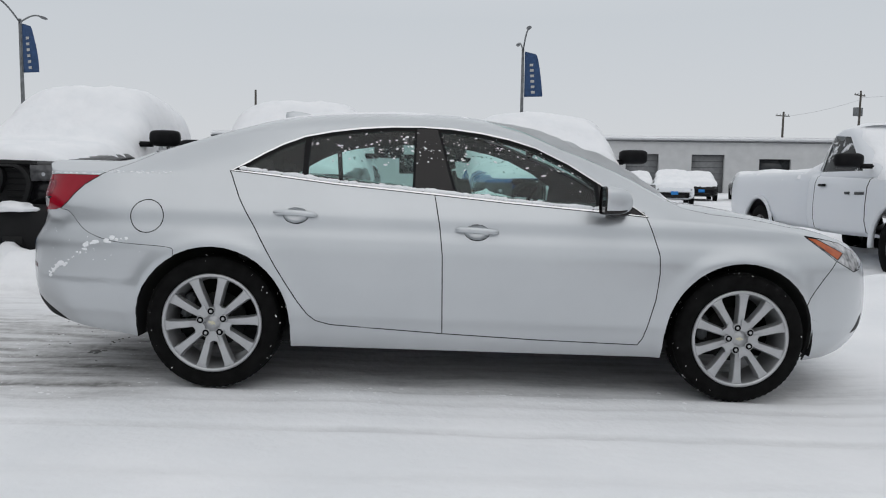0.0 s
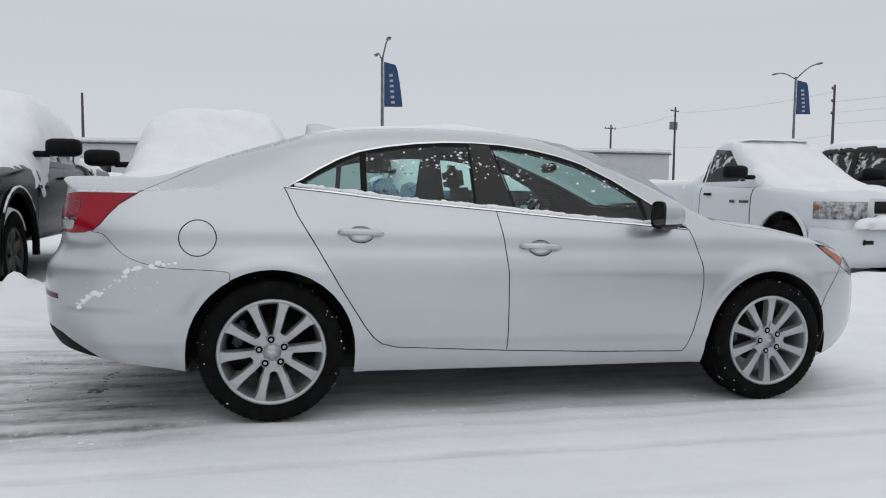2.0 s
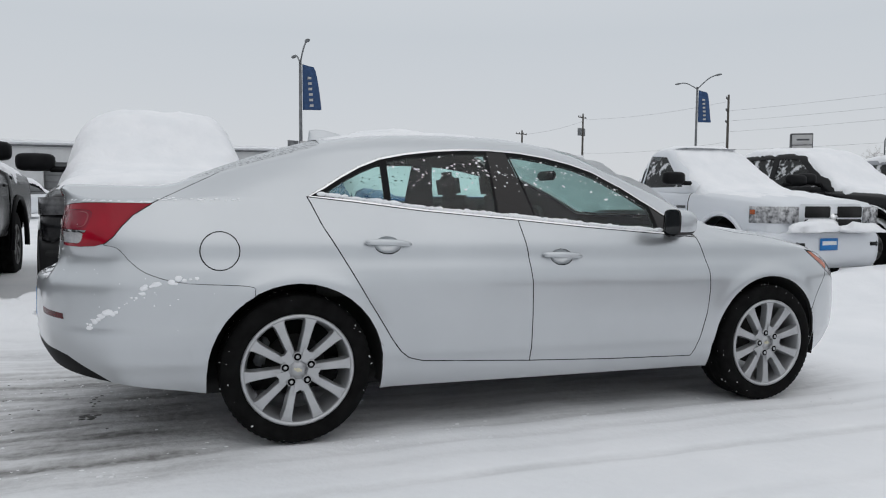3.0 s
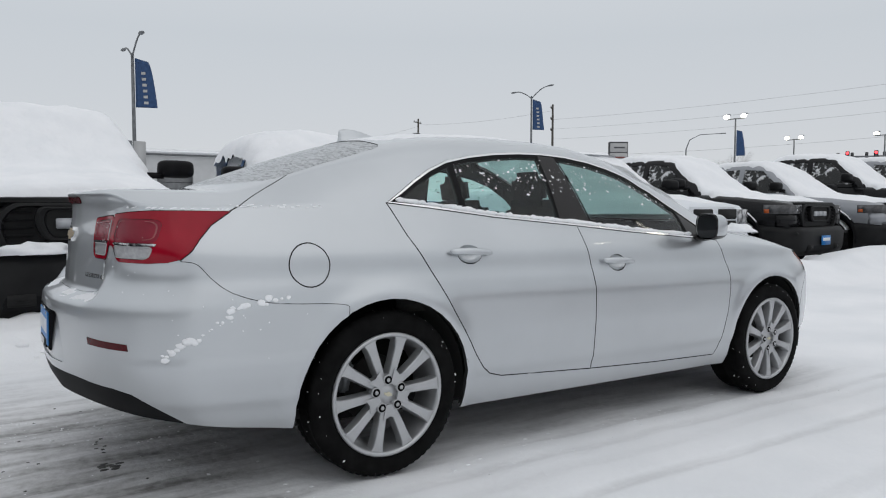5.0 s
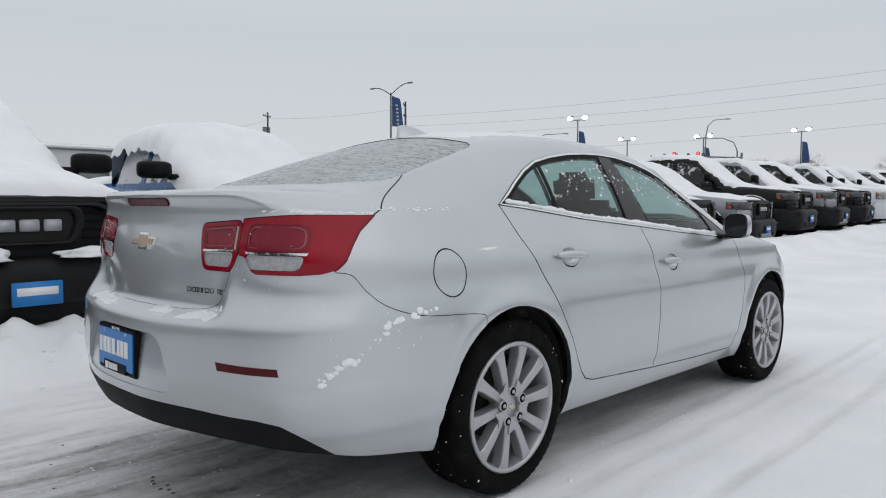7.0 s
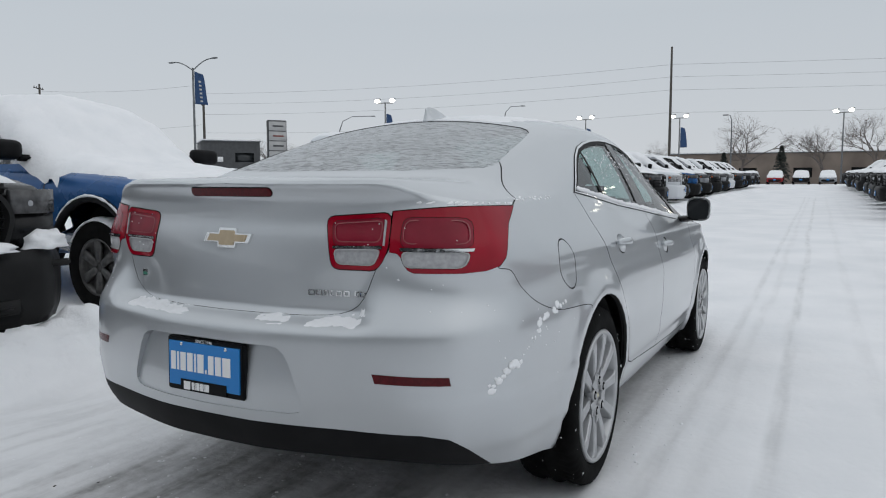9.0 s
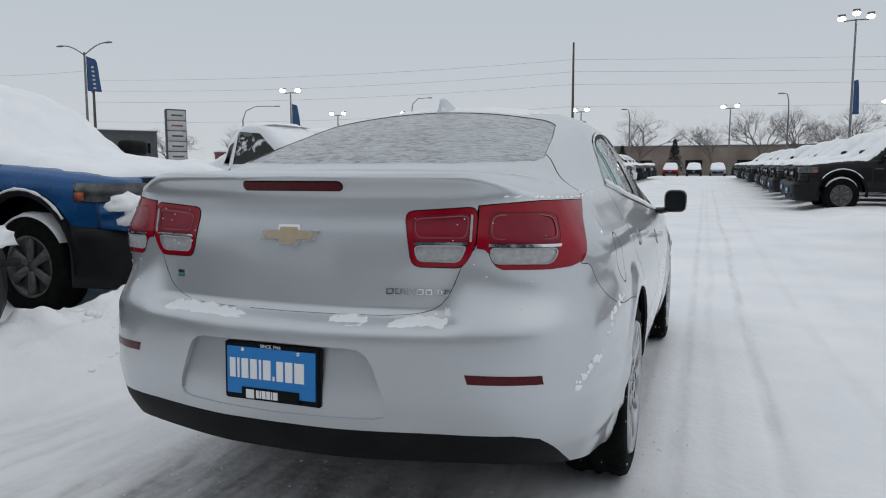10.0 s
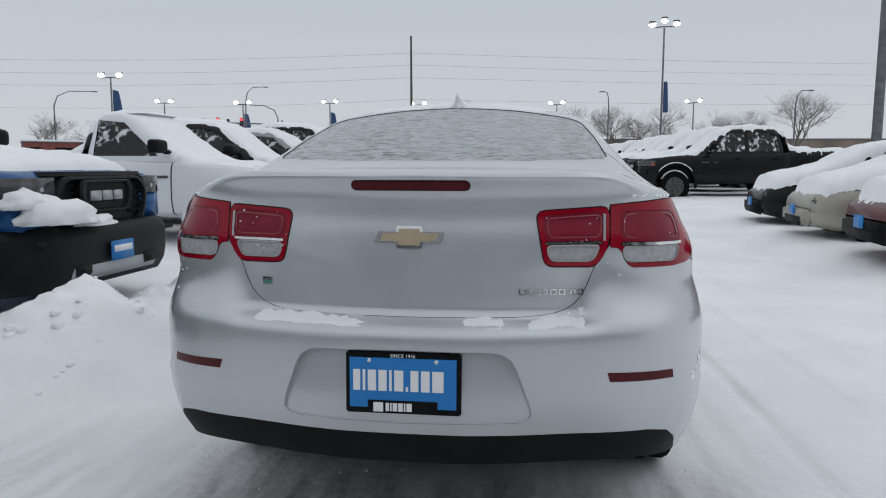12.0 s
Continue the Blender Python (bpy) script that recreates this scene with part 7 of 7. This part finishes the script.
def flood_post(x, y, top, turn, heads=2, flag=True, span=1.1, size=1.25):
    """A straight post with lit floodlights at its top."""
    root = tagged(new("flood_lamp_post"), "dark lamp post with lit floodlights", "lamp post", "lit lamp posts")
    g = ground_z(x, y, False)
    root.matrix_world = pose(x, y, g, 0, 0, turn) @ Matrix.Scale(size, 4)
    h = (top - g) / size
    part("post", tube([(0, 0, 0), (0, 0, h * 0.5), (0, 0, h)], [0.12, 0.10, 0.08]), STEEL, root)
    part("cross_arm", tube([(-span, 0, h - 0.05), (0, 0, h), (span, 0, h - 0.05)], 0.06), STEEL, root)
    for sx in ((-span, span) if heads == 2 else (-span * 1.15, 0.0, span * 1.15)):
        hd = rounded_box("lamp_head", (0.6, 0.4, 0.14), (sx, 0.05, h + 0.42 + (0.35 if sx == 0 else 0)), STEEL, root, "grey floodlight head", (20, 0, 0), 0.05)
        lens = bmesh.new()
        bmesh.ops.create_uvsphere(lens, u_segments=14, v_segments=8, radius=0.5, matrix=Matrix.Translation((sx, -0.12, h + 0.22 + (0.35 if sx == 0 else 0))) @ Matrix.Diagonal((0.66, 0.56, 0.44, 1)) @ pose(0, 0, 0, 0, 18 if sx > 0 else -18, 0))
        part("lamp_lens", lens, LAMP_ON, hd, "bright lit lens")
    if flag:
        if heads == 3:
            banner(root, -0.12, h * 0.40, h * 0.615, -0.5, 0)
        else:
            banner(root, 0.14, h - 3.9, h - 1.2, 0.95, 0)
    return root


arm_lamp_post(6.5, 38.2, 9.4, -20)
arm_lamp_post(40.1, 44.1, 10.45, -20)
arm_lamp_post(-21.4, 35.6, 9.9, -20)
for x, y, top, flag in ((83.2, 52.9, 12.4, True), (110.8, 60.6, 11.7, False), (112.2, 47.5, 11.5, True), (117.4, 34.1, 12.0, True), (123.7, -4.6, 12.0, False), (124.9, -27.8, 12.2, False), (120.9, 19.2, 11.9, True)):
    flood_post(x, y, top, math.degrees(math.atan2(-x - 2, y)) - 25, 2, flag, 0.92)
flood_post(86.4, -15.8, 17.8, 80, 3, True, 0.95)
flood_post(17.1, -9.3, 10.6, 70, 2, False, 1.4, 1.1)


def street_lamp(x, y, top, reach, turn):
    root = tagged(new("street_lamp"), "grey street lamp on a long curved arm", "street lamp")
    g = ground_z(x, y, False)
    root.matrix_world = pose(x, y, g, 0, 0, turn)
    h = top - g
    post = part("post", tube([(0, 0, 0), (0, 0, h * 0.8), (0.1 * reach, 0, h * 0.93), (0.4 * reach, 0, h), (reach, 0, h + 0.1)], [0.12, 0.09, 0.07, 0.06, 0.05]), STEEL, root)
    rounded_box("lamp_head", (0.8, 0.25, 0.15), (reach + 0.3, 0, h + 0.1), STEEL, root, "grey lamp head", bevel=0.05)


for x, y, top, reach, turn in ((91.5, 66.8, 11.8, 5.0, -55), (94.3, 35.0, 9.6, 4.6, 112), (96.5, -10.6, 11.2, 0.6, 90), (89.5, -32.2, 10.5, 2.2, -60), (106.1, 44.5, 13.6, 2.8, -66), (110.0, 10.0, 11.0, 0.6, 90)):
    street_lamp(x, y, top, reach, turn)


def utility_pole(x, y, top, turn, arms=1, drum=False, label="weathered wooden utility pole", size=1.0):
    root = tagged(new("utility_pole"), label, "utility pole")
    g = ground_z(x, y, False)
    root.matrix_world = pose(x, y, g, 0, 0, turn) @ Matrix.Scale(size, 4)
    h = (top - g) / size
    part("pole", tube([(0, 0, 0), (0, 0, h * 0.6), (0.02, 0, h)], [0.17, 0.14, 0.11]), WOODPOLE, root)
    for k in range(arms):
        arm = rounded_box("cross_arm", (2.2, 0.1, 0.12), (0, 0.1, h - 0.5 - 1.3 * k), WOODPOLE, root, "", bevel=0.02)
        for sx in (-0.95, -0.4, 0.4, 0.95):
            rounded_box("insulator", (0.08, 0.08, 0.16), (sx, 0.1, h - 0.36 - 1.3 * k), STEEL, arm, "grey insulator", bevel=0.02)
    if drum:
        for sx in (-0.42, 0.42):
            d = bmesh.new()
            bmesh.ops.create_cone(d, segments=14, radius1=0.3, radius2=0.3, depth=0.95, cap_ends=True, matrix=Matrix.Translation((sx, 0.2, h - 2.4)))
            part("transformer", d, STEEL, root, "grey transformer drum")


utility_pole(101.2, 17.2, 20, 80, 0, size=1.3)
utility_pole(76.0, 119.8, 18.4, 30, 1, True, size=1.5)
utility_pole(87.5, 92.5, 19.1, 40, 3, size=1.5)
utility_pole(66.7, 128.1, 15.5, 20, 1, size=1.5)
utility_pole(-25.9, 106.6, 15.2, 20, 0, size=1.4)


def cable(a, b, sag, r=0.014):
    pts = [Vector(a).lerp(Vector(b), k / 16) - Vector((0, 0, 4 * sag * (k / 16) * (1 - k / 16))) for k in range(17)]
    return tagged(part("overhead_cable", tube(pts, r, 4), WIRE), "thin grey overhead cable", "cable")


for z0, z1, sag in ((17.6, 17.2, 0.8), (15.9, 15.5, 0.9), (14.1, 13.7, 0.8), (11.0, 10.6, 0.9)):
    cable((101.2, 17.2, z0), (150, -128, z1 + 3.5), sag, 0.019)
    cable((101.2, 17.2, z0), (87.5, 92.5, z1 - 0.8), sag, 0.019)
cable((76.0, 119.8, 16.9), (66.7, 128.1, 14.6), 0.4, 0.02)
cable((87.5, 92.5, 18.0), (76.0, 119.8, 17.2), 0.6, 0.02)
cable((87.5, 92.5, 11.2), (76.0, 119.8, 10.6), 0.6, 0.02)

# ---- traffic signals ----
def signal_mast(x, y, turn, height, reach, heads):
    """A post with an arm over the road; heads: rows of place along the arm and whether its red lens is lit."""
    mast = tagged(new("traffic_signal_mast"), "grey mast arm with traffic signals over the road", "traffic signal")
    mast.matrix_world = pose(x, y, ground_z(x, y, False), 0, 0, turn)
    part("post", tube([(0, 0, 0), (0, 0, height + 0.4)], [0.18, 0.14]), STEEL, mast)
    part("mast_arm", tube([(0, 0, height - 0.3), (0.4 * reach, 0, height - 0.1), (reach, 0, height)], [0.12, 0.1, 0.07]), STEEL, mast)
    for sx, lit in heads:
        box = rounded_box("signal_head", (0.45, 0.3, 1.3), (sx, 0.1, height), BLACK, mast, "black three-lens signal head", bevel=0.05)
        for q in range(3):
            for dy in (-0.08, 0.28):
                lens = bmesh.new()
                bmesh.ops.create_uvsphere(lens, u_segments=12, v_segments=6, radius=0.17, matrix=Matrix.Translation((sx, dy, height + 0.4 - 0.4 * q)) @ Matrix.Diagonal((1, 0.5, 1, 1)))
                on = lit and q == 0
                part("signal_lens", lens, RED_ON if on else DARKWALL, box, "lit red lens" if on else "dark lens")


signal_mast(114.5, 57.9, -62, 7.8, 9.0, ((2.2, False), (4.2, False), (6.2, False), (8.6, False)))
signal_mast(94.3, 34.4, 111, 6.2, 9.0, ((5.5, True), (8.6, True)))


# ---- buildings ----
def wall_block(name, label, x, y, turn, length, depth, height, mat, roof_snow=0.25, doors=(), windows=()):
    """A plain flat-roofed building; doors and windows are set into the front by real reveals. Front faces local -y."""
    root = tagged(new(name), label, "building")
    g = ground_z(x, y, False)
    root.matrix_world = pose(x, y, g - 0.1, 0, 0, turn)
    holes = [(d[0] - d[1] / 2, d[0] + d[1] / 2, d[2], d[3]) for d in list(doors) + list(windows)]
    xs = sorted({-length / 2, length / 2, *[h[0] for h in holes], *[h[1] for h in holes]})
    zs = sorted({0.0, height, *[h[2] for h in holes], *[h[3] for h in holes]})
    bm = bmesh.new()
    grid = {}

    def corner(i, j, y):
        if (i, j, y) not in grid:
            grid[i, j, y] = bm.verts.new((xs[i], y, zs[j]))
        return grid[i, j, y]

    def solid(i, j):
        if not (0 <= i < len(xs) - 1 and 0 <= j < len(zs) - 1):
            return False
        cx, cz = (xs[i] + xs[i + 1]) / 2, (zs[j] + zs[j + 1]) / 2
        return not any(h[0] < cx < h[1] and h[2] < cz < h[3] for h in holes)

    for i in range(len(xs) - 1):
        for j in range(len(zs) - 1):
            if not solid(i, j):
                continue
            for y in (0.0, 0.3):
                bm.faces.new([corner(a, b, y) for a, b in ((i, j), (i + 1, j), (i + 1, j + 1), (i, j + 1))])
            for di, dj, p, q in ((-1, 0, (i, j), (i, j + 1)), (1, 0, (i + 1, j), (i + 1, j + 1)), (0, -1, (i, j), (i + 1, j)), (0, 1, (i, j + 1), (i + 1, j + 1))):
                if not solid(i + di, j + dj):
                    bm.faces.new([corner(*p, 0.0), corner(*q, 0.0), corner(*q, 0.3), corner(*p, 0.3)])
    bmesh.ops.recalc_face_normals(bm, faces=bm.faces)
    part("wall", bm, mat, root, smooth=False)
    for side in (-1, 1):
        rounded_box("wall", (0.3, depth, height), (side * (length / 2 - 0.15), depth / 2 + 0.3, height / 2), mat, root, "", bevel=0.01)
    rounded_box("wall", (length, 0.3, height), (0, depth + 0.3, height / 2), mat, root, "", bevel=0.01)
    rf = rounded_box("roof", (length + 0.3, depth + 0.8, 0.12), (0, depth / 2 + 0.15, height + 0.06), STEEL, root, "grey flat roof edge", bevel=0.03)
    if roof_snow:
        rounded_box("roof_snow", (length + 0.4, depth + 0.9, roof_snow), (0, depth / 2 + 0.15, height + 0.12 + roof_snow / 2), SNOW, root, "snow on the roof", bevel=roof_snow * 0.4)
    for d in doors:
        dr = rounded_box("roller_door", (d[1], 0.08, d[3] - d[2]), (d[0], 0.26, (d[2] + d[3]) / 2), SHUTTER, root, "grey roller door", bevel=0.01)
        k = 0
        while d[2] + 0.5 * k < d[3] - 0.1:
            rounded_box("door_slat", (d[1] - 0.05, 0.03, 0.04), (d[0], 0.21, d[2] + 0.5 * k + 0.25), DARKWALL, dr, "", bevel=0.005, segments=1)
            k += 1
    for w in windows:
        wd = rounded_box("window", (w[1], 0.05, w[3] - w[2]), (w[0], 0.24, (w[2] + w[3]) / 2), DARKGLASS, root, "dark window", bevel=0.005)
        rounded_box("window_frame", (w[1], 0.06, 0.08), (w[0], 0.2, w[2] + 0.04), STEEL, wd, "", bevel=0.01)
    return root


wall_block("workshop", "long grey workshop with roller doors and snow on its roof", 9.0, 54.5, -2, 52, 14, 4.3, CONCRETE, 0.35,
           doors=((15.0, 2.7, 0, 3.3), (9.6, 2.7, 0, 3.3), (3.5, 2.7, 0, 3.3), (-17, 3.0, 0, 3.2)), windows=((20.5, 2.6, 1.6, 3.0), (-9, 3.0, 1.4, 3.0), (-22, 2.0, 1.4, 3.0)))
wall_block("showroom", "dark grey showroom with a blue sign", 84.6, 83.4, -38, 9, 9, 7.0, DARKWALL, 0.2, windows=((2.0, 3.0, 3.6, 5.2),))
show_sign = tagged(rounded_box("showroom_sign", (2.0, 0.15, 0.8), (82.4, 84.6, 5.0), WHITE, None, "", (0, 0, -38), 0.05), "white bar sign with a blue mark", "sign")
rounded_box("sign_mark", (0.7, 0.22, 0.8), (81.6, 85.2, 5.0), PLATEBLUE, show_sign, "blue square mark", (0, 0, -38), 0.05)
wall_block("restaurant", "low red and white restaurant building", 80.0, 58.0, -50, 8, 6, 3.2, REDWALL, 0.2, windows=((1.0, 3.4, 1.2, 2.6), (-2.8, 1.4, 1.2, 2.6)))
wall_block("long_store", "long low brown store across the road", 140.0, -26.0, -88, 100, 20, 5.6, TANWALL, 0.2, windows=tuple((k * 9.0, 3.0, 1.2, 3.0) for k in range(-5, 6)))
wall_block("far_store", "low brown store far across the road", 124.0, 62.0, -62, 40, 14, 4.4, TANWALL, 0.2, windows=tuple((k * 8.0, 3.0, 1.2, 3.0) for k in range(-2, 3)))
# unseen block, added to shape the reflections in the sedan's paint
wall_block("unseen_reflected_block", "unseen grey glazed block added behind the lane for the sedan's reflections", -15.0, -6.0, 98, 40, 12, 5.2, CLADDING, 0.3, windows=tuple((k * 5.0, 4.0, 0.5, 4.2) for k in range(-2, 3)))

# pylon sign
pylon = tagged(new("pylon_sign"), "tall grey pylon sign with five panels", "sign")
pylon.matrix_world = pose(74.4, 65.1, 0.6, 0, 0, -35) @ Matrix.Scale(1.35, 4)
rounded_box("pylon_body", (1.9, 0.7, 5.2), (0, 0, 4.2), DARKWALL, pylon, "dark sign body", bevel=0.05)
for sx in (-0.6, 0.6):
    rounded_box("pylon_leg", (0.25, 0.3, 1.8), (sx, 0, 0.9), STEEL, pylon, "", bevel=0.03)
for k in range(5):
    pn = rounded_box("sign_panel", (1.75, 0.1, 0.92), (0, -0.36, 2.2 + 1.0 * k), SIGNGREY, pylon, "grey sign panel", bevel=0.03)
    rounded_box("panel_bar", (1.1, 0.03, 0.16), (0.05, -0.42, 2.2 + 1.0 * k), REDWALL if k == 3 else DARKWALL, pn, "bar of lettering", bevel=0.01)
# two-panel sign on the banner post
board = tagged(new("notice_board"), "white two-panel notice board on the post", "sign")
board.matrix_world = pose(6.4, 37.9, 3.1, 0, 0, 20)
for k in range(2):
    rounded_box("board_panel", (0.7, 0.06, 1.4), (-0.45 + 0.8 * k, 0, 0.7), SIGNGREY if k else STEEL, board, "plain board panel", bevel=0.02)


# ---- trees ----
def bare_tree(height, seed):
    """A leafless tree: tapering limbs that fork again and again."""
    bm = bmesh.new()
    r = random.Random(seed)

    def limb(p, d, length, rad, depth):
        q = p + d * length
        a = d.orthogonal().normalized()
        b = d.cross(a)
        n = 4 if depth < 2 else 3
        v0 = [bm.verts.new(p + (a * math.cos(t) + b * math.sin(t)) * rad) for t in [2 * math.pi * k / n for k in range(n)]]
        v1 = [bm.verts.new(q + (a * math.cos(t) + b * math.sin(t)) * rad * 0.7) for t in [2 * math.pi * k / n for k in range(n)]]
        for k in range(n):
            bm.faces.new((v0[k], v0[(k + 1) % n], v1[(k + 1) % n], v1[k]))
        if depth >= 9:
            return
        for k in range(3 if depth in (0, 1, 3, 5) else 2):
            bend = Vector((r.gauss(0, 1.0), r.gauss(0, 1.0), r.gauss(0.22, 0.6)))
            limb(q if k else p.lerp(q, r.uniform(0.6, 1.0)), (d + 0.55 * bend).normalized(), length * r.uniform(0.62, 0.92), rad * 0.62, depth + 1)

    limb(Vector((0, 0, 0)), Vector((0, 0, 1)), height * 0.15, height * 0.015, 0)
    return bm


tree_meshes = {}
for k, (x, y, h) in enumerate(((128.8, 10.1, 9.5), (129.3, -2.1, 8.5), (129.0, -9.7, 9.5), (130.3, -15.5, 9.0), (129.1, -23.8, 9.2), (127.6, -30.8, 9.0), (126.2, -36.3, 8.6), (123.7, -44.3, 10.5), (118, -66, 9), (118, 32, 7), (126, 42, 6.5), (130, 54, 7), (104, 66, 7), (98, 74, 7.5), (92, 82, 7), (131, -19, 7.5), (130, 24, 6))):
    kind = k % 4
    root = tagged(new("bare_tree"), "bare grey-brown winter tree", "tree", "bare trees")
    if kind not in tree_meshes:
        ob = part("crown", bare_tree(1.0, 30 + kind), HAZED_BARK, root)
        tree_meshes[kind] = ob.data
    else:
        ob = new("crown", tree_meshes[kind])
        ob.parent = root
    root.matrix_world = pose(x, y, ground_z(x, y, False), 0, 0, 47.0 * k) @ Matrix.Diagonal((2.1 * h, 2.1 * h, 2.0 * h, 1))


def fir(height, seed):
    bm = bmesh.new()
    r = random.Random(seed)
    for k in range(900):
        t = r.random() ** 0.8
        z = height * (0.1 + 0.9 * t)
        rad = height * 0.28 * (1 - t) ** 0.8 * (0.4 + 0.6 * r.random())
        a = r.uniform(0, 2 * math.pi)
        c = Vector((rad * math.cos(a), rad * math.sin(a), z - 0.2 * rad))
        s = height * 0.05 * r.uniform(0.6, 1.4)
        d1, d2 = Vector((math.cos(a), math.sin(a), -0.4)) * s, Vector((-math.sin(a), math.cos(a), r.uniform(-0.3, 0.3))) * s * 0.6
        vs = [bm.verts.new(c + q) for q in (d1, d2, -d1 * 0.4, -d2)]
        bm.faces.new(vs)
    return bm


for k, (x, y, h) in enumerate(((125.0, 3.9, 6.2), (124, 12.5, 5.2))):
    root = tagged(new("fir_tree"), "dark snow-flecked fir tree", "tree")
    root.matrix_world = pose(x, y, ground_z(x, y, False), 0, 0, 0)
    part("crown", fir(h, 5 + k), NEEDLES, root)
    part("trunk", tube([(0, 0, 0), (0, 0, h * 0.9)], [0.14, 0.03]), HAZED_BARK, root)

# ---- cars at the lane's end ----
REDPAINT = material("red paint", (0.30, 0.01, 0.015), 0.25)
for k, (paint, label, x, y) in enumerate(((BLACKPAINT, "black car parked across the lane's end", 88, 5.6), (REDPAINT, "red car parked across the lane's end", 87.5, 2.9), (BLACKPAINT, "black car parked across the lane's end", 87.5, 0.2), (GREYPAINT, "grey car parked across the lane's end", 88, -2.5))):
    put(snowed_car(paint, label, 50.0 + 3 * k), pose(x, y, ground_z(x, y, False), 0, 0, 180), True)
for k, (paint, x, y) in enumerate(((BLACKPAINT, 22, 33), (GREYPAINT, 25.5, 33.5), (WHITEPAINT, 29, 34), (BLACKPAINT, 18.5, 33), (GREYPAINT, 33, 35), (MAROON, -9.5, 24), (WHITEPAINT, -7.0, 25), (WHITEPAINT, 12.0, 27), (GREYPAINT, 9.3, 30), (BLACKPAINT, 15.5, 33), (GREYPAINT, 13.0, 36))):
    put(snowed_car(paint, "snow-covered car in a farther row", 70.0 + 3 * k), pose(x, y, ground_z(x, y, False), 0, 0, 255), True)
